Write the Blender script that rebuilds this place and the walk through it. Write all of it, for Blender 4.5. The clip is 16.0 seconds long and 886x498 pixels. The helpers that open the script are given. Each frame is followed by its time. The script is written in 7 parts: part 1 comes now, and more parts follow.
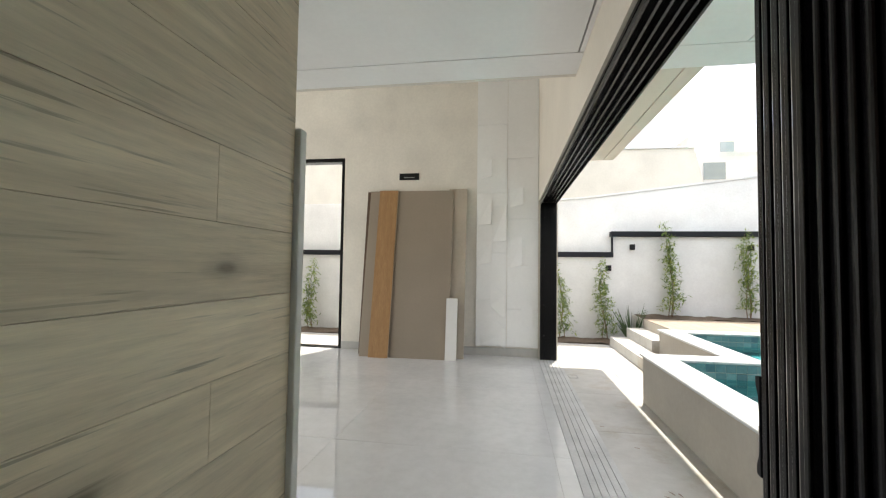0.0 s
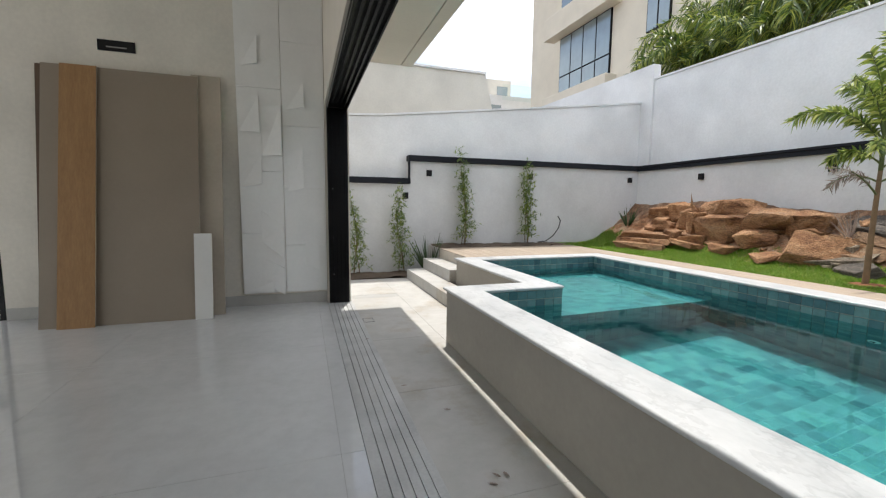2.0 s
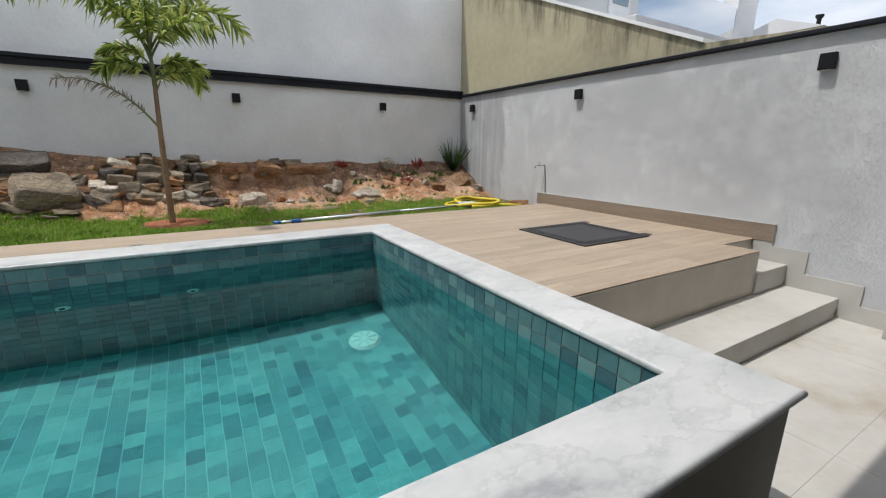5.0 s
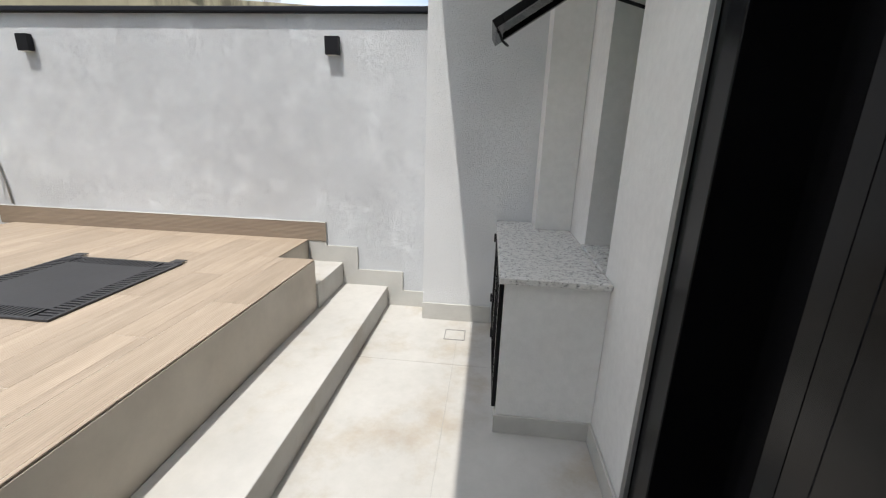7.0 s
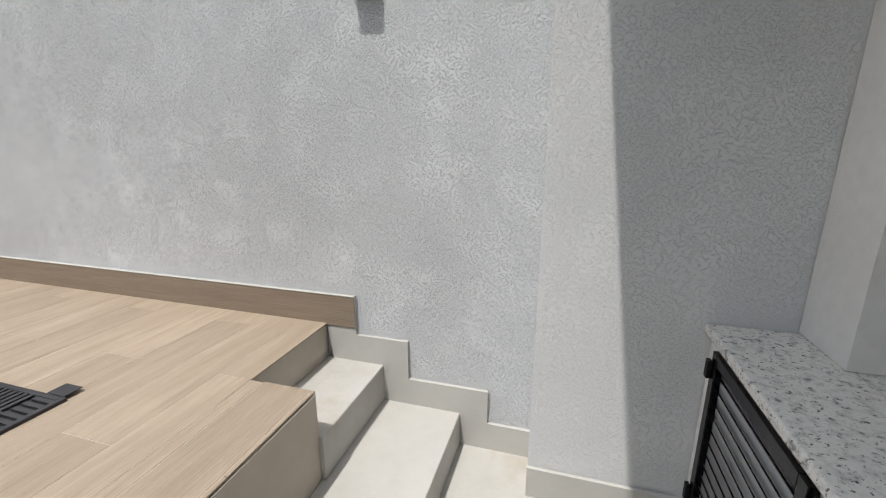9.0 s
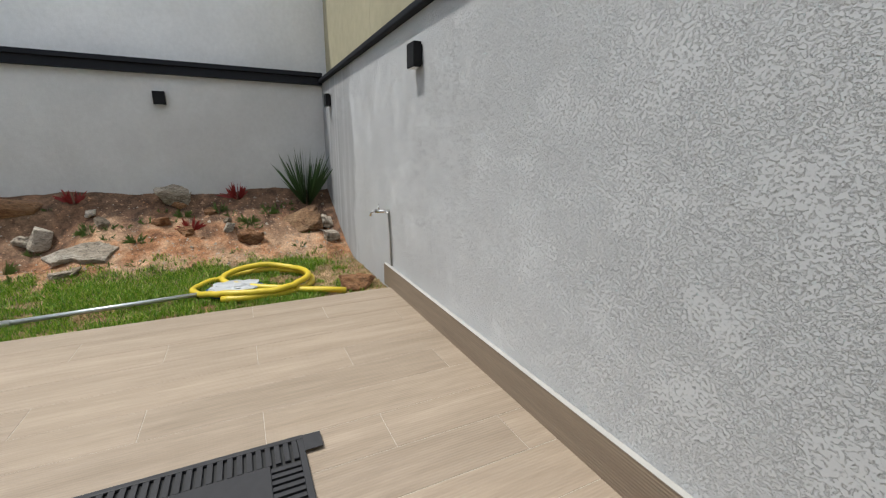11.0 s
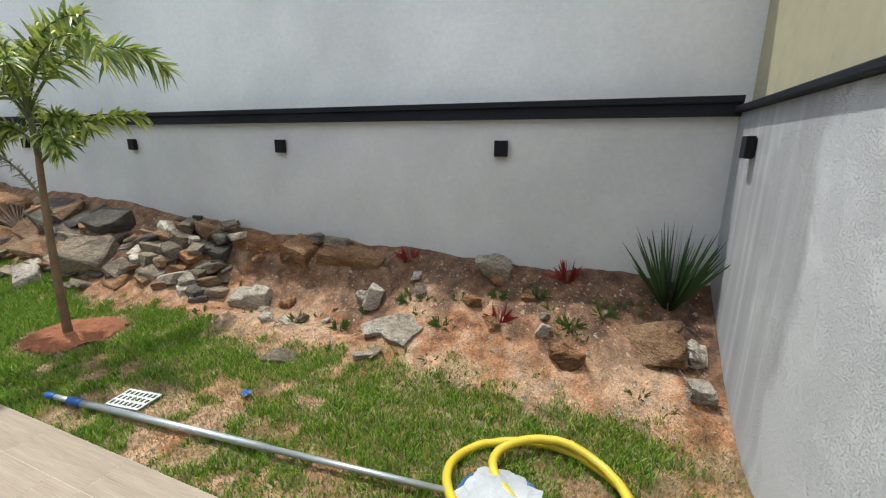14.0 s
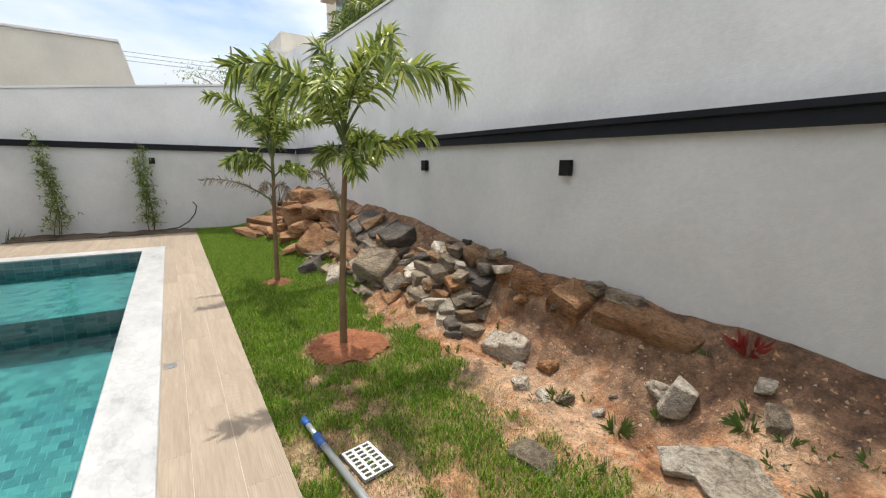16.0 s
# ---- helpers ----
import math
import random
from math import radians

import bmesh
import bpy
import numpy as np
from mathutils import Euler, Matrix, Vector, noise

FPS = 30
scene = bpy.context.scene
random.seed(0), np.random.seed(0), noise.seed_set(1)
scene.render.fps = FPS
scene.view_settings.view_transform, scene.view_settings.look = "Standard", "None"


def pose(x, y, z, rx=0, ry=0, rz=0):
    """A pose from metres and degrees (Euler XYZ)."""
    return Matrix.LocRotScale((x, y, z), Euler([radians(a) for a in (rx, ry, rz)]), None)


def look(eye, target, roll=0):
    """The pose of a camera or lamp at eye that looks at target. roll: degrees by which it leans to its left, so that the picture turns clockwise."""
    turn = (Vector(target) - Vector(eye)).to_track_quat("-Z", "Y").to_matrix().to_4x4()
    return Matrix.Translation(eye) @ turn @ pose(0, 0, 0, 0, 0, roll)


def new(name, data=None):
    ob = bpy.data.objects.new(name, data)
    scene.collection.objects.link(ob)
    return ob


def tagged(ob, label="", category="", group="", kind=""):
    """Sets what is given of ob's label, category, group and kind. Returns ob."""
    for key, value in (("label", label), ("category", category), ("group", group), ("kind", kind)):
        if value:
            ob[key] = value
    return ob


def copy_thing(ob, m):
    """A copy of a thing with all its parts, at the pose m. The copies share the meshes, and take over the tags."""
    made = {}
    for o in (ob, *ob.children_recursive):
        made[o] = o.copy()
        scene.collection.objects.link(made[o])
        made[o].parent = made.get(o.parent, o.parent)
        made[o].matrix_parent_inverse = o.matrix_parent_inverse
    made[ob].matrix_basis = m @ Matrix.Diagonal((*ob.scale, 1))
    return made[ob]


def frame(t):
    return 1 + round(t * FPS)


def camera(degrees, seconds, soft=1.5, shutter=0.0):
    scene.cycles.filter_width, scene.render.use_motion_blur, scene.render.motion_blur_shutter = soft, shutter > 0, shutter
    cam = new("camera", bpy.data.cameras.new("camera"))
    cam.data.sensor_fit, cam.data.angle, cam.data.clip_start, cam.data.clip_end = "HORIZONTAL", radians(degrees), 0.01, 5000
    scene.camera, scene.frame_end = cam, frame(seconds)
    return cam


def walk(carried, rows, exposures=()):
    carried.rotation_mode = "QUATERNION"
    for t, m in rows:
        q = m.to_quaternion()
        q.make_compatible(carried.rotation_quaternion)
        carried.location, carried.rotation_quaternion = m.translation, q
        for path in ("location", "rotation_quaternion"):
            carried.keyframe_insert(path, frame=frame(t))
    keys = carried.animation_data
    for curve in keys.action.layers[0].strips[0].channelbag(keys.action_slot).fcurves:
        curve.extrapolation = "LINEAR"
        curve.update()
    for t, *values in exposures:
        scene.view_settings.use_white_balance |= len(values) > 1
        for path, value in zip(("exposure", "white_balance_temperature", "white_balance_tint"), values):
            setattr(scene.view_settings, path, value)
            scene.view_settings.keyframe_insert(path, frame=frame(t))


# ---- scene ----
cam = camera(94.0, 16.0, soft=1.2)
PATH = [
    (0, (0.074, 0.986, 1.517), (-0.239, 2.96, 1.601), 0.8),
    (0.5, (0.113, 1.307, 1.446), (0.103, 3.307, 1.463), 0.8),
    (1, (0.142, 1.65, 1.439), (0.33, 3.64, 1.369), 0.8),
    (1.5, (0.199, 1.974, 1.402), (0.573, 3.933, 1.255), 0.6),
    (2, (0.288, 2.294, 1.353), (0.923, 4.178, 1.141), 0.6),
    (2.5, (0.435, 2.59, 1.356), (1.41, 4.316, 1.089), 0.6),
    (3, (0.576, 2.778, 1.364), (1.991, 4.158, 1.059), 0.5),
    (3.5, (0.667, 2.886, 1.368), (2.44, 3.741, 1.014), 0.5),
    (4, (0.824, 2.896, 1.343), (2.766, 3.156, 0.941), 0.3),
    (4.5, (0.966, 2.77, 1.334), (2.879, 2.394, 0.89), 0.3),
    (5, (1.145, 2.621, 1.324), (2.818, 1.633, 0.847), 0.5),
    (5.2, (1.206, 2.539, 1.32), (2.719, 1.323, 0.839), 0.6),
    (7.3, (1.454, 1.191, 1.438), (1.601, -0.729, 0.901), 1.5),
    (7.5, (1.461, 1.023, 1.414), (1.612, -0.901, 0.889), 1.1),
    (8, (1.548, 0.634, 1.384), (1.747, -1.287, 0.866), 1.0),
    (8.2, (1.573, 0.469, 1.384), (1.822, -1.448, 0.872), 0.6),
    (10.3, (2.538, -0.8, 1.403), (3.883, -2.199, 0.919), 0.4),
    (10.5, (2.637, -0.847, 1.459), (4.12, -2.101, 0.98), 0.3),
    (11, (2.903, -0.834, 1.517), (4.65, -1.688, 1.047), 0.5),
    (11.5, (3.18, -0.815, 1.737), (5.066, -1.284, 1.264), 0.7),
    (12, (3.407, -0.909, 1.918), (5.343, -1.058, 1.439), 0.7),
    (12.5, (3.667, -1.051, 1.956), (5.608, -0.95, 1.486), 0.8),
    (13, (3.96, -1.055, 1.974), (5.878, -0.747, 1.496), 0.8),
    (13.5, (4.306, -1.068, 1.998), (6.179, -0.56, 1.517), 0.7),
    (14, (4.655, -1.031, 1.991), (6.458, -0.313, 1.51), 0.6),
    (14.5, (4.894, -0.85, 1.97), (6.587, 0.098, 1.484), 0.7),
    (15, (5.039, -0.636, 1.961), (6.569, 0.559, 1.48), 0.7),
    (15.5, (5.211, -0.464, 1.966), (6.515, 0.979, 1.501), 0.5),
    (16, (5.294, -0.268, 1.985), (6.368, 1.372, 1.588), 0.9),
]
walk(cam, [(t, look(eye, target, roll)) for t, eye, target, roll in PATH],
     exposures=[(0, 1.33, 6950, 10), (0.5, 1.0, 6800, 10), (1.0, 0.78, 6750, 10), (1.5, 0.6, 6700, 10), (2.0, 0.46, 6600, 10), (2.5, 0.56, 6550, 10),
                (3.0, 0.4, 6600, 10), (3.5, 0.2, 6500, 10), (5.2, 0.05, 6500, 10), (7.3, 0.5, 6500, 10), (8.2, 0.4, 6500, 10),
                (10.3, -0.02, 6550, 9), (11.5, -0.02, 6450, 7), (12.5, 0.08, 6450, 5), (14.0, 0.22, 6400, 6), (15.0, 0.4, 6750, 10), (16.0, 0.3, 6900, 10)])

# ---- light ----
SUN = Vector((0.136, 0.366, 1.0)).normalized()          # towards the sun
world = bpy.data.worlds.new("sky")
scene.world = world
world.use_nodes = True
wn = world.node_tree
sky = wn.nodes.new("ShaderNodeTexSky")
sky.sky_type, sky.sun_disc = "NISHITA", False
sky.sun_elevation = math.asin(SUN.z)
sky.sun_rotation = math.atan2(SUN.x, SUN.y)
sky.air_density, sky.dust_density, sky.ozone_density = 1.0, 1.2, 1.2
# thin broken cloud over the sky
tc = wn.nodes.new("ShaderNodeTexCoord")
cmap = wn.nodes.new("ShaderNodeMapping")
cmap.inputs["Scale"].default_value = (1.2, 1.2, 3.5)
cn = wn.nodes.new("ShaderNodeTexNoise")
cn.inputs["Scale"].default_value, cn.inputs["Detail"].default_value = 2.4, 8
cr = wn.nodes.new("ShaderNodeValToRGB")
cr.color_ramp.elements[0].position, cr.color_ramp.elements[1].position = 0.33, 0.64
cm = wn.nodes.new("ShaderNodeMix")
cm.data_type = "RGBA"
sepz = wn.nodes.new("ShaderNodeSeparateXYZ")
grad = wn.nodes.new("ShaderNodeMapRange")
grad.inputs["From Min"].default_value, grad.inputs["From Max"].default_value = 0.05, 0.75
cloud = wn.nodes.new("ShaderNodeMix")
cloud.data_type = "RGBA"
cloud.inputs["A"].default_value, cloud.inputs["B"].default_value = (4.0, 4.4, 5.1, 1), (12.0, 12.3, 12.7, 1)
wn.links.new(tc.outputs["Generated"], sepz.inputs["Vector"])
wn.links.new(sepz.outputs["Z"], grad.inputs["Value"])
wn.links.new(grad.outputs["Result"], cloud.inputs["Factor"])
wn.links.new(cloud.outputs["Result"], cm.inputs["B"])
wn.links.new(tc.outputs["Generated"], cmap.inputs["Vector"])
wn.links.new(cmap.outputs["Vector"], cn.inputs["Vector"])
wn.links.new(cn.outputs["Fac"], cr.inputs["Fac"])
wn.links.new(cr.outputs["Color"], cm.inputs["Factor"])
wn.links.new(sky.outputs["Color"], cm.inputs["A"])
wn.links.new(cm.outputs["Result"], wn.nodes["Background"].inputs["Color"])
wn.nodes["Background"].inputs["Strength"].default_value = 0.142
sun_data = bpy.data.lights.new("sun", "SUN")
sun_data.energy, sun_data.angle, sun_data.color = 3.2, radians(0.6), (1.0, 0.965, 0.91)
sun = new("sun", sun_data)
sun.matrix_world = look(SUN * 40, (0, 0, 0))

# added fill lamps that brighten the living room, in the far wall's two unseen tall openings
for y0, y1, z1, watts in ((-2.2, 3.2, 2.7, 45), (4.6, 7.6, 5.2, 60)):
    ld = bpy.data.lights.new("room_fill_lamp", "AREA")
    ld.shape, ld.size, ld.size_y, ld.energy, ld.color = "RECTANGLE", y1 - y0 - 0.1, z1 - 0.1, watts, (0.95, 0.98, 1.0)
    lo = new("room_fill_lamp", ld)
    lo.matrix_world = look((-8.72, (y0 + y1) / 2, z1 / 2), (0, (y0 + y1) / 2, z1 / 2))

# ---- materials ----
def nodes_of(name):
    m = bpy.data.materials.new(name)
    m.use_nodes = True
    nt = m.node_tree
    return m, nt, nt.nodes["Principled BSDF"]


def add(nt, kind, **kw):
    n = nt.nodes.new("ShaderNode" + kind)
    for k, v in kw.items():
        n.inputs[k.replace("_", " ")].default_value = v
    return n


def coords(nt, scale=(1, 1, 1), rot=(0, 0, 0), world_space=True):
    if world_space:
        src = nt.nodes.new("ShaderNodeNewGeometry").outputs["Position"]
    else:
        src = nt.nodes.new("ShaderNodeTexCoord").outputs["Object"]
    mp = nt.nodes.new("ShaderNodeMapping")
    mp.inputs["Scale"].default_value = scale
    mp.inputs["Rotation"].default_value = rot
    nt.links.new(src, mp.inputs["Vector"])
    return mp.outputs["Vector"]


def noise_tex(nt, vec, scale, detail=4, rough=0.55):
    n = add(nt, "TexNoise", Scale=scale, Detail=detail, Roughness=rough)
    nt.links.new(vec, n.inputs["Vector"])
    return n.outputs["Fac"]


def ramp(nt, fac, stops):
    r = nt.nodes.new("ShaderNodeValToRGB")
    els = r.color_ramp.elements
    while len(els) < len(stops):
        els.new(0.5)
    for e, (p, c) in zip(els, stops):
        e.position, e.color = p, (*c, 1) if len(c) == 3 else c
    nt.links.new(fac, r.inputs["Fac"])
    return r.outputs["Color"]


def mix(nt, fac, a, b, mode="MIX"):
    n = nt.nodes.new("ShaderNodeMix")
    n.data_type, n.blend_type = "RGBA", mode
    for key, v in (("Factor", fac), ("A", a), ("B", b)):
        if isinstance(v, (int, float)):
            n.inputs[key].default_value = v
        elif isinstance(v, tuple):
            n.inputs[key].default_value = (*v, 1)
        else:
            nt.links.new(v, n.inputs[key])
    return n.outputs["Result"]


def bump(nt, bsdf, height, strength, dist=0.01):
    b = add(nt, "Bump", Strength=strength, Distance=dist)
    nt.links.new(height, b.inputs["Height"])
    nt.links.new(b.outputs["Normal"], bsdf.inputs["Normal"])


def grey(v):
    return (v, v, v)


def plain(name, color, rough=0.6, metal=0.0, var=0.12, scale=6.0, bump_s=0.15, bump_scale=90, bump_d=0.002, spec=0.5):
    """Paint, plaster, metal: a base colour that drifts at two scales, with a fine relief."""
    m, nt, bs = nodes_of(name)
    v = coords(nt)
    big, fine = noise_tex(nt, v, scale * 0.2, 3), noise_tex(nt, v, scale * 4, 5)
    lo, hi = tuple(c * (1 - var) for c in color), tuple(min(1, c * (1 + var * 0.5)) for c in color)
    c1 = ramp(nt, big, [(0.3, lo), (0.7, hi)])
    c2 = ramp(nt, fine, [(0.3, grey(1 - var * 0.6)), (0.7, grey(1.0))])
    nt.links.new(mix(nt, 1.0, c1, c2, "MULTIPLY"), bs.inputs["Base Color"])
    bs.inputs["Roughness"].default_value, bs.inputs["Metallic"].default_value = rough, metal
    bs.inputs["Specular IOR Level"].default_value = spec
    if bump_s:
        bump(nt, bs, noise_tex(nt, v, bump_scale, 3), bump_s, bump_d)
    return m


def stucco(name, color, coarse, relief=0.0046):
    """Rough-cast wall paint: trowelled flakes (coarse) or a fine sand texture."""
    m, nt, bs = nodes_of(name)
    v = coords(nt)
    big = noise_tex(nt, v, 0.7, 4)
    lo, hi = tuple(c * 0.85 for c in color), tuple(min(1, c * 1.05) for c in color)
    c1 = ramp(nt, big, [(0.32, lo), (0.62, hi)])
    if coarse:
        n0 = noise_tex(nt, coords(nt, (1, 1, 1.2), (0, 0.5, 0)), 104, 6, 0.62)
        n1 = mix(nt, 0.33, n0, noise_tex(nt, v, 4.5, 5, 0.65))
        flat = ramp(nt, n1, [(0.455, grey(0)), (0.475, grey(0.12)), (0.498, grey(0.9)), (0.52, grey(1))])
        crumb = mix(nt, flat, noise_tex(nt, v, 120, 4, 0.7), (0.5, 0.5, 0.5))
        h = mix(nt, 0.12, flat, crumb)
        c2 = ramp(nt, n1, [(0.40, grey(0.98)), (0.49, grey(1.0))])
        bump(nt, bs, h, 1.0, relief)
        # shade painted into the colour: vertical streaks darken the wall's east end
        sx = nt.nodes.new("ShaderNodeSeparateXYZ")
        nt.links.new(v, sx.inputs["Vector"])
        jag = nt.nodes.new("ShaderNodeMath")
        jag.operation = "MULTIPLY_ADD"
        jag.inputs[1].default_value = 0.5
        nt.links.new(noise_tex(nt, coords(nt, (1, 1, 0.5)), 5.0, 5, 0.6), jag.inputs[0])
        nt.links.new(sx.outputs["X"], jag.inputs[2])
        near = nt.nodes.new("ShaderNodeMapRange")
        near.inputs["From Min"].default_value, near.inputs["From Max"].default_value = 6.86, 6.96
        nt.links.new(jag.outputs["Value"], near.inputs["Value"])
        drip_shade = ramp(nt, noise_tex(nt, coords(nt, (7, 1, 0.35)), 1.6, 5, 0.6), [(0.38, grey(0.70)), (0.56, grey(0.80)), (0.68, grey(0.98))])
        c2 = mix(nt, 1.0, c2, mix(nt, near.outputs["Result"], (1.0, 1.0, 1.0), drip_shade), "MULTIPLY")
    else:
        n1 = noise_tex(nt, v, 26, 4)
        h = mix(nt, 0.4, n1, noise_tex(nt, v, 110, 3))
        c2 = ramp(nt, n1, [(0.3, grey(0.93)), (0.7, grey(1))])
        bump(nt, bs, h, 0.55, 0.006)
    nt.links.new(mix(nt, 1.0, c1, c2, "MULTIPLY"), bs.inputs["Base Color"])
    bs.inputs["Roughness"].default_value = 0.85
    return m


def wood_tile(name, light, dark, along, grooves, rough=0.5, knots=False):
    """Wood-look porcelain or board: streaks along one axis, a tone of its own for each piece."""
    m, nt, bs = nodes_of(name)
    sc = [9.0, 9.0, 9.0]
    sc["xyz".index(along)] = 0.7
    oi = nt.nodes.new("ShaderNodeObjectInfo")
    off = nt.nodes.new("ShaderNodeVectorMath")
    off.operation = "SCALE"
    cmb = nt.nodes.new("ShaderNodeCombineXYZ")
    for k in "XYZ":
        nt.links.new(oi.outputs["Random"], cmb.inputs[k])
    nt.links.new(cmb.outputs["Vector"], off.inputs[0])
    off.inputs["Scale"].default_value = 37.0
    pos = nt.nodes.new("ShaderNodeNewGeometry").outputs["Position"]
    addv = nt.nodes.new("ShaderNodeVectorMath")
    addv.operation = "ADD"
    nt.links.new(pos, addv.inputs[0])
    nt.links.new(off.outputs["Vector"], addv.inputs[1])
    mp = nt.nodes.new("ShaderNodeMapping")
    mp.inputs["Scale"].default_value = sc
    nt.links.new(addv.outputs["Vector"], mp.inputs["Vector"])
    v = mp.outputs["Vector"]
    n1, n2 = noise_tex(nt, v, 1.6, 7, 0.62), noise_tex(nt, v, 7.0, 4, 0.7)
    c = ramp(nt, n1, [(0.28, dark), (0.52, tuple((a + b) / 2 for a, b in zip(light, dark))), (0.72, light)])
    c = mix(nt, 1.0, c, ramp(nt, n2, [(0.25, grey(0.78)), (0.7, grey(1.0))]), "MULTIPLY")
    if knots:
        gm = nt.nodes.new("ShaderNodeMapping")
        gm.inputs["Scale"].default_value = (0.0, 1.6, 26.0)
        nt.links.new(addv.outputs["Vector"], gm.inputs["Vector"])
        grain = noise_tex(nt, gm.outputs["Vector"], 2.6, 6, 0.7)
        c = mix(nt, 1.0, c, ramp(nt, grain, [(0.30, grey(0.84)), (0.42, grey(1.0)), (0.7, grey(1.12))]), "MULTIPLY")
    tone = ramp(nt, oi.outputs["Random"], [(0.0, grey(0.9)), (1.0, grey(1.06))])
    c = mix(nt, 1.0, c, tone, "MULTIPLY")
    if knots:
        sp, cb = nt.nodes.new("ShaderNodeSeparateXYZ"), nt.nodes.new("ShaderNodeCombineXYZ")
        nt.links.new(addv.outputs["Vector"], sp.inputs["Vector"])
        for src, dst, f in (("Y", "X", 1.7), ("Z", "Y", 4.2)):
            mu = nt.nodes.new("ShaderNodeMath")
            mu.operation = "MULTIPLY"
            mu.inputs[1].default_value = f
            nt.links.new(sp.outputs[src], mu.inputs[0])
            nt.links.new(mu.outputs["Value"], cb.inputs[dst])
        vo = add(nt, "TexVoronoi", Scale=1.0)
        vo.voronoi_dimensions = "2D"
        nt.links.new(cb.outputs["Vector"], vo.inputs["Vector"])
        k = ramp(nt, vo.outputs["Distance"], [(0.02, grey(0.42)), (0.05, grey(0.74)), (0.11, grey(1))])
        c = mix(nt, 1.0, c, k, "MULTIPLY")
        sm_ = nt.nodes.new("ShaderNodeMapping")
        sm_.inputs["Scale"].default_value = (0.0, 2.4, 75.0)
        nt.links.new(addv.outputs["Vector"], sm_.inputs["Vector"])
        split = noise_tex(nt, sm_.outputs["Vector"], 1.5, 3, 0.6)
        where = ramp(nt, noise_tex(nt, addv.outputs["Vector"], 2.6, 3), [(0.45, grey(0)), (0.6, grey(1))])
        c = mix(nt, where, c, mix(nt, 1.0, c, ramp(nt, split, [(0.36, grey(0.58)), (0.42, grey(1.0))]), "MULTIPLY"))
    nt.links.new(c, bs.inputs["Base Color"])
    bs.inputs["Roughness"].default_value = rough
    h = n2
    if grooves:
        wv = nt.nodes.new("ShaderNodeTexWave")
        wv.wave_type, wv.bands_direction = "BANDS", grooves.upper()
        wv.inputs["Scale"].default_value = 28.0
        nt.links.new(pos, wv.inputs["Vector"])
        h = mix(nt, 0.75, n2, wv.outputs["Fac"])
    bump(nt, bs, h, 0.45, 0.003)
    return m


def marble(name):
    m, nt, bs = nodes_of(name)
    v = coords(nt)
    warp = noise_tex(nt, v, 1.6, 5, 0.6)
    n1 = noise_tex(nt, coords(nt, (1.0, 0.45, 1.0), (0, 0, 0.5)), 4.0, 7, 0.65)
    c = ramp(nt, n1, [(0.30, (0.28, 0.29, 0.30)), (0.42, (0.44, 0.45, 0.455)), (0.60, (0.535, 0.54, 0.54))])
    c = mix(nt, 1.0, c, ramp(nt, warp, [(0.3, grey(0.88)), (0.6, grey(1))]), "MULTIPLY")
    vein = ramp(nt, noise_tex(nt, coords(nt, (1.0, 0.6, 1.0), (0, 0, 0.7)), 6.0, 6, 0.6), [(0.44, grey(1)), (0.49, grey(0.88)), (0.51, grey(1.03)), (0.56, grey(1))])
    c = mix(nt, 1.0, c, vein, "MULTIPLY")
    nt.links.new(c, bs.inputs["Base Color"])
    bs.inputs["Roughness"].default_value = 0.38
    bump(nt, bs, noise_tex(nt, v, 120, 3), 0.1, 0.002)
    return m


def granite(name):
    m, nt, bs = nodes_of(name)
    v = coords(nt)
    vo = add(nt, "TexVoronoi", Scale=58.0)
    nt.links.new(v, vo.inputs["Vector"])
    n1 = noise_tex(nt, v, 34, 4, 0.7)
    n2 = noise_tex(nt, v, 85, 3, 0.7)
    c = ramp(nt, n1, [(0.32, (0.20, 0.20, 0.20)), (0.40, (0.52, 0.51, 0.49)), (0.55, (0.70, 0.69, 0.66)), (0.7, (0.62, 0.59, 0.54))])
    c = mix(nt, 1.0, c, ramp(nt, n2, [(0.345, grey(0.12)), (0.405, grey(1))]), "MULTIPLY")
    nt.links.new(c, bs.inputs["Base Color"])
    bs.inputs["Roughness"].default_value = 0.22
    return m


def polished(name, color, rough, stain=0.1):
    """Large-format porcelain: faint clouding, a tone of its own for each tile."""
    m, nt, bs = nodes_of(name)
    v = coords(nt)
    n1 = noise_tex(nt, v, 1.3, 6, 0.6)
    lo = tuple(c * (1 - stain) for c in color)
    c = ramp(nt, n1, [(0.3, lo), (0.65, color)])
    dust = ramp(nt, noise_tex(nt, v, 9, 6, 0.7), [(0.35, grey(0.93)), (0.6, grey(1))])
    nt.links.new(mix(nt, 1.0, c, dust, "MULTIPLY"), bs.inputs["Base Color"])
    if rough > 0.45:
        c = mix(nt, 1.0, c, ramp(nt, noise_tex(nt, v, 1.7, 7, 0.66), [(0.52, (1.0, 1.0, 1.0)), (0.66, (0.86, 0.79, 0.70))]), "MULTIPLY")
        nt.links.new(mix(nt, 1.0, c, dust, "MULTIPLY"), bs.inputs["Base Color"])
    r = ramp(nt, noise_tex(nt, v, 3.0, 5), [(0.3, grey(rough * 0.75)), (0.7, grey(rough * 1.5))])
    nt.links.new(r, bs.inputs["Roughness"])
    return m


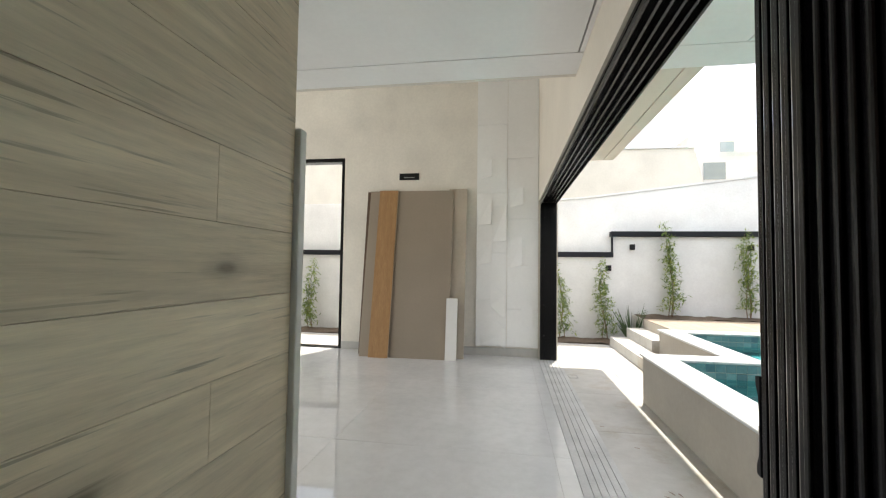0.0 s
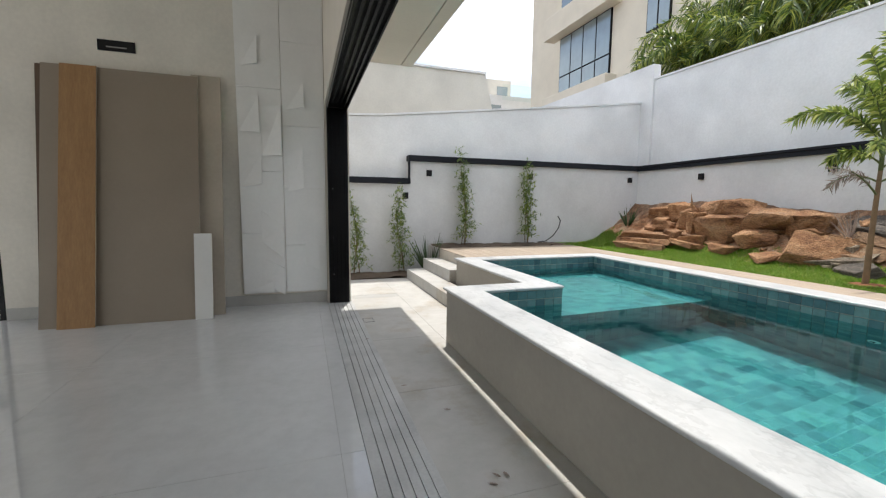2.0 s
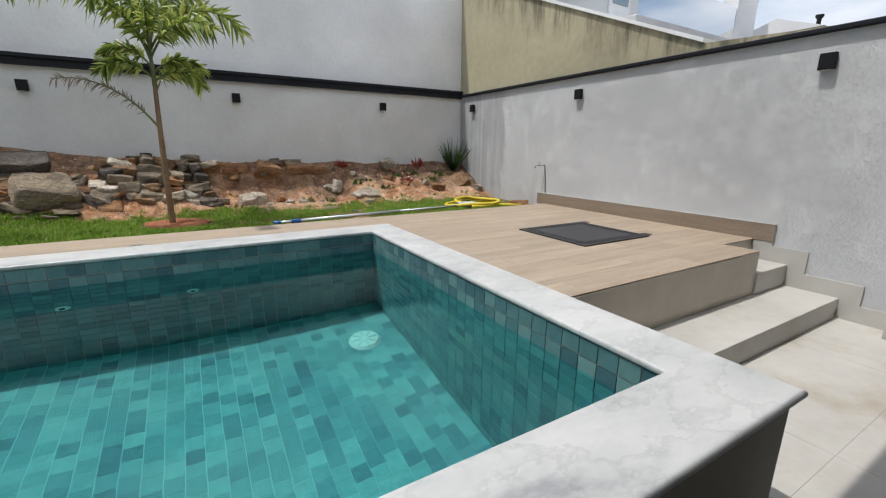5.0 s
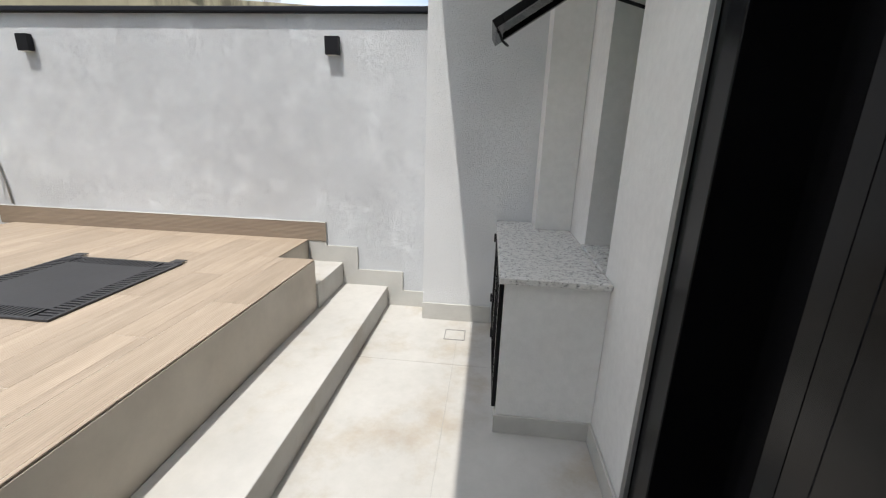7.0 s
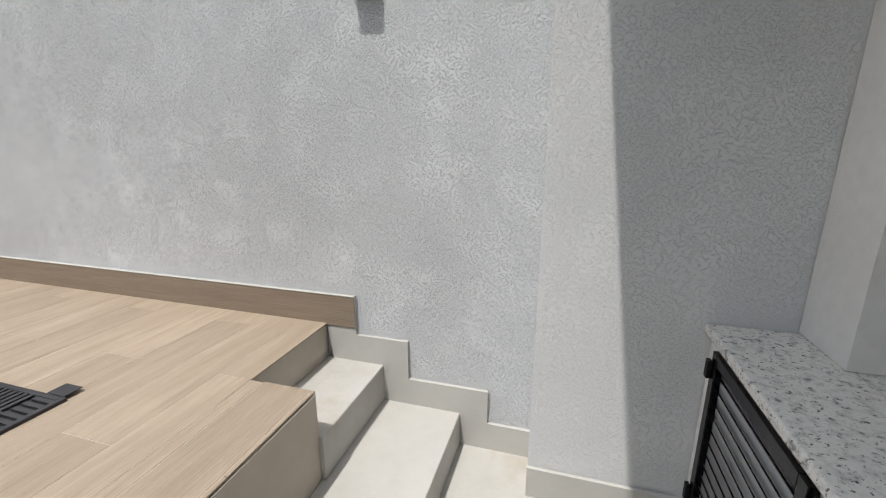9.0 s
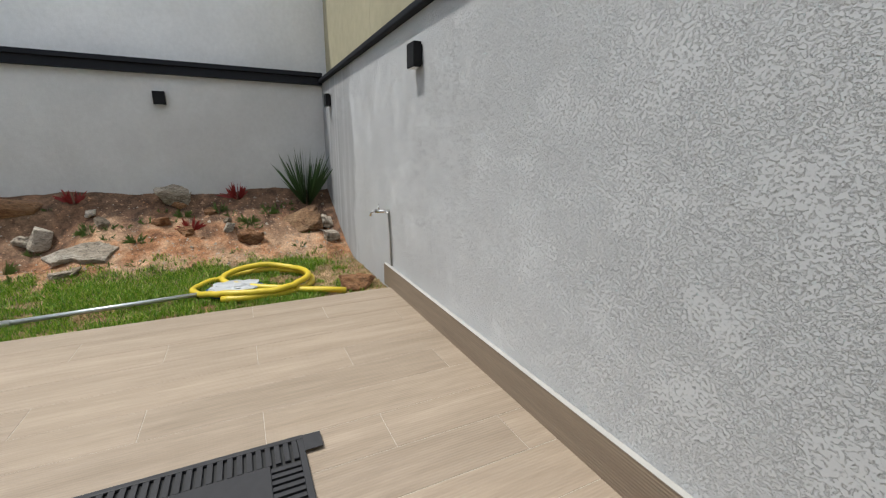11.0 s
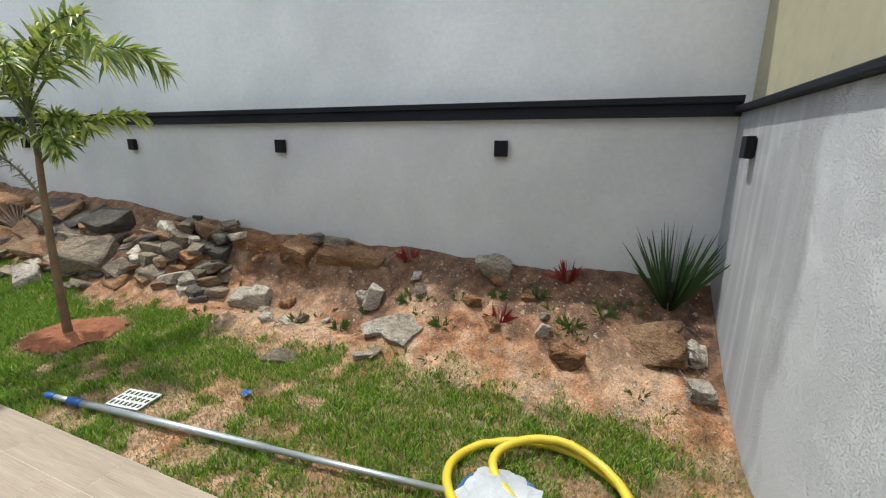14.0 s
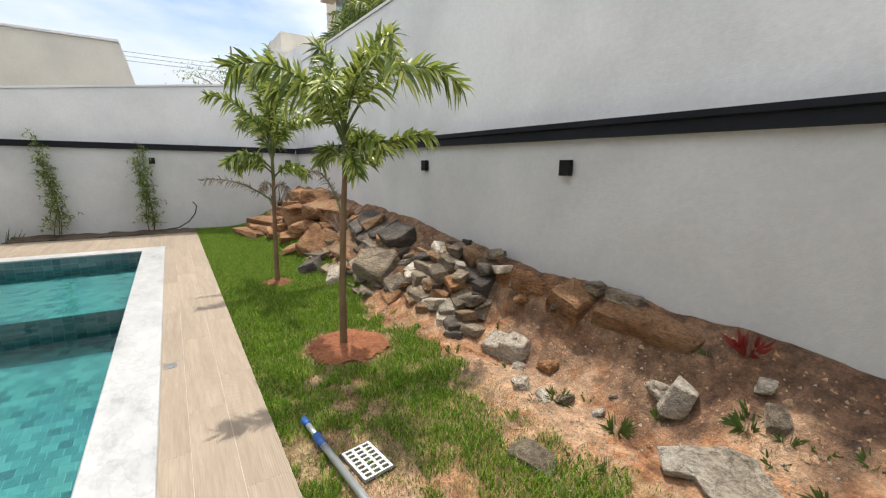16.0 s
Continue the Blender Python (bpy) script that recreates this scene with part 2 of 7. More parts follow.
def pool_tile(name):
    m, nt, bs = nodes_of(name)
    oi = nt.nodes.new("ShaderNodeObjectInfo")
    geo = nt.nodes.new("ShaderNodeNewGeometry")
    both = nt.nodes.new("ShaderNodeMath")
    both.operation = "ADD"
    nt.links.new(oi.outputs["Random"], both.inputs[0])
    nt.links.new(geo.outputs["Random Per Island"], both.inputs[1])
    fr = nt.nodes.new("ShaderNodeMath")
    fr.operation = "FRACT"
    nt.links.new(both.outputs["Value"], fr.inputs[0])
    c = ramp(nt, fr.outputs["Value"], [(0.0, (0.045, 0.105, 0.128)), (0.2, (0.066, 0.152, 0.175)), (0.6, (0.092, 0.194, 0.205)), (1.0, (0.142, 0.258, 0.258))])
    v = coords(nt)
    c = mix(nt, 1.0, c, ramp(nt, noise_tex(nt, v, 22, 5, 0.65), [(0.3, grey(0.78)), (0.7, grey(1.05))]), "MULTIPLY")
    nt.links.new(c, bs.inputs["Base Color"])
    bs.inputs["Roughness"].default_value = 0.28
    return m


def water_mat():
    m, nt, bs = nodes_of("water")
    nt.nodes.remove(bs)
    v = coords(nt)
    out = nt.nodes["Material Output"]
    refr = add(nt, "BsdfRefraction", IOR=1.333, Roughness=0.0)
    refr.inputs["Color"].default_value = (0.44, 0.965, 0.965, 1)
    glos = add(nt, "BsdfGlossy", Roughness=0.0)
    fres = add(nt, "Fresnel", IOR=1.16)
    b = add(nt, "Bump", Strength=0.07, Distance=0.02)
    h = mix(nt, 0.35, noise_tex(nt, v, 2.6, 3), noise_tex(nt, v, 8.0, 2))
    nt.links.new(h, b.inputs["Height"])
    for n in (refr, glos, fres):
        nt.links.new(b.outputs["Normal"], n.inputs["Normal"])
    mx = nt.nodes.new("ShaderNodeMixShader")
    nt.links.new(fres.outputs["Fac"], mx.inputs["Fac"])
    nt.links.new(refr.outputs[0], mx.inputs[1])
    nt.links.new(glos.outputs[0], mx.inputs[2])
    nt.links.new(mx.outputs[0], out.inputs["Surface"])
    return m


def glass_mat(name, tint=(0.9, 0.95, 0.94)):
    m, nt, bs = nodes_of(name)
    nt.nodes.remove(bs)
    out = nt.nodes["Material Output"]
    tr = nt.nodes.new("ShaderNodeBsdfTransparent")
    tr.inputs["Color"].default_value = (*tint, 1)
    gl = add(nt, "BsdfGlossy", Roughness=0.01)
    fr = add(nt, "Fresnel", IOR=1.22)
    mx = nt.nodes.new("ShaderNodeMixShader")
    nt.links.new(fr.outputs["Fac"], mx.inputs["Fac"])
    nt.links.new(tr.outputs[0], mx.inputs[1])
    nt.links.new(gl.outputs[0], mx.inputs[2])
    nt.links.new(mx.outputs[0], out.inputs["Surface"])
    return m


def rock_mat(name, stops, scale=2.2):
    m, nt, bs = nodes_of(name)
    tco = nt.nodes.new("ShaderNodeNewGeometry")
    oi = nt.nodes.new("ShaderNodeObjectInfo")
    av = nt.nodes.new("ShaderNodeVectorMath")
    av.operation = "ADD"
    nt.links.new(tco.outputs["Position"], av.inputs[0])
    cmb = nt.nodes.new("ShaderNodeCombineXYZ")
    mul = nt.nodes.new("ShaderNodeMath")
    mul.operation = "MULTIPLY"
    mul.inputs[1].default_value = 50.0
    nt.links.new(oi.outputs["Random"], mul.inputs[0])
    nt.links.new(mul.outputs["Value"], cmb.inputs["Z"])
    nt.links.new(cmb.outputs["Vector"], av.inputs[1])
    mp = nt.nodes.new("ShaderNodeMapping")
    mp.inputs["Scale"].default_value = (1, 1, 2.6)
    mp.inputs["Rotation"].default_value = (0.25, 0.2, 0)
    nt.links.new(av.outputs["Vector"], mp.inputs["Vector"])
    v = mp.outputs["Vector"]
    c = ramp(nt, noise_tex(nt, v, scale, 8, 0.68), stops)
    fine = noise_tex(nt, v, 28, 6, 0.72)
    c = mix(nt, 1.0, c, ramp(nt, fine, [(0.30, grey(0.42)), (0.62, grey(1.12))]), "MULTIPLY")
    crack = add(nt, "TexVoronoi", Scale=4.5)
    crack.feature = "DISTANCE_TO_EDGE"
    warp = nt.nodes.new("ShaderNodeVectorMath")
    warp.operation = "MULTIPLY_ADD"
    wn_ = add(nt, "TexNoise", Scale=5.0, Detail=5)
    nt.links.new(v, wn_.inputs["Vector"])
    nt.links.new(wn_.outputs["Color"], warp.inputs[0])
    warp.inputs[1].default_value = (0.35, 0.35, 0.35)
    nt.links.new(v, warp.inputs[2])
    nt.links.new(warp.outputs["Vector"], crack.inputs["Vector"])
    c = mix(nt, 1.0, c, ramp(nt, crack.outputs["Distance"], [(0.0, grey(0.55)), (0.02, grey(0.9)), (0.05, grey(1))]), "MULTIPLY")
    tone = ramp(nt, oi.outputs["Random"], [(0, grey(0.68)), (1, grey(1.15))])
    nt.links.new(mix(nt, 1.0, c, tone, "MULTIPLY"), bs.inputs["Base Color"])
    bs.inputs["Roughness"].default_value = 0.9
    bump(nt, bs, mix(nt, 0.5, fine, noise_tex(nt, v, 7, 6, 0.7)), 1.0, 0.05)
    return m


def soil_mat():
    """Garden earth: sandy orange, darker moist brown towards the wall bed, straw and thin turf between."""
    m, nt, bs = nodes_of("garden_soil")
    v = coords(nt)
    n1, n2, n3 = noise_tex(nt, v, 2.4, 7, 0.68), noise_tex(nt, v, 9, 6, 0.7), noise_tex(nt, v, 60, 4, 0.7)
    c = ramp(nt, n1, [(0.34, (0.15, 0.065, 0.032)), (0.43, (0.42, 0.20, 0.095)), (0.55, (0.58, 0.38, 0.24)), (0.72, (0.30, 0.17, 0.10))])
    att = nt.nodes.new("ShaderNodeAttribute")
    att.attribute_name = "cover"
    sep = nt.nodes.new("ShaderNodeSeparateColor")
    nt.links.new(att.outputs["Color"], sep.inputs["Color"])
    humus = ramp(nt, n2, [(0.3, (0.085, 0.045, 0.028)), (0.7, (0.24, 0.135, 0.08))])
    thatch = ramp(nt, n2, [(0.3, (0.09, 0.10, 0.028)), (0.7, (0.27, 0.225, 0.10))])
    c = mix(nt, sep.outputs["Green"], c, humus)
    c = mix(nt, sep.outputs["Red"], c, thatch)
    c = mix(nt, 1.0, c, ramp(nt, n2, [(0.30, grey(0.42)), (0.60, grey(1.15))]), "MULTIPLY")
    c = mix(nt, 1.0, c, ramp(nt, n3, [(0.3, grey(0.6)), (0.65, grey(1.15))]), "MULTIPLY")
    nt.links.new(c, bs.inputs["Base Color"])
    bs.inputs["Roughness"].default_value = 0.95
    bump(nt, bs, mix(nt, 0.5, n2, n3), 1.0, 0.03)
    return m


def leaf_mat(name, stops, rough=0.45):
    m, nt, bs = nodes_of(name)
    geo = nt.nodes.new("ShaderNodeNewGeometry")
    c = ramp(nt, geo.outputs["Random Per Island"], stops)
    nt.links.new(c, bs.inputs["Base Color"])
    bs.inputs["Roughness"].default_value = rough
    bs.inputs["Subsurface Weight"].default_value = 0.0
    tr = nt.nodes.new("ShaderNodeBsdfTranslucent")
    nt.links.new(c, tr.inputs["Color"])
    mx = nt.nodes.new("ShaderNodeMixShader")
    mx.inputs["Fac"].default_value = 0.3
    out = nt.nodes["Material Output"]
    nt.links.new(bs.outputs[0], mx.inputs[1])
    nt.links.new(tr.outputs[0], mx.inputs[2])
    nt.links.new(mx.outputs[0], out.inputs["Surface"])
    return m


M = {}
M["interior"] = plain("interior_paint", (0.78, 0.74, 0.66), 0.8, bump_s=0.1)
M["ceiling"] = plain("ceiling_paint", (0.88, 0.88, 0.86), 0.85, var=0.05)
M["soffit"] = plain("soffit_paint", (0.70, 0.65, 0.56), 0.8, var=0.06)
M["facade"] = stucco("facade_stucco", (0.71, 0.70, 0.68), False)
M["wall_grey"] = stucco("garden_wall_paint", (0.66, 0.665, 0.67), False)
M["wall_rough"] = stucco("garden_wall_roughcast", (0.585, 0.60, 0.617), True)
M["wall_rough_low"] = stucco("tall_wall_roughcast", (0.63, 0.638, 0.645), True, 0.0016)
M["white_wall"] = stucco("neighbour_white_paint", (0.82, 0.825, 0.83), False)
M["cream_wall"] = plain("neighbour_cream_paint", (0.67, 0.64, 0.57), 0.85)
M["apartment_wall"] = plain("apartment_cream_render", (0.76, 0.69, 0.57), 0.85, var=0.06)
M["olive_wall"] = plain("neighbour_olive_paint", (0.44, 0.40, 0.27), 0.85, var=0.2, scale=3)
_nt = M["olive_wall"].node_tree
_bs = _nt.nodes["Principled BSDF"]
_base = _bs.inputs["Base Color"].links[0].from_socket
_st = ramp(_nt, noise_tex(_nt, coords(_nt, (3.2, 1, 0.35)), 1.5, 7, 0.7), [(0.60, grey(1)), (0.74, grey(0.5))])
_sx = _nt.nodes.new("ShaderNodeSeparateXYZ")
_nt.links.new(coords(_nt), _sx.inputs["Vector"])
_slope = _nt.nodes.new("ShaderNodeMath")
_slope.operation = "MULTIPLY_ADD"
_slope.inputs[1].default_value, _slope.inputs[2].default_value = 0.4257, 0.788
_nt.links.new(_sx.outputs["X"], _slope.inputs[0])
_below = _nt.nodes.new("ShaderNodeMath")
_below.operation = "SUBTRACT"
_nt.links.new(_slope.outputs["Value"], _below.inputs[0])
_nt.links.new(_sx.outputs["Z"], _below.inputs[1])
_edge = _nt.nodes.new("ShaderNodeMapRange")
_edge.inputs["From Min"].default_value, _edge.inputs["From Max"].default_value = 0.55, 0.12
_nt.links.new(_below.outputs["Value"], _edge.inputs["Value"])
_mould = ramp(_nt, noise_tex(_nt, coords(_nt, (4.5, 1, 0.8)), 1.5, 7, 0.7), [(0.44, grey(1)), (0.62, grey(0.36))])
_st = mix(_nt, 1.0, _st, mix(_nt, _edge.outputs["Result"], (1.0, 1.0, 1.0), _mould), "MULTIPLY")
_nt.links.new(mix(_nt, 1.0, _base, _st, "MULTIPLY"), _bs.inputs["Base Color"])
M["charcoal"] = plain("charcoal_paint", (0.014, 0.016, 0.022), 0.6, var=0.25, spec=0.2)
M["black_alu"] = plain("black_aluminium", (0.005, 0.005, 0.006), 0.22, 0.0, var=0.2, bump_s=0.02, spec=0.22)
M["black_metal"] = plain("black_powder_coat", (0.010, 0.010, 0.012), 0.5, var=0.2, bump_s=0.05, spec=0.2)
M["hatch_metal"] = plain("sunlit_black_hatch", (0.032, 0.032, 0.036), 0.55, var=0.35, scale=10, bump_s=0.1)
M["grey_alu"] = plain("dull_aluminium", (0.32, 0.32, 0.31), 0.4, 0.8, var=0.2, bump_s=0.05)
M["chrome"] = plain("chrome", (0.75, 0.75, 0.75), 0.18, 1.0, var=0.1, bump_s=0)
M["floor_tile"] = polished("polished_porcelain", (0.61, 0.61, 0.605), 0.028)
M["pave_tile"] = polished("satin_porcelain", (0.49, 0.475, 0.445), 0.5, 0.16)
M["grout"] = plain("grout", (0.42, 0.41, 0.39), 0.9)
M["base_tile"] = polished("skirting_porcelain", (0.50, 0.49, 0.46), 0.4)
M["track"] = plain("sliding_track_dusty_sill", (0.50, 0.50, 0.49), 0.5, 0.0, var=0.22, scale=14)
M["groove_dark"] = plain("track_groove", (0.04, 0.04, 0.04), 0.7)
M["wood_wall"] = wood_tile("oak_look_cladding", (0.86, 0.73, 0.54), (0.64, 0.52, 0.37), "y", "", 0.45, True)
M["deck"] = wood_tile("wood_look_deck_tile", (0.43, 0.345, 0.262), (0.315, 0.248, 0.182), "y", "x", 0.6)
M["deck_grout"] = plain("deck_grout", (0.55, 0.50, 0.43), 0.9)
M["deck_riser"] = polished("deck_riser_porcelain", (0.56, 0.50, 0.42), 0.44, 0.12)
M["deck_skirt"] = wood_tile("deck_skirting_tile", (0.34, 0.27, 0.20), (0.26, 0.20, 0.15), "x", "z", 0.6)
M["marble"] = marble("pale_marble_coping")
M["pool_wall"] = plain("pool_side_plaster", (0.35, 0.32, 0.275), 0.75, var=0.12, bump_s=0.25, bump_scale=60)
M["pool_tile"] = pool_tile("teal_stone_pool_tile")
M["pool_grout"] = plain("pool_grout", (0.26, 0.345, 0.34), 0.9)
M["water"] = water_mat()
M["granite"] = granite("white_granite")
M["glass"] = glass_mat("clear_glass")
M["stack_glass"] = glass_mat("tinted_door_glass", (0.93, 0.96, 0.955))
M["dark_glass"] = plain("frosted_dark_glass", (0.05, 0.055, 0.055), 0.25, bump_s=0)
M["window_glass"] = plain("reflective_window_glass", (0.34, 0.41, 0.45), 0.08, 0.3, bump_s=0)
M["board_taupe"] = plain("taupe_laminate", (0.30, 0.245, 0.19), 0.5, var=0.06, bump_s=0.05)
M["board_oak"] = wood_tile("oak_laminate", (0.46, 0.26, 0.11), (0.36, 0.19, 0.075), "z", "", 0.5)
M["board_brown"] = plain("dark_brown_laminate", (0.10, 0.055, 0.03), 0.5)
M["board_edge"] = plain("board_edge", (0.48, 0.42, 0.34), 0.7)
M["white_board"] = plain("white_melamine", (0.74, 0.73, 0.70), 0.4, var=0.04, bump_s=0)
M["stone_panel"] = plain("white_stone_panel", (0.84, 0.84, 0.82), 0.5, var=0.05, bump_s=0.08)
M["slab"] = plain("pale_stone_slab", (0.74, 0.74, 0.71), 0.45, var=0.1, scale=3)
M["soil"] = soil_mat()
M["bed_soil"] = plain("dark_bed_soil", (0.14, 0.10, 0.07), 0.95, var=0.4, bump_s=1.0, bump_scale=30, bump_d=0.03)
M["red_soil"] = plain("red_planting_soil", (0.30, 0.11, 0.05), 0.95, var=0.35, bump_s=1.0, bump_scale=30, bump_d=0.03)
M["rock_orange"] = rock_mat("orange_sandstone", [(0.3, (0.10, 0.045, 0.022)), (0.44, (0.33, 0.155, 0.066)), (0.58, (0.48, 0.265, 0.13)), (0.75, (0.42, 0.27, 0.165))])
M["rock_brown"] = rock_mat("brown_gneiss", [(0.3, (0.12, 0.062, 0.034)), (0.46, (0.30, 0.17, 0.088)), (0.6, (0.43, 0.28, 0.16)), (0.75, (0.47, 0.34, 0.22))])
M["rock_grey"] = rock_mat("grey_gneiss", [(0.3, (0.09, 0.068, 0.05)), (0.45, (0.24, 0.19, 0.14)), (0.58, (0.40, 0.32, 0.225)), (0.75, (0.54, 0.46, 0.35))])
M["rock_dark"] = rock_mat("dark_schist", [(0.3, (0.045, 0.038, 0.034)), (0.45, (0.10, 0.085, 0.072)), (0.6, (0.19, 0.16, 0.13)), (0.78, (0.36, 0.31, 0.26))])
M["rock_pale"] = rock_mat("pale_flagstone", [(0.3, (0.42, 0.34, 0.25)), (0.5, (0.62, 0.54, 0.44)), (0.7, (0.74, 0.68, 0.59))])
M["grass"] = leaf_mat("turf_blades", [(0, (0.055, 0.15, 0.010)), (0.5, (0.155, 0.32, 0.020)), (0.85, (0.32, 0.44, 0.045)), (1, (0.52, 0.44, 0.19))], 0.55)
M["straw"] = leaf_mat("dry_turf_blades", [(0, (0.36, 0.27, 0.13)), (0.6, (0.45, 0.36, 0.2)), (1, (0.16, 0.2, 0.05))], 0.8)
M["palm_leaf"] = leaf_mat("palm_leaflets", [(0, (0.07, 0.115, 0.028)), (0.45, (0.21, 0.29, 0.05)), (0.85, (0.46, 0.52, 0.12)), (1, (0.62, 0.62, 0.20))], 0.44)
M["far_leaf"] = leaf_mat("tall_palm_leaflets", [(0, (0.025, 0.06, 0.012)), (0.45, (0.10, 0.17, 0.03)), (0.8, (0.30, 0.36, 0.06)), (1, (0.46, 0.46, 0.09))], 0.4)
M["palm_dry"] = leaf_mat("dry_palm_leaflets", [(0, (0.17, 0.13, 0.11)), (1, (0.36, 0.29, 0.25))], 0.7)
M["palm_stem"] = plain("palm_green_stem", (0.12, 0.15, 0.05), 0.6, var=0.3)
M["palm_trunk"] = plain("palm_trunk", (0.23, 0.145, 0.08), 0.85, var=0.35, scale=14, bump_s=0.5, bump_scale=50)
M["creeper_leaf"] = leaf_mat("creeper_leaves", [(0, (0.06, 0.12, 0.02)), (0.5, (0.14, 0.22, 0.04)), (1, (0.36, 0.42, 0.08))])
M["agave_leaf"] = leaf_mat("sword_leaves", [(0, (0.02, 0.045, 0.016)), (0.6, (0.055, 0.10, 0.035)), (1, (0.13, 0.20, 0.05))], 0.4)
M["brom_leaf"] = leaf_mat("red_bromeliad_leaves", [(0, (0.20, 0.02, 0.02)), (1, (0.34, 0.05, 0.045))], 0.4)
M["weed_leaf"] = leaf_mat("weed_leaves", [(0, (0.06, 0.12, 0.03)), (1, (0.14, 0.21, 0.05))], 0.5)
M["hose_yellow"] = plain("yellow_hose", (0.68, 0.52, 0.04), 0.4, var=0.15)
M["pole_alu"] = plain("brushed_pole", (0.62, 0.66, 0.68), 0.35, 0.7)
M["blue_plastic"] = plain("blue_plastic", (0.02, 0.10, 0.34), 0.4)
M["white_plastic"] = plain("white_plastic", (0.78, 0.78, 0.76), 0.4, var=0.06)
M["drain_plastic"] = plain("wet_pool_drain_plastic", (0.40, 0.42, 0.41), 0.4, var=0.1)
M["net_grey"] = plain("pale_grey_net", (0.46, 0.48, 0.50), 0.6, var=0.25, scale=30)
M["dark_hose"] = plain("dark_conduit", (0.03, 0.03, 0.03), 0.5)
M["sign_black"] = plain("grille_black", (0.02, 0.02, 0.02), 0.6)
# near-black colour that stands in for the shade inside holes
M["void"] = plain("painted_hole_shade", (0.01, 0.01, 0.01), 0.9, bump_s=0)


# ---- mesh helpers ----
def box_bm(x0, x1, y0, y1, z0, z1, bevel=0.0, bm=None):
    bm = bm or bmesh.new()
    r = bmesh.ops.create_cube(bm, size=1.0)
    bmesh.ops.transform(bm, verts=r["verts"], matrix=Matrix.LocRotScale(
        ((x0 + x1) / 2, (y0 + y1) / 2, (z0 + z1) / 2), None, (x1 - x0, y1 - y0, z1 - z0)))
    if bevel:
        edges = {e for v in r["verts"] for e in v.link_edges}
        bmesh.ops.bevel(bm, geom=list(edges), offset=bevel, segments=2, profile=0.5, affect="EDGES")
    return bm


def prism_bm(outline, z0, z1, bevel=0.0, axis="z"):
    """Extrude a closed outline; axis names the direction of the extrusion."""
    put = {"z": lambda a, b, c: (a, b, c), "y": lambda a, b, c: (a, c, b), "x": lambda a, b, c: (c, a, b)}[axis]
    bm = bmesh.new()
    lo = [bm.verts.new(put(a, b, z0)) for a, b in outline]
    hi = [bm.verts.new(put(a, b, z1)) for a, b in outline]
    n = len(outline)
    bm.faces.new(lo)
    bm.faces.new(hi)
    for i in range(n):
        bm.faces.new((lo[i], lo[(i + 1) % n], hi[(i + 1) % n], hi[i]))
    bmesh.ops.recalc_face_normals(bm, faces=bm.faces)
    if bevel:
        bmesh.ops.bevel(bm, geom=list(bm.edges), offset=bevel, segments=2, profile=0.5, affect="EDGES")
    return bm


def tube_bm(points, radius, sides=8, bm=None, closed=False, radii=None):
    """A round bar along a line of points."""
    bm = bm or bmesh.new()
    pts = [Vector(p) for p in points]
    rings, n = [], len(pts)
    side = None
    for i, p in enumerate(pts):
        a, b = pts[i - 1] if (i or closed) else p, pts[(i + 1) % n] if (i < n - 1 or closed) else p
        d = (b - a).normalized()
        if side is None or abs(side.dot(d)) > 0.95:
            side = d.orthogonal().normalized()
        side = (side - d * side.dot(d)).normalized()
        up = d.cross(side)
        r = radii[i] if radii else radius
        rings.append([bm.verts.new(p + (side * math.cos(t) + up * math.sin(t)) * r) for t in [k * math.tau / sides for k in range(sides)]])
    for i in range(n if closed else n - 1):
        A, B = rings[i], rings[(i + 1) % n]
        for k in range(sides):
            bm.faces.new((A[k], A[(k + 1) % sides], B[(k + 1) % sides], B[k]))
    if not closed:
        bm.faces.new(rings[0][::-1])
        bm.faces.new(rings[-1])
    for f in bm.faces:
        f.smooth = True
    return bm


def mesh_of(name, bm, material):
    me = bpy.data.meshes.new(name)
    bmesh.ops.recalc_face_normals(bm, faces=bm.faces) if len(bm.faces) < 4000 else None
    bm.to_mesh(me)
    bm.free()
    me.materials.append(material)
    return me


def part(name, bm, material, parent=None, label=""):
    """Link a bmesh as one mesh object, under a thing or a part when parent is given."""
    ob = new(name, mesh_of(name, bm, material))
    ob.parent = parent
    if parent is not None:
        ob.matrix_parent_inverse = Matrix.Identity(4)
    return tagged(ob, label) if label else ob


def empty(name, at, label, category, group="", kind=""):
    ob = new(name)
    ob.location = at
    ob.empty_display_size = 0.1
    return tagged(ob, label, category, group, kind)


def structure(name, bm, material, label="", category=""):
    return tagged(part(name, bm, material), label, category or name.split("_")[0], kind="structure")


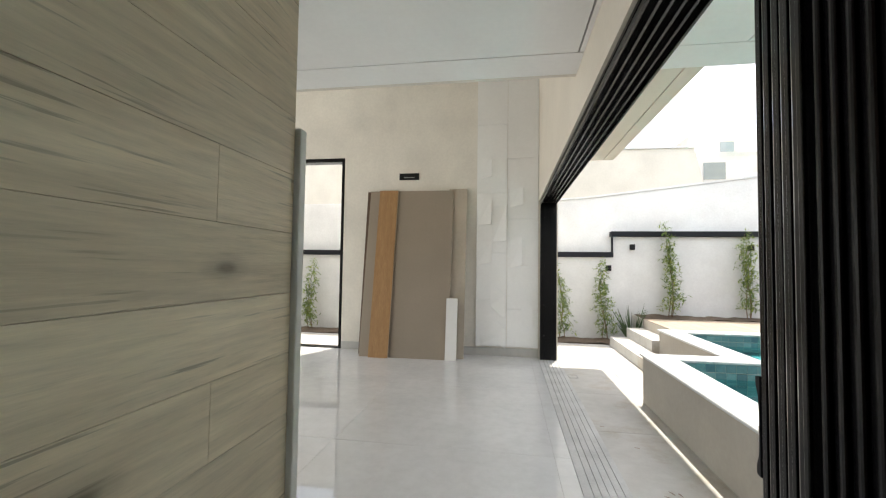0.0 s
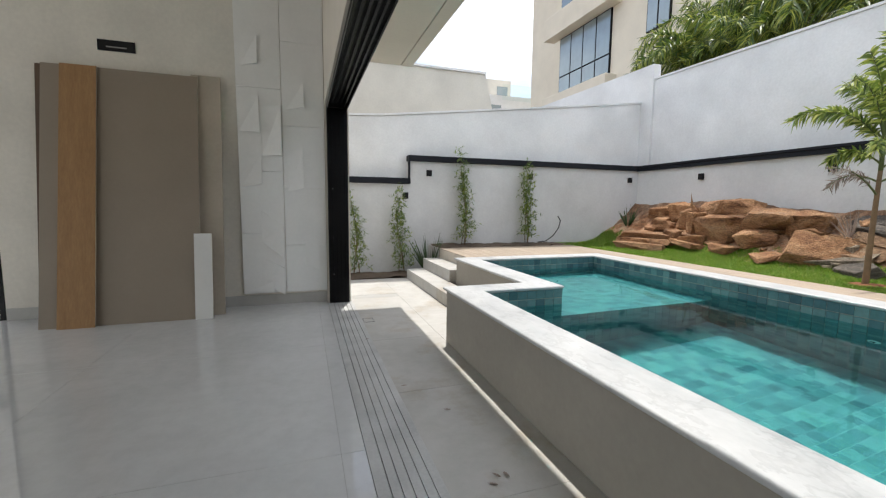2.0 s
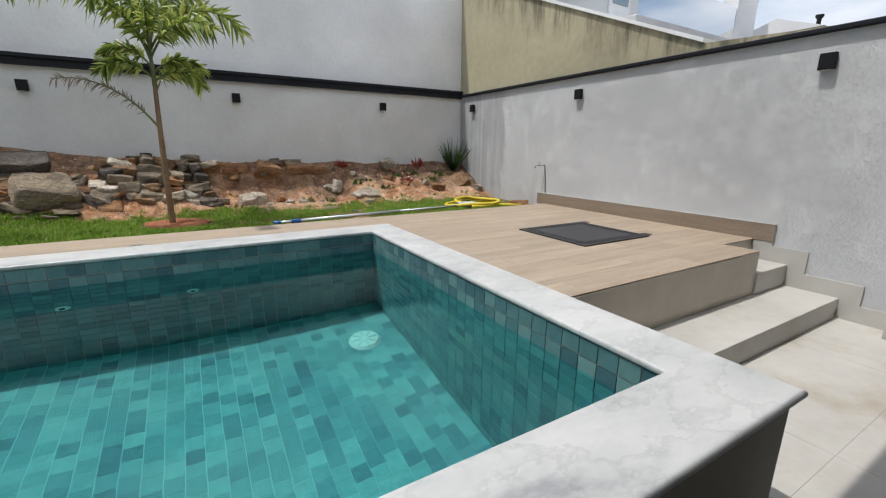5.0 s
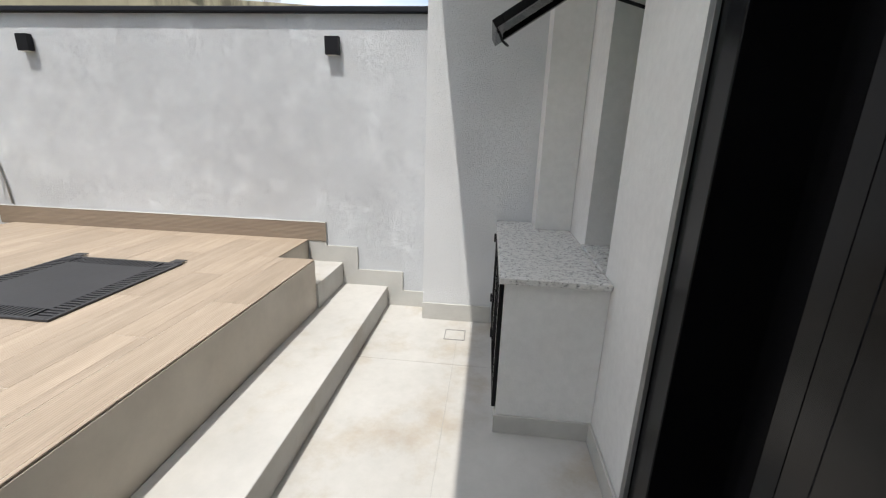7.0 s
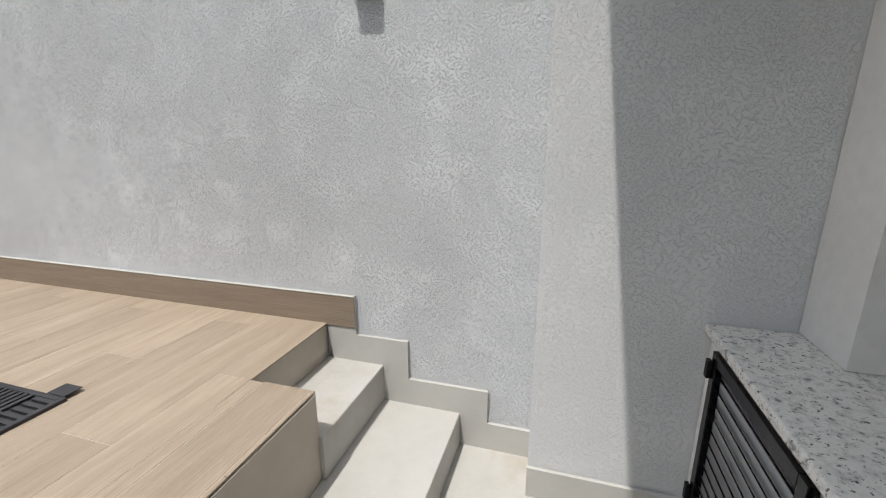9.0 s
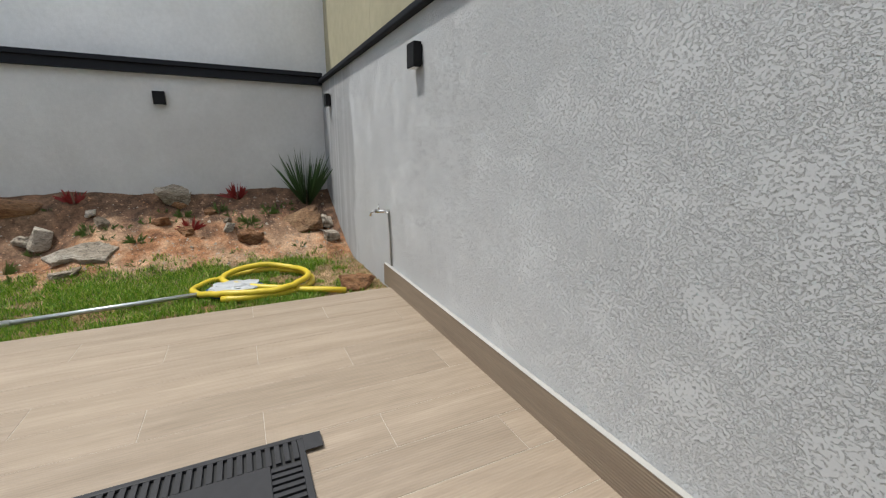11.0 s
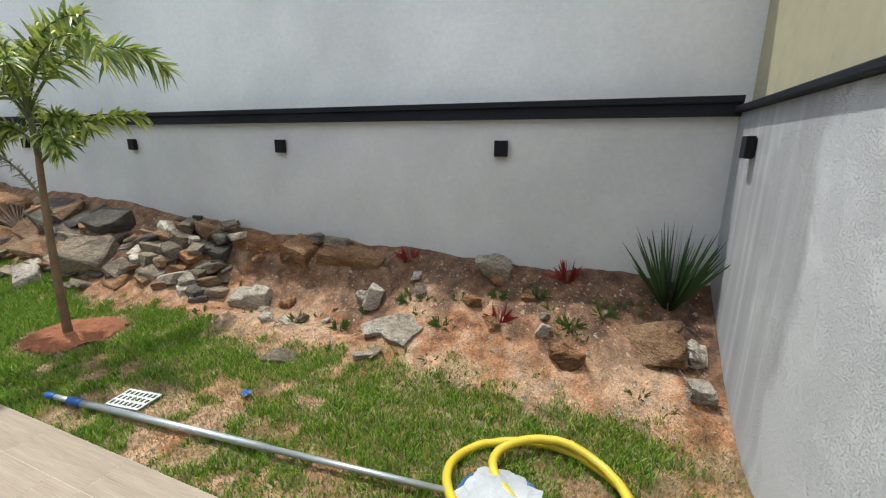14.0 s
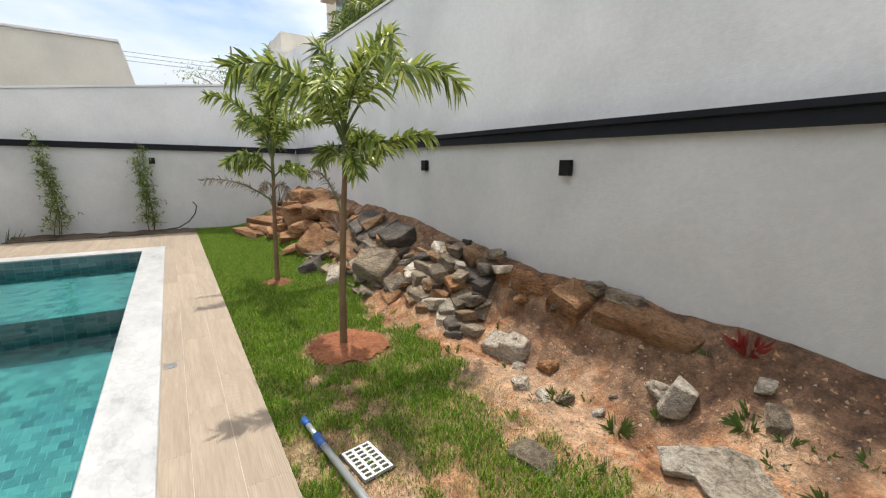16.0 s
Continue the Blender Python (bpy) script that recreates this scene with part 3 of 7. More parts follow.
def wall_with_holes(name, axis, lo, hi, at0, at1, z0, z1, holes, material, label, category="wall"):
    """A straight wall along x or y with openings (a0, a1, b0, b1) cut through it."""
    cuts_a = sorted({lo, hi, *[h[0] for h in holes], *[h[1] for h in holes]})
    cuts_z = sorted({z0, z1, *[h[2] for h in holes], *[h[3] for h in holes]})
    solid = {}
    for i in range(len(cuts_a) - 1):
        for j in range(len(cuts_z) - 1):
            a, z = (cuts_a[i] + cuts_a[i + 1]) / 2, (cuts_z[j] + cuts_z[j + 1]) / 2
            solid[i, j] = not any(h[0] < a < h[1] and h[2] < z < h[3] for h in holes)
    bm = bmesh.new()
    verts = {}

    def v(a, d, z):
        key = (round(a, 5), d, round(z, 5))
        if key not in verts:
            verts[key] = bm.verts.new((a, d, z) if axis == "x" else (d, a, z))
        return verts[key]

    for (i, j), s in solid.items():
        if not s:
            continue
        a0, a1, b0, b1 = cuts_a[i], cuts_a[i + 1], cuts_z[j], cuts_z[j + 1]
        bm.faces.new((v(a0, at0, b0), v(a1, at0, b0), v(a1, at0, b1), v(a0, at0, b1)))
        bm.faces.new((v(a0, at1, b0), v(a0, at1, b1), v(a1, at1, b1), v(a1, at1, b0)))
        for di, dj, p, q in ((-1, 0, (a0, b0), (a0, b1)), (1, 0, (a1, b0), (a1, b1)), (0, -1, (a0, b0), (a1, b0)), (0, 1, (a0, b1), (a1, b1))):
            if not solid.get((i + di, j + dj)):
                bm.faces.new((v(p[0], at0, p[1]), v(q[0], at0, q[1]), v(q[0], at1, q[1]), v(p[0], at1, p[1])))
    bmesh.ops.recalc_face_normals(bm, faces=bm.faces)
    return structure(name, bm, material, label, category)


# ---- the plan, in metres ----
WATER = 0.362
DECK = 0.535
RIM = 0.55
POOL_FLOOR = -1.06
SHELF = -0.10
PX0, PX1, PY0, PY1 = 1.88, 4.81, 1.236, 7.916          # inner pool
NX, NY = 2.765, 5.828                                    # inner corner of the narrow end
OX0, OX1, OY0, OY1 = 1.577, 5.11, 0.95, 8.20              # outer edge of the coping
ONX, ONY = 2.46, 6.105
WALL_S, WALL_E, WALL_N = -1.77, 7.98, 10.40
HOUSE_N = 8.20
DECK_W, DECK_E = 2.635, 5.65

# ---- ground ----
structure("ground", box_bm(-300, 300, -300, 300, -1.9, -1.7), M["bed_soil"], "dry earth of the plots around the house", "ground")
structure("floor_slab_house", box_bm(-8.6, 0.58, -3.2, HOUSE_N + 0.2, -0.3, -0.0015), M["grout"], "screed under the polished living room floor", "floor")
structure("floor_slab_outside", prism_bm([(0.885, -1.95), (OX0 + 0.03, -1.95), (OX0 + 0.03, 8.2), (2.9, 8.2), (2.9, 9.72), (-8.6, 9.72), (-8.6, 8.42), (0.885, 8.42)], -0.3, -0.0015), M["grout"], "screed under the pale paving", "pavement")
structure("floor_slab_south", box_bm(OX0 - 0.05, 2.4, -1.95, OY0 + 0.02, -0.29, -0.0025), M["grout"], "screed under the paving by the steps", "pavement")

# ---- house ----
wall_with_holes("wall_north", "x", -8.8, 0.885, HOUSE_N, HOUSE_N + 0.2, 0, 6.0, [(-5.90, -2.93, -1, 3.50)], M["interior"],
                "warm grey painted living room wall with a tall sliding door")
wall_with_holes("wall_east", "y", 0.13, HOUSE_N - 0.003, 0.58, 0.885, -0.02, 6.0, [(0.13, 8.08, -1, 2.64)], M["soffit"],
                "beige painted lintel wall above the wide sliding door opening")
wall_with_holes("wall_east_south", "y", -1.95, 0.127, 0.60, 0.885, -0.02, 6.0, [(-0.90, -0.435, 0.83, 2.35)], M["facade"],
                "light grey outer wall with a narrow window above the granite counter")
# both west openings are unseen, added to let sky light into the room
wall_with_holes("wall_west", "y", -3.4, HOUSE_N - 0.003, -8.8, -8.6, 0, 6.0, [(-2.2, 3.2, -0.1, 2.7), (4.6, 7.6, -0.1, 5.2)], M["interior"], "warm grey painted living room wall with unseen tall openings added for light")
structure("wall_south_house", box_bm(-8.6, 0.59, -3.4, -3.2, 0, 6.0), M["interior"], "warm grey painted living room wall", "wall")
structure("ceiling_high", box_bm(-8.6, 0.58, 4.25, HOUSE_N, 5.6, 5.8), M["ceiling"], "white ceiling of the double-height living room", "ceiling")
structure("roof", box_bm(-9.0, 0.95, 4.0, HOUSE_N + 0.3, 6.0, 6.2), M["facade"], "flat house roof", "roof")


def groove_ceiling(name, x0, x1, y0, y1, z, edges, label):
    """A plaster ceiling with a shadow gap parallel to its free edges."""
    b, g = 0.32, 0.012
    bm = bmesh.new()
    gx, gy = x1 - (b if "x" in edges else 0.03), y1 - b
    box_bm(x0, gx - g, y0, gy - g, z, z + 0.16, bm=bm)
    box_bm(gx, x1, y0, gy - g, z, z + 0.16, bm=bm)
    box_bm(x0, x1, gy, y1, z, z + 0.16, bm=bm)
    box_bm(x0, x1, y0, y1, z + 0.165, z + 0.30, bm=bm)
    return structure(name, bm, M["ceiling"], label, "ceiling")


groove_ceiling("ceiling_low", -8.6, 0.578, -3.2, 4.2, 3.0, "", "white plaster ceiling with a shadow gap near its edge")
groove_ceiling("ceiling_porch", 0.888, 1.92, -3.2, 4.2, 3.0, "x", "white plaster porch ceiling with a shadow gap near its edge")
structure("parapet_low", box_bm(-8.6, 1.92, -3.2, 4.2, 3.302, 3.9), M["facade"], "light grey parapet above the porch", "wall")
soffit = bmesh.new()
box_bm(0.888, 1.765, 4.203, 8.85, 3.5, 3.62, bm=soffit)
box_bm(1.78, 1.95, 4.203, 8.85, 3.5, 3.62, bm=soffit)
box_bm(0.888, 1.95, 4.203, 8.85, 3.625, 3.95, bm=soffit)
structure("ceiling_eave", soffit, M["soffit"], "beige painted eave with a dark drip groove", "ceiling")
structure("wall_high_gap", box_bm(-8.6, 0.575, 4.205, 4.245, 3.0, 5.6), M["interior"], "painted wall above the low ceiling edge", "wall")

# wood-look wall beside the entry
wood_wall = structure("wall_wood_clad", box_bm(-0.62, -0.374, -2.6, 1.772, 0, 2.998), M["grout"], "partition wall clad in oak-look porcelain planks", "wall")

# track of the sliding doors, five grooves in a pale sill
track = empty("sliding_track", (0.72, 4.2, 0), "recessed five-groove aluminium sliding door track in the floor", "door track", kind="structure")
part("sill", box_bm(0.582, 0.90, 0.13, 8.07, -0.03, -0.016), M["groove_dark"], track).location = -track.location
for k in range(6):
    x = 0.600 + k * 0.052
    part("rail", box_bm(x - (0.017 if k == 0 else 0), x + 0.0475, 0.13, 8.07, -0.016, 0.001, 0.0015), M["track"], track).location = -track.location
head_track = empty("head_track", (0.72, 4.2, 2.64), "black aluminium head track of the sliding doors", "door track", kind="structure")
part("channel", box_bm(0.600, 0.865, 0.13, 8.07, 2.615, 2.637), M["black_alu"], head_track).location = -head_track.location
for k in range(6):
    x = 0.603 + k * 0.049
    part("guide", box_bm(x, x + 0.014, 0.13, 8.07, 2.575, 2.615, 0.002), M["black_alu"], head_track).location = -head_track.location
jamb = empty("door_jamb", (0.73, 8.03, 0), "black aluminium sliding door end jamb", "door frame", kind="structure")
part("profile", box_bm(0.600, 0.865, 8.045, 8.195, 0.0, 2.61, 0.004), M["black_alu"], jamb).location = -jamb.location
for k in range(5):
    x = 0.606 + k * 0.053
    part("flange", box_bm(x, x + 0.02, 8.02, 8.045, 0.0, 2.61, 0.002), M["black_alu"], jamb).location = -jamb.location
for z in (0.4, 0.9, 1.55, 2.35):
    bm = bmesh.new()
    bmesh.ops.create_cone(bm, cap_ends=True, segments=10, radius1=0.006, radius2=0.006, depth=0.004)
    o = part("screw", bm, M["chrome"], jamb)
    o.matrix_basis = Matrix.Translation(Vector((0.66, 8.018, z)) - jamb.location) @ Matrix.Rotation(radians(90), 4, "X")


# ---- garden walls ----
def capped_wall(name, bm, material, label):
    return structure(name, bm, material, label, "wall")


capped_wall("wall_garden_south", box_bm(1.908, WALL_E + 0.2, WALL_S - 0.18, WALL_S, -0.3, 2.22), M["wall_rough"], "light grey rough-cast garden wall in full sun")
structure("wall_garden_south_tall", box_bm(0.60, 1.905, WALL_S - 0.18, -1.555, -0.3, 3.298), M["wall_rough_low"], "taller light grey rough-cast wall beside the counter", "wall")
capped_wall("wall_garden_east", box_bm(WALL_E, WALL_E + 0.14, WALL_S - 0.18, WALL_N + 0.2, -0.3, 2.20), M["wall_grey"], "grey painted garden wall behind the rock bed")
capped_wall("wall_garden_north", prism_bm([(-14, -0.3), (WALL_E, -0.3), (WALL_E, 2.21), (2.31, 2.21), (2.31, 1.76), (-14, 1.76)], WALL_N, WALL_N + 0.14, axis="y"), M["wall_grey"], "grey painted garden wall with climbing plants, stepped in height")
structure("wall_neighbour_north", prism_bm([(-14, -0.3), (8.1, -0.3), (8.1, 3.82), (1.8, 3.07), (1.0, 3.02), (-14, 3.02)], WALL_N + 0.145, WALL_N + 0.33, axis="y"), M["white_wall"], "taller white neighbour wall with a sloping top", "wall")
structure("wall_neighbour_east", prism_bm([(-1.87, -0.3), (10.2, -0.3), (10.2, 4.30), (-1.87, 4.10)], WALL_E + 0.145, WALL_E + 0.35, axis="x"), M["white_wall"], "tall white neighbour wall above the grey one", "wall")
structure("wall_neighbour_corner", prism_bm([(10.2, -0.3), (26, -0.3), (26, 4.9), (10.2, 4.66)], WALL_E + 0.1, WALL_E + 0.3, axis="x"), M["white_wall"], "white neighbour wall running on behind", "wall")
structure("wall_neighbour_south", prism_bm([(-2, -0.3), (WALL_E + 0.35, -0.3), (WALL_E + 0.35, 4.33), (3.68, 2.35), (-2, 2.0)], WALL_S - 0.44, WALL_S - 0.088, axis="y"), M["olive_wall"], "olive neighbour wall with a sloping top and mould stains", "wall")


def trim(name, bm, label):
    return structure(name, bm, M["charcoal"], label, "trim")


trim("trim_east", prism_bm([(WALL_E - 0.05, 2.2), (WALL_E + 0.138, 2.2), (WALL_E + 0.138, 2.325), (WALL_E - 0.075, 2.325), (WALL_E - 0.075, 2.285), (WALL_E - 0.05, 2.275)], WALL_S + 0.002, WALL_N - 0.002, axis="y"), "charcoal moulded band along the garden wall")
trim("trim_north", box_bm(2.27, WALL_E - 0.078, WALL_N - 0.06, WALL_N + 0.138, 2.212, 2.325, 0.008), "charcoal moulded band along the garden wall")
trim("trim_north_low", box_bm(-14, 2.31, WALL_N - 0.06, WALL_N + 0.138, 1.762, 1.875, 0.008), "charcoal moulded band along the lower garden wall")
trim("trim_north_step", box_bm(2.27, 2.307, WALL_N - 0.045, WALL_N + 0.01, 1.877, 2.21, 0.004), "charcoal edge where the garden wall steps up")
trim("trim_south", box_bm(1.908, WALL_E + 0.18, WALL_S - 0.19, WALL_S + 0.042, 2.222, 2.262, 0.008), "charcoal capping on the rough-cast wall")
structure("trim_cap_north", prism_bm([(1.0, 3.025), (1.8, 3.075), (8.1, 3.825), (8.1, 3.865), (1.8, 3.115), (1.0, 3.065)], WALL_N + 0.125, WALL_N + 0.35, axis="y"), M["white_wall"], "white sloped capping stone", "trim")
structure("trim_cap_east", prism_bm([(-1.86, 4.105), (10.2, 4.305), (10.2, 4.345), (-1.86, 4.145)], WALL_E + 0.125, WALL_E + 0.37, axis="x"), M["white_wall"], "white sloped capping stone", "trim")
structure("trim_cap_south", prism_bm([(3.68, 2.355), (WALL_E + 0.35, 4.315), (WALL_E + 0.35, 4.355), (3.68, 2.395)], WALL_S - 0.44, WALL_S - 0.06, axis="y"), M["white_wall"], "pale sloped capping on the olive wall", "trim")

# ---- pool ----
pool = empty("pool", (3.3, 4.5, 0), "raised swimming pool with teal tiles and pale marble coping", "pool", kind="structure")
OUT = [(OX0, OY0), (OX1, OY0), (OX1, OY1), (ONX, OY1), (ONX, ONY), (OX0, ONY)]
INN = [(PX0, PY0), (PX1, PY0), (PX1, PY1), (NX, PY1), (NX, NY), (PX0, NY)]


def pool_part(name, bm, material, label=""):
    o = part(name, bm, material, pool, label)
    o.location = -pool.location
    return o


def strip(a, b, inset_out, inset_in, z0, z1, material, name, bevel=0.0):
    """One straight side of a ring between the outer and inner outline, mitred at its ends."""
    i, j = a, b
    o = lambda k, d: Vector(OUT[k]) * (1 - d) + Vector(INN[k]) * d
    quad = [o(i, inset_out), o(j, inset_out), o(j, inset_in), o(i, inset_in)]
    bm = prism_bm([tuple(q) for q in quad], z0, z1)
    if bevel:
        long_sides = ((quad[0], quad[1]), (quad[2], quad[3]))
        flat = lambda v: Vector((v.co.x, v.co.y))
        rims = [e for e in bm.edges if any({(flat(e.verts[0]) - p).length < 1e-4 for p in side} == {True, False} and {(flat(e.verts[1]) - p).length < 1e-4 for p in side} == {True, False}
                and (flat(e.verts[0]) - flat(e.verts[1])).length > 0.05 for side in long_sides)]
        bmesh.ops.bevel(bm, geom=rims, offset=bevel, segments=4, profile=0.5, affect="EDGES")
    return pool_part(name, bm, material)


for k in range(6):
    strip(k, (k + 1) % 6, 0.10, 0.998, -1.6, RIM - 0.032, M["pool_wall"], "wall_side")
    strip(k, (k + 1) % 6, 0.0, 1.045, RIM - 0.03, RIM, M["marble"], "coping", 0.012)
pool_part("basin_floor", box_bm(PX0 - 0.05, PX1 + 0.05, PY0 - 0.05, NY + 0.05, POOL_FLOOR - 0.2, POOL_FLOOR - 0.002), M["pool_grout"])
pool_part("shelf_base", box_bm(NX - 0.05, PX1 + 0.05, NY + 0.008, PY1 + 0.05, POOL_FLOOR - 0.2, SHELF - 0.002), M["pool_grout"])
water = structure("water", prism_bm(INN, WATER - 0.001, WATER), M["water"], "clear still pool water", "water")
bm = bmesh.new()
bm.faces.new([bm.verts.new((x, y, WATER)) for x, y in INN])
water.data = mesh_of("water", bm, M["water"])
water.visible_shadow = False

# ---- deck and steps ----
deck = empty("deck", (4.2, -0.4, DECK), "raised terrace of beige wood-look porcelain planks", "deck", kind="structure")


def deck_part(name, bm, material, label=""):
    o = part(name, bm, material, deck, label)
    o.location = -deck.location
    return o


NOTCH_Y, NOTCH_X = -1.235, 2.905
deck_part("base_south", prism_bm([(DECK_W + 0.012, NOTCH_Y + 0.012), (NOTCH_X + 0.012, NOTCH_Y + 0.012), (NOTCH_X + 0.012, WALL_S), (DECK_E, WALL_S), (DECK_E, OY0 + 0.028), (DECK_W + 0.012, OY0 + 0.028)], -0.3, DECK - 0.0014), M["deck_grout"])
deck_part("base_east", box_bm(OX1 - 0.028, DECK_E, OY0 + 0.03, 9.74, -0.3, DECK - 0.0014), M["deck_grout"])
deck_part("edge_wall", box_bm(2.702, 2.7275, 9.745, WALL_N - 0.001, 0.0, DECK, 0.003), M["pave_tile"])
deck_part("base_north", box_bm(2.73, OX1 - 0.03, OY1 - 0.028, 9.74, -0.3, DECK - 0.0014), M["deck_grout"])
steps_s = empty("steps_south", (2.4, -0.4, 0), "pale porcelain steps up to the terrace beside the rough wall", "steps", kind="structure")
STEP1, STEP2 = 0.165, 0.352


def step(parent, name, x0, x1, y0, y1, z0, z1):
    o = part(name, box_bm(x0, x1, y0, y1, z0, z1, 0.005), M["pave_tile"], parent)
    o.location = -parent.location
    return o


step(steps_s, "tread", 2.235, DECK_W - 0.002, WALL_S + 0.01, OY0 + 0.025, 0.0, STEP1)
step(steps_s, "tread", DECK_W - 0.02, NOTCH_X + 0.01, WALL_S + 0.01, NOTCH_Y + 0.01, STEP1 + 0.002, STEP2)
part("riser_face", box_bm(DECK_W - 0.003, DECK_W + 0.011, NOTCH_Y + 0.004, OY0 + 0.02, STEP1 + 0.002, DECK - 0.012), M["deck_riser"], steps_s).location = -steps_s.location
steps_n = empty("steps_north", (2.3, 9, 0), "pale porcelain steps beside the pool", "steps", kind="structure")
step(steps_n, "tread", 2.07, 2.40, 6.15, 9.66, 0.0, STEP1 + 0.01)
step(steps_n, "tread", 2.395, 2.73, 8.23, 9.70, 0.0, STEP2 + 0.004)

# ---- counter beside the house ----
counter = empty("barbecue_counter", (1.13, -0.9, 0), "low masonry counter with a speckled granite top and louvred doors", "counter")


def in_thing(thing, name, bm, material, label="", parent=None):
    o = part(name, bm, material, parent or thing, label)
    o.location = -thing.location if parent is None else (0, 0, 0)
    return o


in_thing(counter, "body", box_bm(0.887, 1.345, -1.552, -0.325, 0.10, 0.789), M["facade"])
in_thing(counter, "plinth", box_bm(0.887, 1.355, -1.552, -0.313, 0.0, 0.10, 0.003), M["base_tile"])
in_thing(counter, "worktop", box_bm(0.887, 1.372, -1.552, -0.295, 0.79, 0.82, 0.005), M["granite"], "speckled white granite top")
structure("wall_pillar", box_bm(0.888, 1.12, -1.552, -1.32, 0.822, 2.998), M["facade"], "light grey pillar standing on the granite counter", "wall")

# ---- neighbouring houses ----
cream = empty("house_north", (3.6, 16, 0), "cream neighbour house wall with a flat parapet", "house")
in_thing(cream, "wall", prism_bm([(-12, 0), (4.9, 0), (4.9, 3.4), (4.62, 4.55), (-12, 4.62)], 12.0, 15.0, axis="y"), M["cream_wall"])
# ---- things inside the house ----
def leaning_board(name, x0, x1, height, thick, foot, top, material, label, edge=None):
    """A sheet that leans on the wall: foot and top are its distance from the wall."""
    lean = math.asin(min(0.9, (foot - top) / height))
    ob = empty(name, ((x0 + x1) / 2, HOUSE_N - foot, 0), label, "board", "boards leaning on the wall")
    w = x1 - x0
    a = part("sheet", box_bm(-w / 2, w / 2, 0, thick, 0, height, 0.0015), material, ob)
    a.rotation_euler = (-lean, 0, 0)
    b = part("edging", box_bm(w / 2 + 0.0005, w / 2 + 0.002, 0.001, thick - 0.001, 0.002, height - 0.002), edge or M["board_edge"], ob)
    b.rotation_euler = (-lean, 0, 0)
    return ob


leaning_board("board", -2.46, -1.55, 2.87, 0.018, 0.37, 0.03, M["board_brown"], "dark brown laminate sheet leaning on the wall", M["board_brown"])
leaning_board("board", -0.96, -0.645, 2.90, 0.018, 0.40, 0.05, M["board_edge"], "pale beige sheet leaning behind the taupe one")
leaning_board("board", -2.39, -0.885, 2.89, 0.018, 0.54, 0.075, M["board_taupe"], "large taupe laminate sheet leaning on the wall")
leaning_board("board", -2.21, -1.875, 2.90, 0.018, 0.60, 0.105, M["board_oak"], "narrow oak laminate sheet leaning on the stack")
leaning_board("board", -0.93, -0.745, 1.0, 0.016, 0.565, 0.44, M["white_board"], "short white offcut board standing beside the sheets")

plate = empty("wall_box", (-1.70, HOUSE_N, 3.125), "dark recessed wall box above the leaning sheets", "wall box")
in_thing(plate, "frame", box_bm(-1.885, -1.52, HOUSE_N - 0.012, HOUSE_N, 3.065, 3.185, 0.003), M["black_metal"])
# flat black plate on the frame paints the box's shaded inside
in_thing(plate, "recess_shade", box_bm(-1.865, -1.54, HOUSE_N - 0.0145, HOUSE_N - 0.0125, 3.08, 3.17), M["void"])
in_thing(plate, "pipe", box_bm(-1.80, -1.60, HOUSE_N - 0.02, HOUSE_N - 0.0148, 3.10, 3.115, 0.002), M["grey_alu"])
for x, z, what in ((-6.18, 1.21, "white light switch plate"), (-6.14, 0.386, "white wall socket plate")):
    s = empty("switch_plate", (x, HOUSE_N, z), what + " on the warm grey wall", "switch")
    in_thing(s, "plate", box_bm(x - 0.04, x + 0.04, HOUSE_N - 0.008, HOUSE_N, z - 0.06, z + 0.06, 0.003), M["white_plastic"])
    in_thing(s, "button", box_bm(x - 0.014, x + 0.014, HOUSE_N - 0.012, HOUSE_N - 0.0085, z - 0.022, z + 0.022, 0.002), M["white_plastic"])

# skirting in the living room
for k, (a, b) in enumerate(((-8.6, -5.905), (-2.925, 0.575))):
    structure("baseboard_%d" % (k + 1), box_bm(a, b, HOUSE_N - 0.014, HOUSE_N - 0.001, 0.0, 0.135, 0.002), M["base_tile"], "grey porcelain skirting", "baseboard")

# white stone panel with cut facets
panel = empty("wall_cladding", (0.05, HOUSE_N, 0.15), "white stone wall panel with cut leaf-like facets", "wall panel")
for x0, x1, levels in ((-0.475, 0.046, (0.165, 0.96, 1.76, 2.80, 4.0, 5.1)), (0.052, 0.573, (0.165, 0.80, 1.55, 2.35, 3.4, 5.1))):
    for z0, z1 in zip(levels, levels[1:]):
        in_thing(panel, "stone_tile", box_bm(x0, x1, HOUSE_N - 0.045, HOUSE_N - 0.002, z0 + 0.001, z1 - 0.001, 0.002), M["stone_panel"])


def facet(x0, z0, w, h, skew, depth):
    """A shallow wedge cut out of the panel: proud on one edge, flush on the other."""
    bm = bmesh.new()
    y = HOUSE_N - 0.046
    a, b, c, d = (x0, z0), (x0 + w, z0 + skew), (x0 + w, z0 + skew + h), (x0, z0 + h)
    back = [bm.verts.new((p[0], y, p[1])) for p in (a, b, c, d)]
    front = [bm.verts.new((b[0], y - depth, b[1])), bm.verts.new((c[0], y - depth * 0.4, c[1]))]
    bm.faces.new(back)
    bm.faces.new((back[0], back[1], front[0]))
    bm.faces.new((back[0], front[0], front[1], back[3]))
    bm.faces.new((back[3], front[1], back[2]))
    bm.faces.new((back[1], back[2], front[1], front[0]))
    return bm


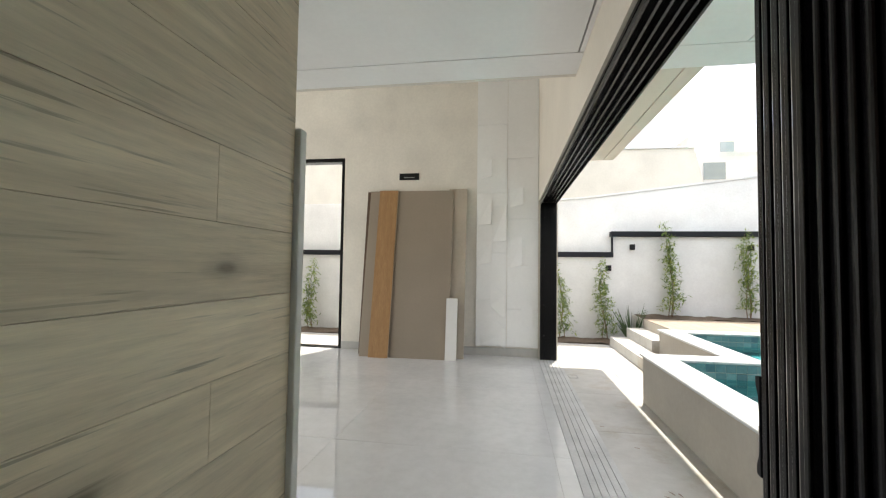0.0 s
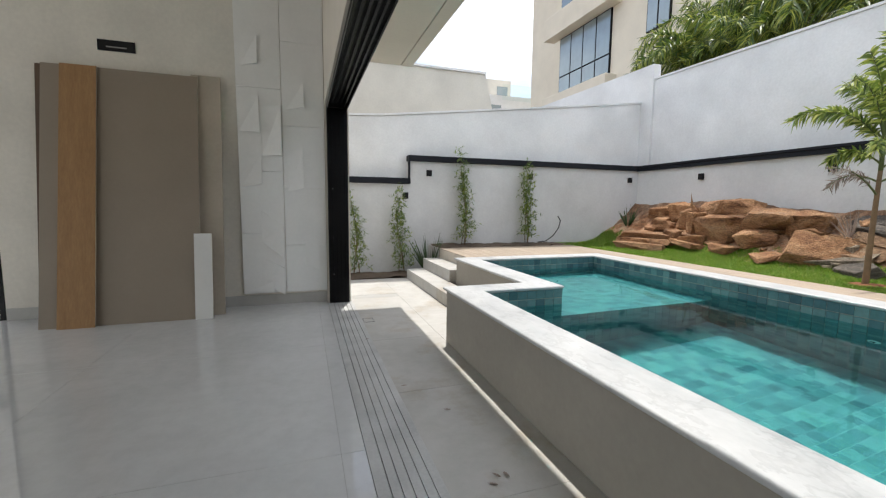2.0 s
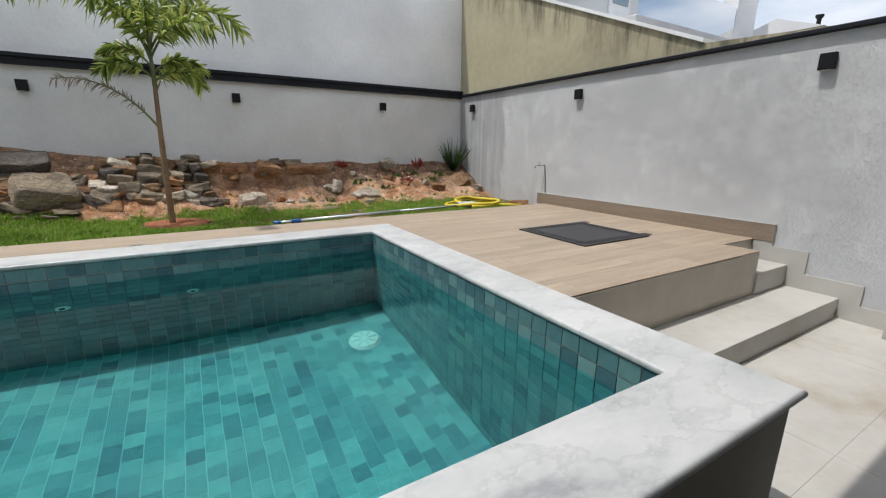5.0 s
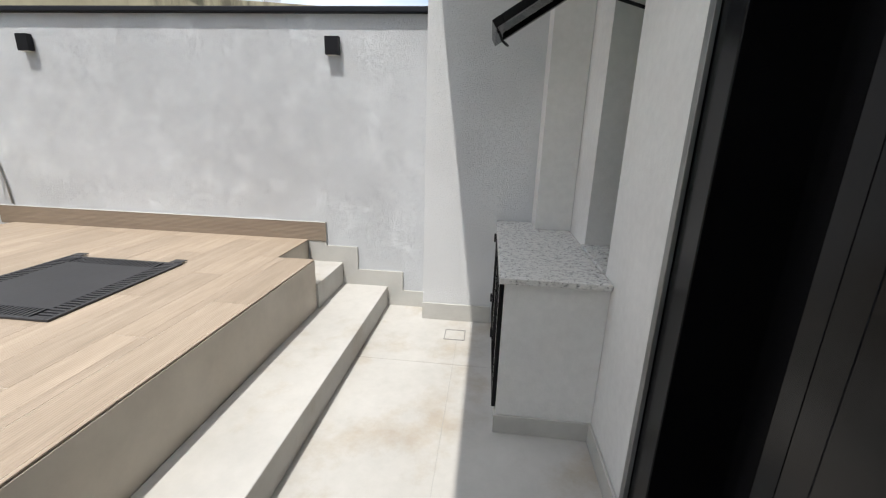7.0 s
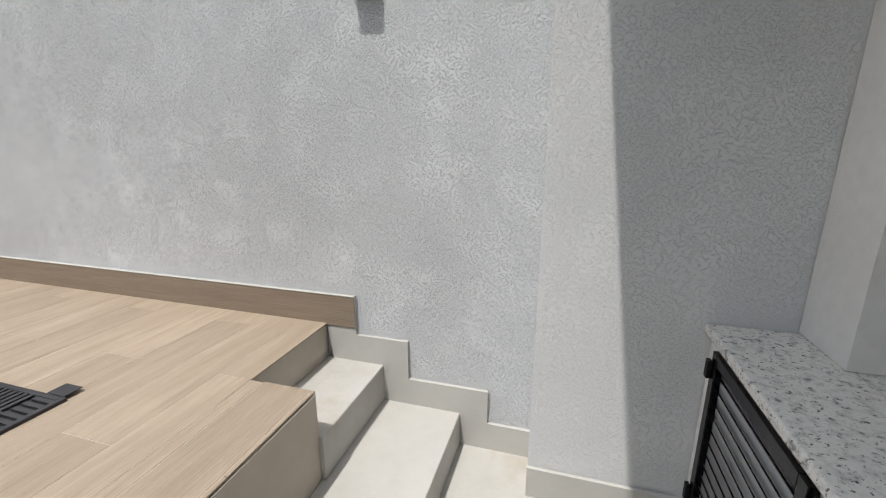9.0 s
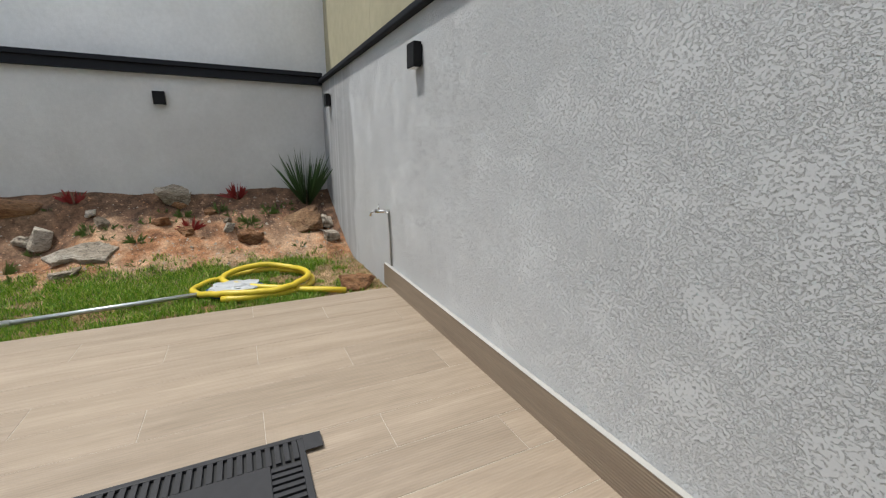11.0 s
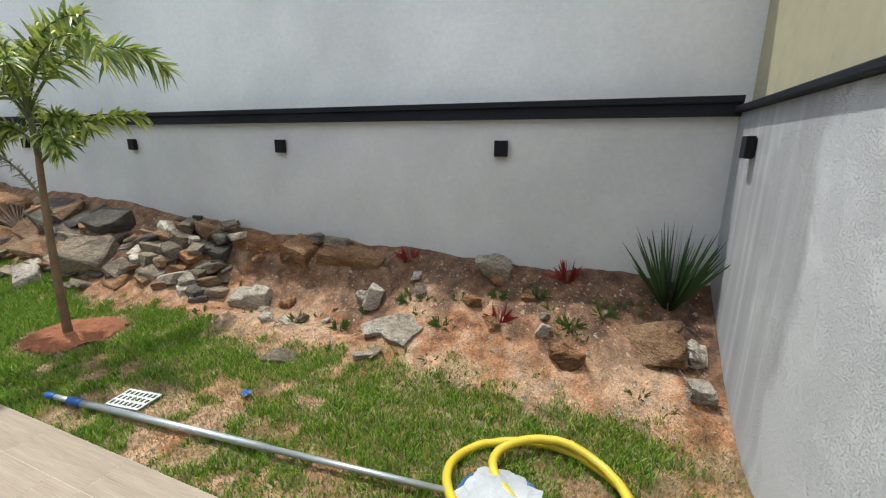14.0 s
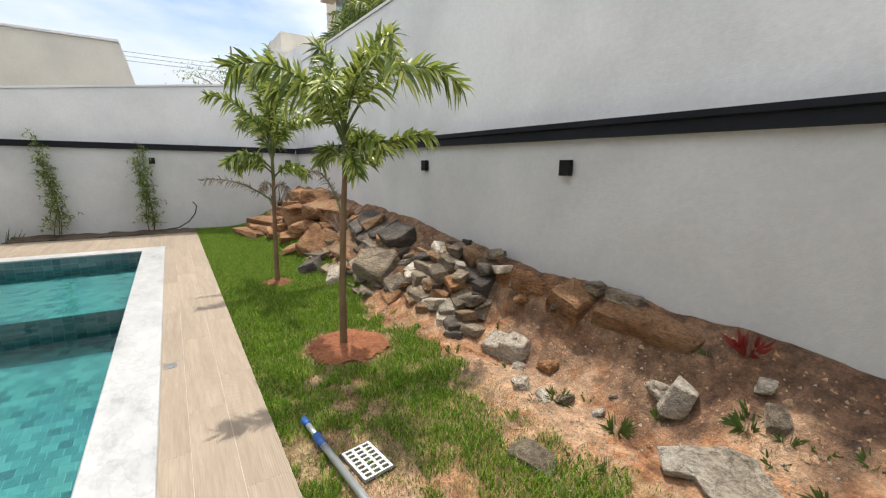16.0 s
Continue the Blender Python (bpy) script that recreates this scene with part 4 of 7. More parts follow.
for x0, z0, w, h, sk, d in ((-0.24, 0.30, 0.27, 0.35, -0.16, 0.02), (-0.24, 0.85, 0.27, 0.42, -0.22, 0.025), (-0.46, 1.55, 0.25, 0.38, 0.05, 0.016),
                            (-0.20, 1.95, 0.235, 0.62, 0.02, 0.022), (-0.46, 2.25, 0.24, 0.45, 0.0, 0.016), (-0.42, 3.05, 0.20, 0.34, 0.04, 0.014),
                            (0.10, 1.50, 0.20, 0.5, 0.06, 0.012), (0.10, 2.55, 0.22, 0.3, 0.05, 0.014), (0.30, 0.55, 0.18, 0.4, -0.1, 0.012),
                            (-0.40, 0.20, 0.30, 0.16, -0.03, 0.02)):
    in_thing(panel, "facet", facet(x0, z0, w, h, sk, d * 2.6), M["stone_panel"])

# pale stone slab at the end of the clad wall
slab = empty("stone_edge", (-0.37, 1.788, 0), "pale stone jamb strip at the end of the oak-look wall", "stone strip")
in_thing(slab, "strip", box_bm(-0.62, -0.352, 1.7745, 1.80, 0.0, 1.80, 0.003), M["slab"])


# ---- sliding doors ----
def sliding_panel(name, axis, at, a0, a1, z0, z1, thick, handle_at, label, glass, lead=0.0):
    """A glazed panel in a black frame, in the plane axis = at, from a0 to a1."""
    def bx(p0, p1, q0, q1, r0, r1, bev=0.003):
        return box_bm(p0, p1, q0, q1, r0, r1, bev) if axis == "y" else box_bm(q0, q1, p0, p1, r0, r1, bev)
    base = ((a0 + a1) / 2, at, z0) if axis == "y" else (at, (a0 + a1) / 2, z0)
    ob = empty(name, base, label, "door", "sliding door panels")
    s, h, soft_edge = (0.078, thick / 2, 0.003) if axis == "y" else (0.2, thick / 2, 0.011)
    in_thing(ob, "stile", bx(a0, a0 + s, at - h, at + h, z0, z1, soft_edge), M["black_alu"])
    if lead:
        in_thing(ob, "stile", bx(a1 - lead, a1, at - h, at + h, z0, z1, soft_edge), M["black_alu"])
        if lead < 0.1:
            in_thing(ob, "mullion", bx(a1 - s - 0.06, a1 - lead - 0.02, at - h, at + h, z0 + 0.075, z1 - 0.06, soft_edge), M["black_alu"])
            for k in range(4):
                y = a1 - lead - 0.034 - k * 0.036
                in_thing(ob, "glazing_bead", bx(y - 0.014, y, at - h - 0.011, at - h - 0.0005, z0 + 0.08, z1 - 0.065, 0.005), M["black_alu"])
    else:
        in_thing(ob, "stile", bx(a1 - s, a1, at - h, at + h, z0, z1, soft_edge), M["black_alu"])
    if axis == "x":
        in_thing(ob, "interlock", bx(a1 - 0.044, a1 - 0.03, at - h - 0.006, at - h - 0.0005, z0 + 0.004, z1 - 0.004, 0.0025), M["black_alu"])
    in_thing(ob, "rail", bx(a0 + s, a1 - (lead or s), at - h, at + h, z0, z0 + 0.075), M["black_alu"])
    in_thing(ob, "rail", bx(a0 + s, a1 - (lead or s), at - h, at + h, z1 - 0.06, z1), M["black_alu"])
    g0, g1, h0, h1 = a0 + s, a1 - (lead or s), z0 + 0.075, z1 - 0.06
    pane = bmesh.new()
    pane.faces.new([pane.verts.new((p, at, q) if axis == "y" else (at, p, q)) for p, q in ((g0, h0), (g1, h0), (g1, h1), (g0, h1))])
    g = in_thing(ob, "pane", pane, glass)
    g.visible_shadow = False
    if handle_at is not None:
        a, side = handle_at
        y0 = at + side * (h + 0.001)
        pts = []
        for k in range(9):
            u = -1 + k / 4
            off = 0.034 * (1 - u * u) * side
            pts.append(((a, y0 + off, 1.05 + u * 0.13) if axis == "y" else (y0 + off, a, 1.05 + u * 0.13)))
        if axis == "x":
            hd = in_thing(ob, "handle", prism_bm([(a + 0.0225, 0.90), (a + 0.042, 0.905), (a + 0.042, 0.93), (a + 0.031, 0.96), (a + 0.027, 1.02), (a + 0.027, 1.08), (a + 0.031, 1.14), (a + 0.042, 1.17), (a + 0.042, 1.195), (a + 0.0225, 1.20)][::-1], at - h, at + h * 0.6, axis="x"), M["black_metal"], "black bowed pull plate")
            part("cylinder", bx(a + 0.0275, a + 0.046, at - 0.012, at + 0.006, 1.02, 1.045), M["chrome"], hd)
            part("keeper", bx(a + 0.0275, a + 0.05, at - 0.010, at + 0.004, 0.995, 1.012), M["chrome"], hd)
            return ob
        hd = in_thing(ob, "handle", tube_bm(pts, 0.009, 8), M["black_metal"], "black curved pull handle")
        part("cylinder", bx(a - 0.012, a + 0.012, min(y0, y0 + side * 0.03), max(y0, y0 + side * 0.03), 0.94, 0.975), M["chrome"], hd)
    return ob


# tall door in the north wall
frame_n = empty("door_1", (-4.4, HOUSE_N + 0.1, 0), "tall black aluminium sliding door frame standing half open", "door", kind="structure")
in_thing(frame_n, "jamb", box_bm(-5.898, -5.845, HOUSE_N - 0.004, HOUSE_N + 0.19, 0, 3.498, 0.003), M["black_alu"])
in_thing(frame_n, "jamb", box_bm(-2.985, -2.932, HOUSE_N - 0.004, HOUSE_N + 0.19, 0, 3.498, 0.003), M["black_alu"])
in_thing(frame_n, "head", box_bm(-5.844, -2.986, HOUSE_N - 0.004, HOUSE_N + 0.19, 3.43, 3.498, 0.003), M["black_alu"])
in_thing(frame_n, "sill", box_bm(-5.844, -2.986, HOUSE_N + 0.0, HOUSE_N + 0.19, -0.01, 0.012, 0.003), M["black_alu"])
sliding_panel("door_panel", "y", HOUSE_N + 0.135, -5.83, -4.73, 0.013, 3.43, 0.04, None, "black framed glass sliding panel pushed to one side", M["glass"])
sliding_panel("door_panel", "y", HOUSE_N + 0.085, -5.69, -4.62, 0.013, 3.43, 0.04, (-5.65, -1), "black framed glass sliding panel pushed to one side", M["glass"])
sliding_panel("door_panel", "y", HOUSE_N + 0.035, -5.51, -4.46, 0.013, 3.43, 0.04, (-4.50, -1), "black framed glass sliding panel with a curved handle", M["glass"])

# stack of panels parked at the south end of the wide opening
for k in range(5):
    x, end = 0.633 + k * 0.052, (1.88, 2.0, 2.12, 2.25, 2.38)[k]
    sliding_panel("door_panel", "x", x, end - 1.60, end, 0.004, 2.572, 0.036, (end - 0.022, -1) if k == 4 else None,
                  "black framed glass sliding panel parked in a stack", M["stack_glass"], (0.048, 0.115, 0.185, 0, 0)[k])
jamb2 = empty("door_pocket", (0.73, 0.2, 0), "black aluminium end casing of the sliding doors", "door frame", kind="structure")
in_thing(jamb2, "casing", box_bm(0.604, 0.874, 0.133, 0.285, 0.0, 2.612, 0.004), M["black_alu"])
in_thing(jamb2, "edge_strip", box_bm(0.8765, 0.892, 0.13, 0.165, 0.0, 2.612, 0.002), M["grey_alu"])

# ---- window above the counter ----
win = empty("window_1", (0.68, -0.65, 0.84), "narrow black framed window with frosted glass and an open awning sash", "window", kind="structure")
in_thing(win, "window_sill", box_bm(0.655, 0.905, -0.898, -0.437, 0.822, 0.842, 0.004), M["granite"], "white granite sill")
for y0, y1 in ((-0.897, -0.85), (-0.485, -0.438)):
    in_thing(win, "window_frame", box_bm(0.655, 0.70, y0, y1, 0.844, 2.348, 0.003), M["black_alu"])
for z0, z1 in ((0.844, 0.90), (1.48, 1.55), (2.30, 2.348)):
    in_thing(win, "window_frame", box_bm(0.656, 0.699, -0.849, -0.486, z0, z1, 0.003), M["black_alu"])
in_thing(win, "pane", box_bm(0.672, 0.68, -0.849, -0.486, 0.901, 1.479), M["dark_glass"])
sash = part("awning_sash", box_bm(-0.018, 0.018, -0.192, 0.192, -0.90, -0.86, 0.003), M["black_alu"], win)
sash.location = Vector((0.70, -0.68, 2.345)) - win.location
sash.rotation_euler = (0, radians(-58), 0)
for y0, y1 in ((-0.192, -0.155), (0.155, 0.192)):
    part("stile", box_bm(-0.018, 0.018, y0, y1, -0.859, 0.0, 0.003), M["black_alu"], sash)
part("pane", box_bm(-0.004, 0.004, -0.154, 0.154, -0.859, -0.005), M["glass"], sash).visible_shadow = False
part("stay", tube_bm([(0.0, 0.20, -0.6), (-0.28, 0.20, -0.35)], 0.007, 6), M["black_metal"], sash)
part("handle", tube_bm([(-0.018, 0.05, -0.88), (-0.05, 0.05, -0.885), (-0.066, 0.02, -0.875), (-0.066, -0.06, -0.86)], 0.006, 6), M["black_metal"], sash, "black curved catch handle")

# louvred doors of the counter
for y0, y1 in ((-1.46, -0.92), (-0.90, -0.36)):
    d = in_thing(counter, "louvre_door", box_bm(1.3465, 1.368, y0, y0 + 0.035, 0.115, 0.77, 0.002), M["black_alu"], "black louvred metal door")
    for bm in (box_bm(1.3465, 1.368, y1 - 0.035, y1, 0.115, 0.77, 0.002), box_bm(1.3465, 1.368, y0 + 0.0355, y1 - 0.0355, 0.115, 0.15, 0.002), box_bm(1.3465, 1.368, y0 + 0.0355, y1 - 0.0355, 0.735, 0.77, 0.002)):
        part("rail", bm, M["black_alu"], d)
    for k in range(13):
        z = 0.165 + k * 0.044
        part("slat", prism_bm([(1.348, z), (1.352, z), (1.370, z + 0.03), (1.366, z + 0.03)], y0 + 0.036, y1 - 0.036, axis="y"), M["black_alu"], d)
    for z in (0.22, 0.68):
        part("hinge", box_bm(1.369, 1.382, y0 - 0.008, y0 + 0.014, z, z + 0.06, 0.002), M["black_metal"], d)


# ---- wall lamps ----
def wall_lamp():
    ob = empty("wall_lamp", (0, 0, 0), "small black box wall lamp", "lamp", "wall lamps")
    part("back_plate", box_bm(-0.045, 0.045, -0.008, 0.0, -0.05, 0.05, 0.002), M["black_metal"], ob)
    part("housing", box_bm(-0.052, 0.052, -0.054, -0.0085, -0.062, 0.062, 0.004), M["black_metal"], ob)
    part("lens", box_bm(-0.035, 0.035, -0.048, -0.016, -0.0655, -0.0625, 0.001), M["white_plastic"], ob, "pale glass lens")
    part("lens", box_bm(-0.035, 0.035, -0.048, -0.016, 0.0625, 0.0655, 0.001), M["white_plastic"], ob, "pale glass lens")
    return ob


lamp = wall_lamp()
spots = [(WALL_E, y, 1.98, -90) for y in (8.68, 6.46, 4.23, 2.016, -0.205)] + [(x, WALL_N, 1.985, 0) for x in (2.70, 5.01, 7.72)] + \
        [(x, WALL_S, 2.005, 180) for x in (7.55, 5.13, 2.63)] + [(-5.17, WALL_N, 1.53, 0), (2.215, WALL_N, 1.53, 0)]
for k, (x, y, z, a) in enumerate(spots):
    m = pose(x, y, z, 0, 0, a)
    if k:
        copy_thing(lamp, m)
    else:
        lamp.matrix_basis = m

# ---- deck fittings ----
hatch = empty("floor_hatch", (3.81, -0.53, DECK), "black slotted metal hatch let into the terrace", "hatch")
HX0, HX1, HY0, HY1 = 3.41, 4.235, -0.945, -0.08
in_thing(hatch, "plate", box_bm(HX0 + 0.11, HX1 - 0.11, HY0 + 0.11, HY1 - 0.11, DECK + 0.002, DECK + 0.012, 0.002), M["hatch_metal"])
in_thing(hatch, "rim", box_bm(HX0 + 0.01, HX1 - 0.01, HY0 + 0.01, HY1 - 0.01, DECK - 0.004, DECK + 0.001), M["sign_black"])
for a, b, c, d in ((HX0, HX0 + 0.02, HY0, HY1), (HX1 - 0.02, HX1, HY0, HY1), (HX0 + 0.021, HX1 - 0.021, HY0, HY0 + 0.02), (HX0 + 0.021, HX1 - 0.021, HY1 - 0.02, HY1)):
    in_thing(hatch, "frame", box_bm(a, b, c, d, DECK + 0.001, DECK + 0.013, 0.002), M["hatch_metal"])
n = 30
for k in range(n):
    u = HY0 + 0.03 + (HY1 - HY0 - 0.06) * k / (n - 1)
    v = HX0 + 0.03 + (HX1 - HX0 - 0.06) * k / (n - 1)
    for lo, hi in ((HX0 + 0.0205, HX0 + 0.109), (HX1 - 0.109, HX1 - 0.0205)):
        in_thing(hatch, "bar", box_bm(lo, hi, u - 0.008, u + 0.008, DECK + 0.003, DECK + 0.0115), M["hatch_metal"])
    if 3 < k < n - 4:
        for lo, hi in ((HY0 + 0.0205, HY0 + 0.109), (HY1 - 0.109, HY1 - 0.0205)):
            in_thing(hatch, "bar", box_bm(v - 0.008, v + 0.008, lo, hi, DECK + 0.003, DECK + 0.0115), M["hatch_metal"])
for x, y in ((HX1 - 0.05, HY0 - 0.028), (HX0 + 0.05, HY0 - 0.028)):
    in_thing(hatch, "tab", box_bm(x - 0.04, x + 0.04, y - 0.03, y + 0.03, DECK + 0.0135, DECK + 0.017, 0.001), M["hatch_metal"])

skirt = structure("baseboard_deck", box_bm(2.752, 5.78, WALL_S + 0.002, WALL_S + 0.022, DECK - 0.01, 0.682, 0.001), M["deck_skirt"], "brown ribbed skirting tiles along the terrace", "baseboard")
structure("trim_deck_skirt", box_bm(2.752, 5.78, WALL_S + 0.001, WALL_S + 0.0235, 0.6825, 0.6860, 0.001), M["base_tile"], "white grout line on the terrace skirting", "trim")
structure("baseboard_steps", prism_bm([(2.751, 0.685), (2.751, 0.49), (2.488, 0.49), (2.488, 0.298), (2.107, 0.298), (2.107, 0.135), (1.909, 0.135), (1.909, 0.0), (2.23, 0.0), (2.235, STEP1 - 0.02), (2.63, STEP1), (2.64, STEP2), (2.885, STEP2), (2.905, DECK), (2.905, DECK + 0.01), (2.86, 0.685)][::-1], WALL_S + 0.001, WALL_S + 0.018, axis="y"), M["base_tile"], "pale stepped skirting beside the steps", "baseboard")
structure("baseboard_tall_wall", box_bm(1.375, 1.907, -1.553, -1.537, 0.0, 0.135, 0.002), M["base_tile"], "pale porcelain skirting", "baseboard")
structure("baseboard_house_side", box_bm(0.887, 0.90, -0.32, 0.125, 0.0, 0.10, 0.002), M["base_tile"], "pale porcelain skirting", "baseboard")

for x0, x1, y0, y1 in ((1.55, 1.70, -1.38, -1.225), (0.915, 1.04, 6.97, 7.14)):
    lid = empty("drain_cover", ((x0 + x1) / 2, (y0 + y1) / 2, 0), "square tile-filled drain cover set in the paving", "drain cover")
    for a, b, c, d in ((x0, x0 + 0.006, y0, y1), (x1 - 0.006, x1, y0, y1), (x0 + 0.0065, x1 - 0.0065, y0, y0 + 0.006), (x0 + 0.0065, x1 - 0.0065, y1 - 0.006, y1)):
        in_thing(lid, "rim", box_bm(a, b, c, d, 0.0005, 0.003), M["grey_alu"])
    in_thing(lid, "insert", box_bm(x0 + 0.008, x1 - 0.008, y0 + 0.008, y1 - 0.008, 0.0005, 0.002), M["pave_tile"])

plate2 = empty("deck_plate", (5.165, 3.10, DECK), "small metal anchor plate beside the coping", "plate")
in_thing(plate2, "plate", box_bm(5.125, 5.205, 3.06, 3.14, DECK + 0.001, DECK + 0.006, 0.002), M["grey_alu"])
for y in (3.08, 3.12):
    in_thing(plate2, "bolt", box_bm(5.16, 5.17, y - 0.005, y + 0.005, DECK + 0.0062, DECK + 0.010, 0.001), M["chrome"])

# pool fittings
drain = empty("pool_drain", (4.25, 1.55, POOL_FLOOR), "round white plastic pool floor drain", "drain")
bm = bmesh.new()
bmesh.ops.create_cone(bm, cap_ends=True, segments=28, radius1=0.135, radius2=0.11, depth=0.03)
o = part("dome", bm, M["drain_plastic"], drain)
o.location = (0, 0, 0.016)
for k in range(8):
    o = part("rib", box_bm(0.03, 0.105, -0.004, 0.004, 0.031, 0.037), M["pool_grout"], drain)
    o.rotation_euler = (0, 0, k * math.tau / 8)
for y in (2.75, 3.53, 4.33):
    jet = empty("pool_jet", (PX1, y, -0.12), "round white return fitting in the pool wall", "pool fitting", "pool fittings")
    bm = bmesh.new()
    bmesh.ops.create_cone(bm, cap_ends=True, segments=20, radius1=0.045, radius2=0.038, depth=0.016)
    o = part("flange", bm, M["white_plastic"], jet)
    o.matrix_basis = Matrix.Translation((-0.012, 0, 0)) @ Matrix.Rotation(radians(-90), 4, "Y")
    bm = bmesh.new()
    bmesh.ops.create_cone(bm, cap_ends=True, segments=16, radius1=0.018, radius2=0.018, depth=0.004)
    # flat black disc paints the shaded mouth of the jet
    o = part("nozzle", bm, M["void"], jet)
    o.matrix_basis = Matrix.Translation((-0.0225, 0, 0)) @ Matrix.Rotation(radians(-90), 4, "Y")


# ---- garden ground ----
def smooth01(t):
    t = min(1.0, max(0.0, t))
    return t * t * (3 - 2 * t)


def garden_z(x, y):
    t = min(1.0, max(0.0, (x - 6.75) / 1.2))
    bank = 0.58 * t ** 1.5 + 0.26 * smooth01((y - 1.0) / 5.0) * t
    bank += 0.12 * smooth01((y - 6.3) / 1.5) * smooth01((x - 6.2) / 1.0)
    ledge = smooth01((y - 0.3) / 0.5) * smooth01((2.9 - y) / 0.5)
    bank += ledge * (0.13 * smooth01((x - 7.6) / 0.12) - 0.14 * smooth01((x - 7.0) / 0.4))
    n = noise.noise((x * 1.7, y * 1.7, 3.1)) * 0.05 + noise.noise((x * 5, y * 5, 8.0)) * 0.022
    return 0.485 + bank + n * (0.35 + min(1.0, t * 2)) + noise.noise((x * 17, y * 17, 1.0)) * 0.008


def grass_amount(x, y):
    """How green the ground is: 1 full turf, 0 bare soil."""
    fine = noise.noise((x * 6, y * 6, 2.2)) + 0.6 * noise.noise((x * 14, y * 14, 6.6))
    edge = 7.05 + 0.22 * noise.noise((y * 1.3, 4.0, 0.0)) + (0.12 if y > 5 else 0.0) - 0.02 * smooth01((1.5 - y) / 2) - 0.2 * smooth01((0.45 - abs(y - 1.7)) / 0.4) + 0.17 * fine
    g = smooth01((edge - x) / 0.22)
    lush = smooth01((y - 1.6) / 1.8)
    patch = smooth01((noise.noise((x * 2.1, y * 2.1, 5.5)) * 0.9 + fine * 0.6 + 0.46 + 0.55 * lush) / 0.42)
    g *= patch * (0.8 + 0.2 * lush)
    d2 = math.hypot(x - 6.41, y - 2.85) + 0.07 * fine
    g *= smooth01((d2 - 0.26) / 0.22)
    d1 = math.hypot(x - 6.32, y - 5.13) + 0.05 * fine
    g *= smooth01((d1 - 0.10) / 0.15)
    if 5.85 < x < 6.2 and 1.2 < y < 1.72:
        g *= 0.25
    g *= 1 - 0.85 * smooth01((x - 6.55) / 0.3) * smooth01((-1.38 - y) / 0.2)
    if y < -1.3:
        g *= smooth01((y + 1.75 + 0.1 * fine) / 0.4)
    return g


GX0, GX1, GY0, GY1 = DECK_E + 0.003, WALL_E - 0.002, WALL_S + 0.002, WALL_N - 0.002
nx, ny = 96, 420
gv = [(GX0 + (GX1 - GX0) * i / nx, GY0 + (GY1 - GY0) * j / ny) for j in range(ny + 1) for i in range(nx + 1)]
gv = [(x, y, garden_z(x, y)) for x, y in gv]
gf = [(j * (nx + 1) + i, j * (nx + 1) + i + 1, (j + 1) * (nx + 1) + i + 1, (j + 1) * (nx + 1) + i) for j in range(ny) for i in range(nx)]
me = bpy.data.meshes.new("garden_soil")
me.from_pydata(gv, [], gf)
me.materials.append(M["soil"])
for p in me.polygons:
    p.use_smooth = True
att = me.attributes.new("cover", "FLOAT_COLOR", "POINT")
for k, (x, y, z) in enumerate(gv):
    hum = (0.75 + 0.2 * smooth01((1.2 - y) / 1.0)) * smooth01((x - 7.3 + 0.14 * smooth01((0.4 - y) / 1.0) + 0.5 * noise.noise((x * 1.5, y * 1.5, 9.0)) + 0.4 * noise.noise((x * 5, y * 5, 2.0))) / 0.4)
    dry = 0.55 * smooth01((7.05 - x + 0.3 * noise.noise((x * 4, y * 4, 1.0))) / 0.4) * smooth01(0.5 + 1.4 * noise.noise((x * 2.6, y * 2.6, 7.7)))
    att.data[k].color = (max(0.85 * grass_amount(x, y), dry), hum, 0, 1)
tagged(new("ground_garden", me), "sandy orange garden soil banked up against the wall", "ground", kind="structure")
structure("ground_under_garden", box_bm(DECK_E + 0.002, WALL_E - 0.001, WALL_S + 0.001, WALL_N - 0.001, -1.69, 0.2), M["bed_soil"], "earth below the garden", "ground")

# planting bed along the north wall, low part and raised part
for nm, x0, x1, y0, z in (("ground_bed_low", -14, 2.700, 9.722, 0.0), ("ground_bed_raised", 2.728, DECK_E, 9.742, DECK - 0.01)):
    bx, by = int((x1 - x0) * 14), 9
    vv = [(x0 + (x1 - x0) * i / bx, y0 + (WALL_N - 0.002 - y0) * j / by) for j in range(by + 1) for i in range(bx + 1)]
    vv = [(x, y, z + 0.02 + 0.03 * noise.noise((x * 4, y * 4, 0)) + 0.02 * noise.noise((x * 13, y * 13, 7))) for x, y in vv]
    ff = [(j * (bx + 1) + i, j * (bx + 1) + i + 1, (j + 1) * (bx + 1) + i + 1, (j + 1) * (bx + 1) + i) for j in range(by) for i in range(bx)]
    me = bpy.data.meshes.new(nm)
    me.from_pydata(vv, [], ff)
    me.materials.append(M["bed_soil"])
    tagged(new(nm, me), "dark mulch bed along the garden wall", "ground", kind="structure")
    structure(nm + "_fill", box_bm(x0, x1, y0, WALL_N - 0.001, -0.6, z - 0.04), M["bed_soil"], "earth below the planting bed", "ground")


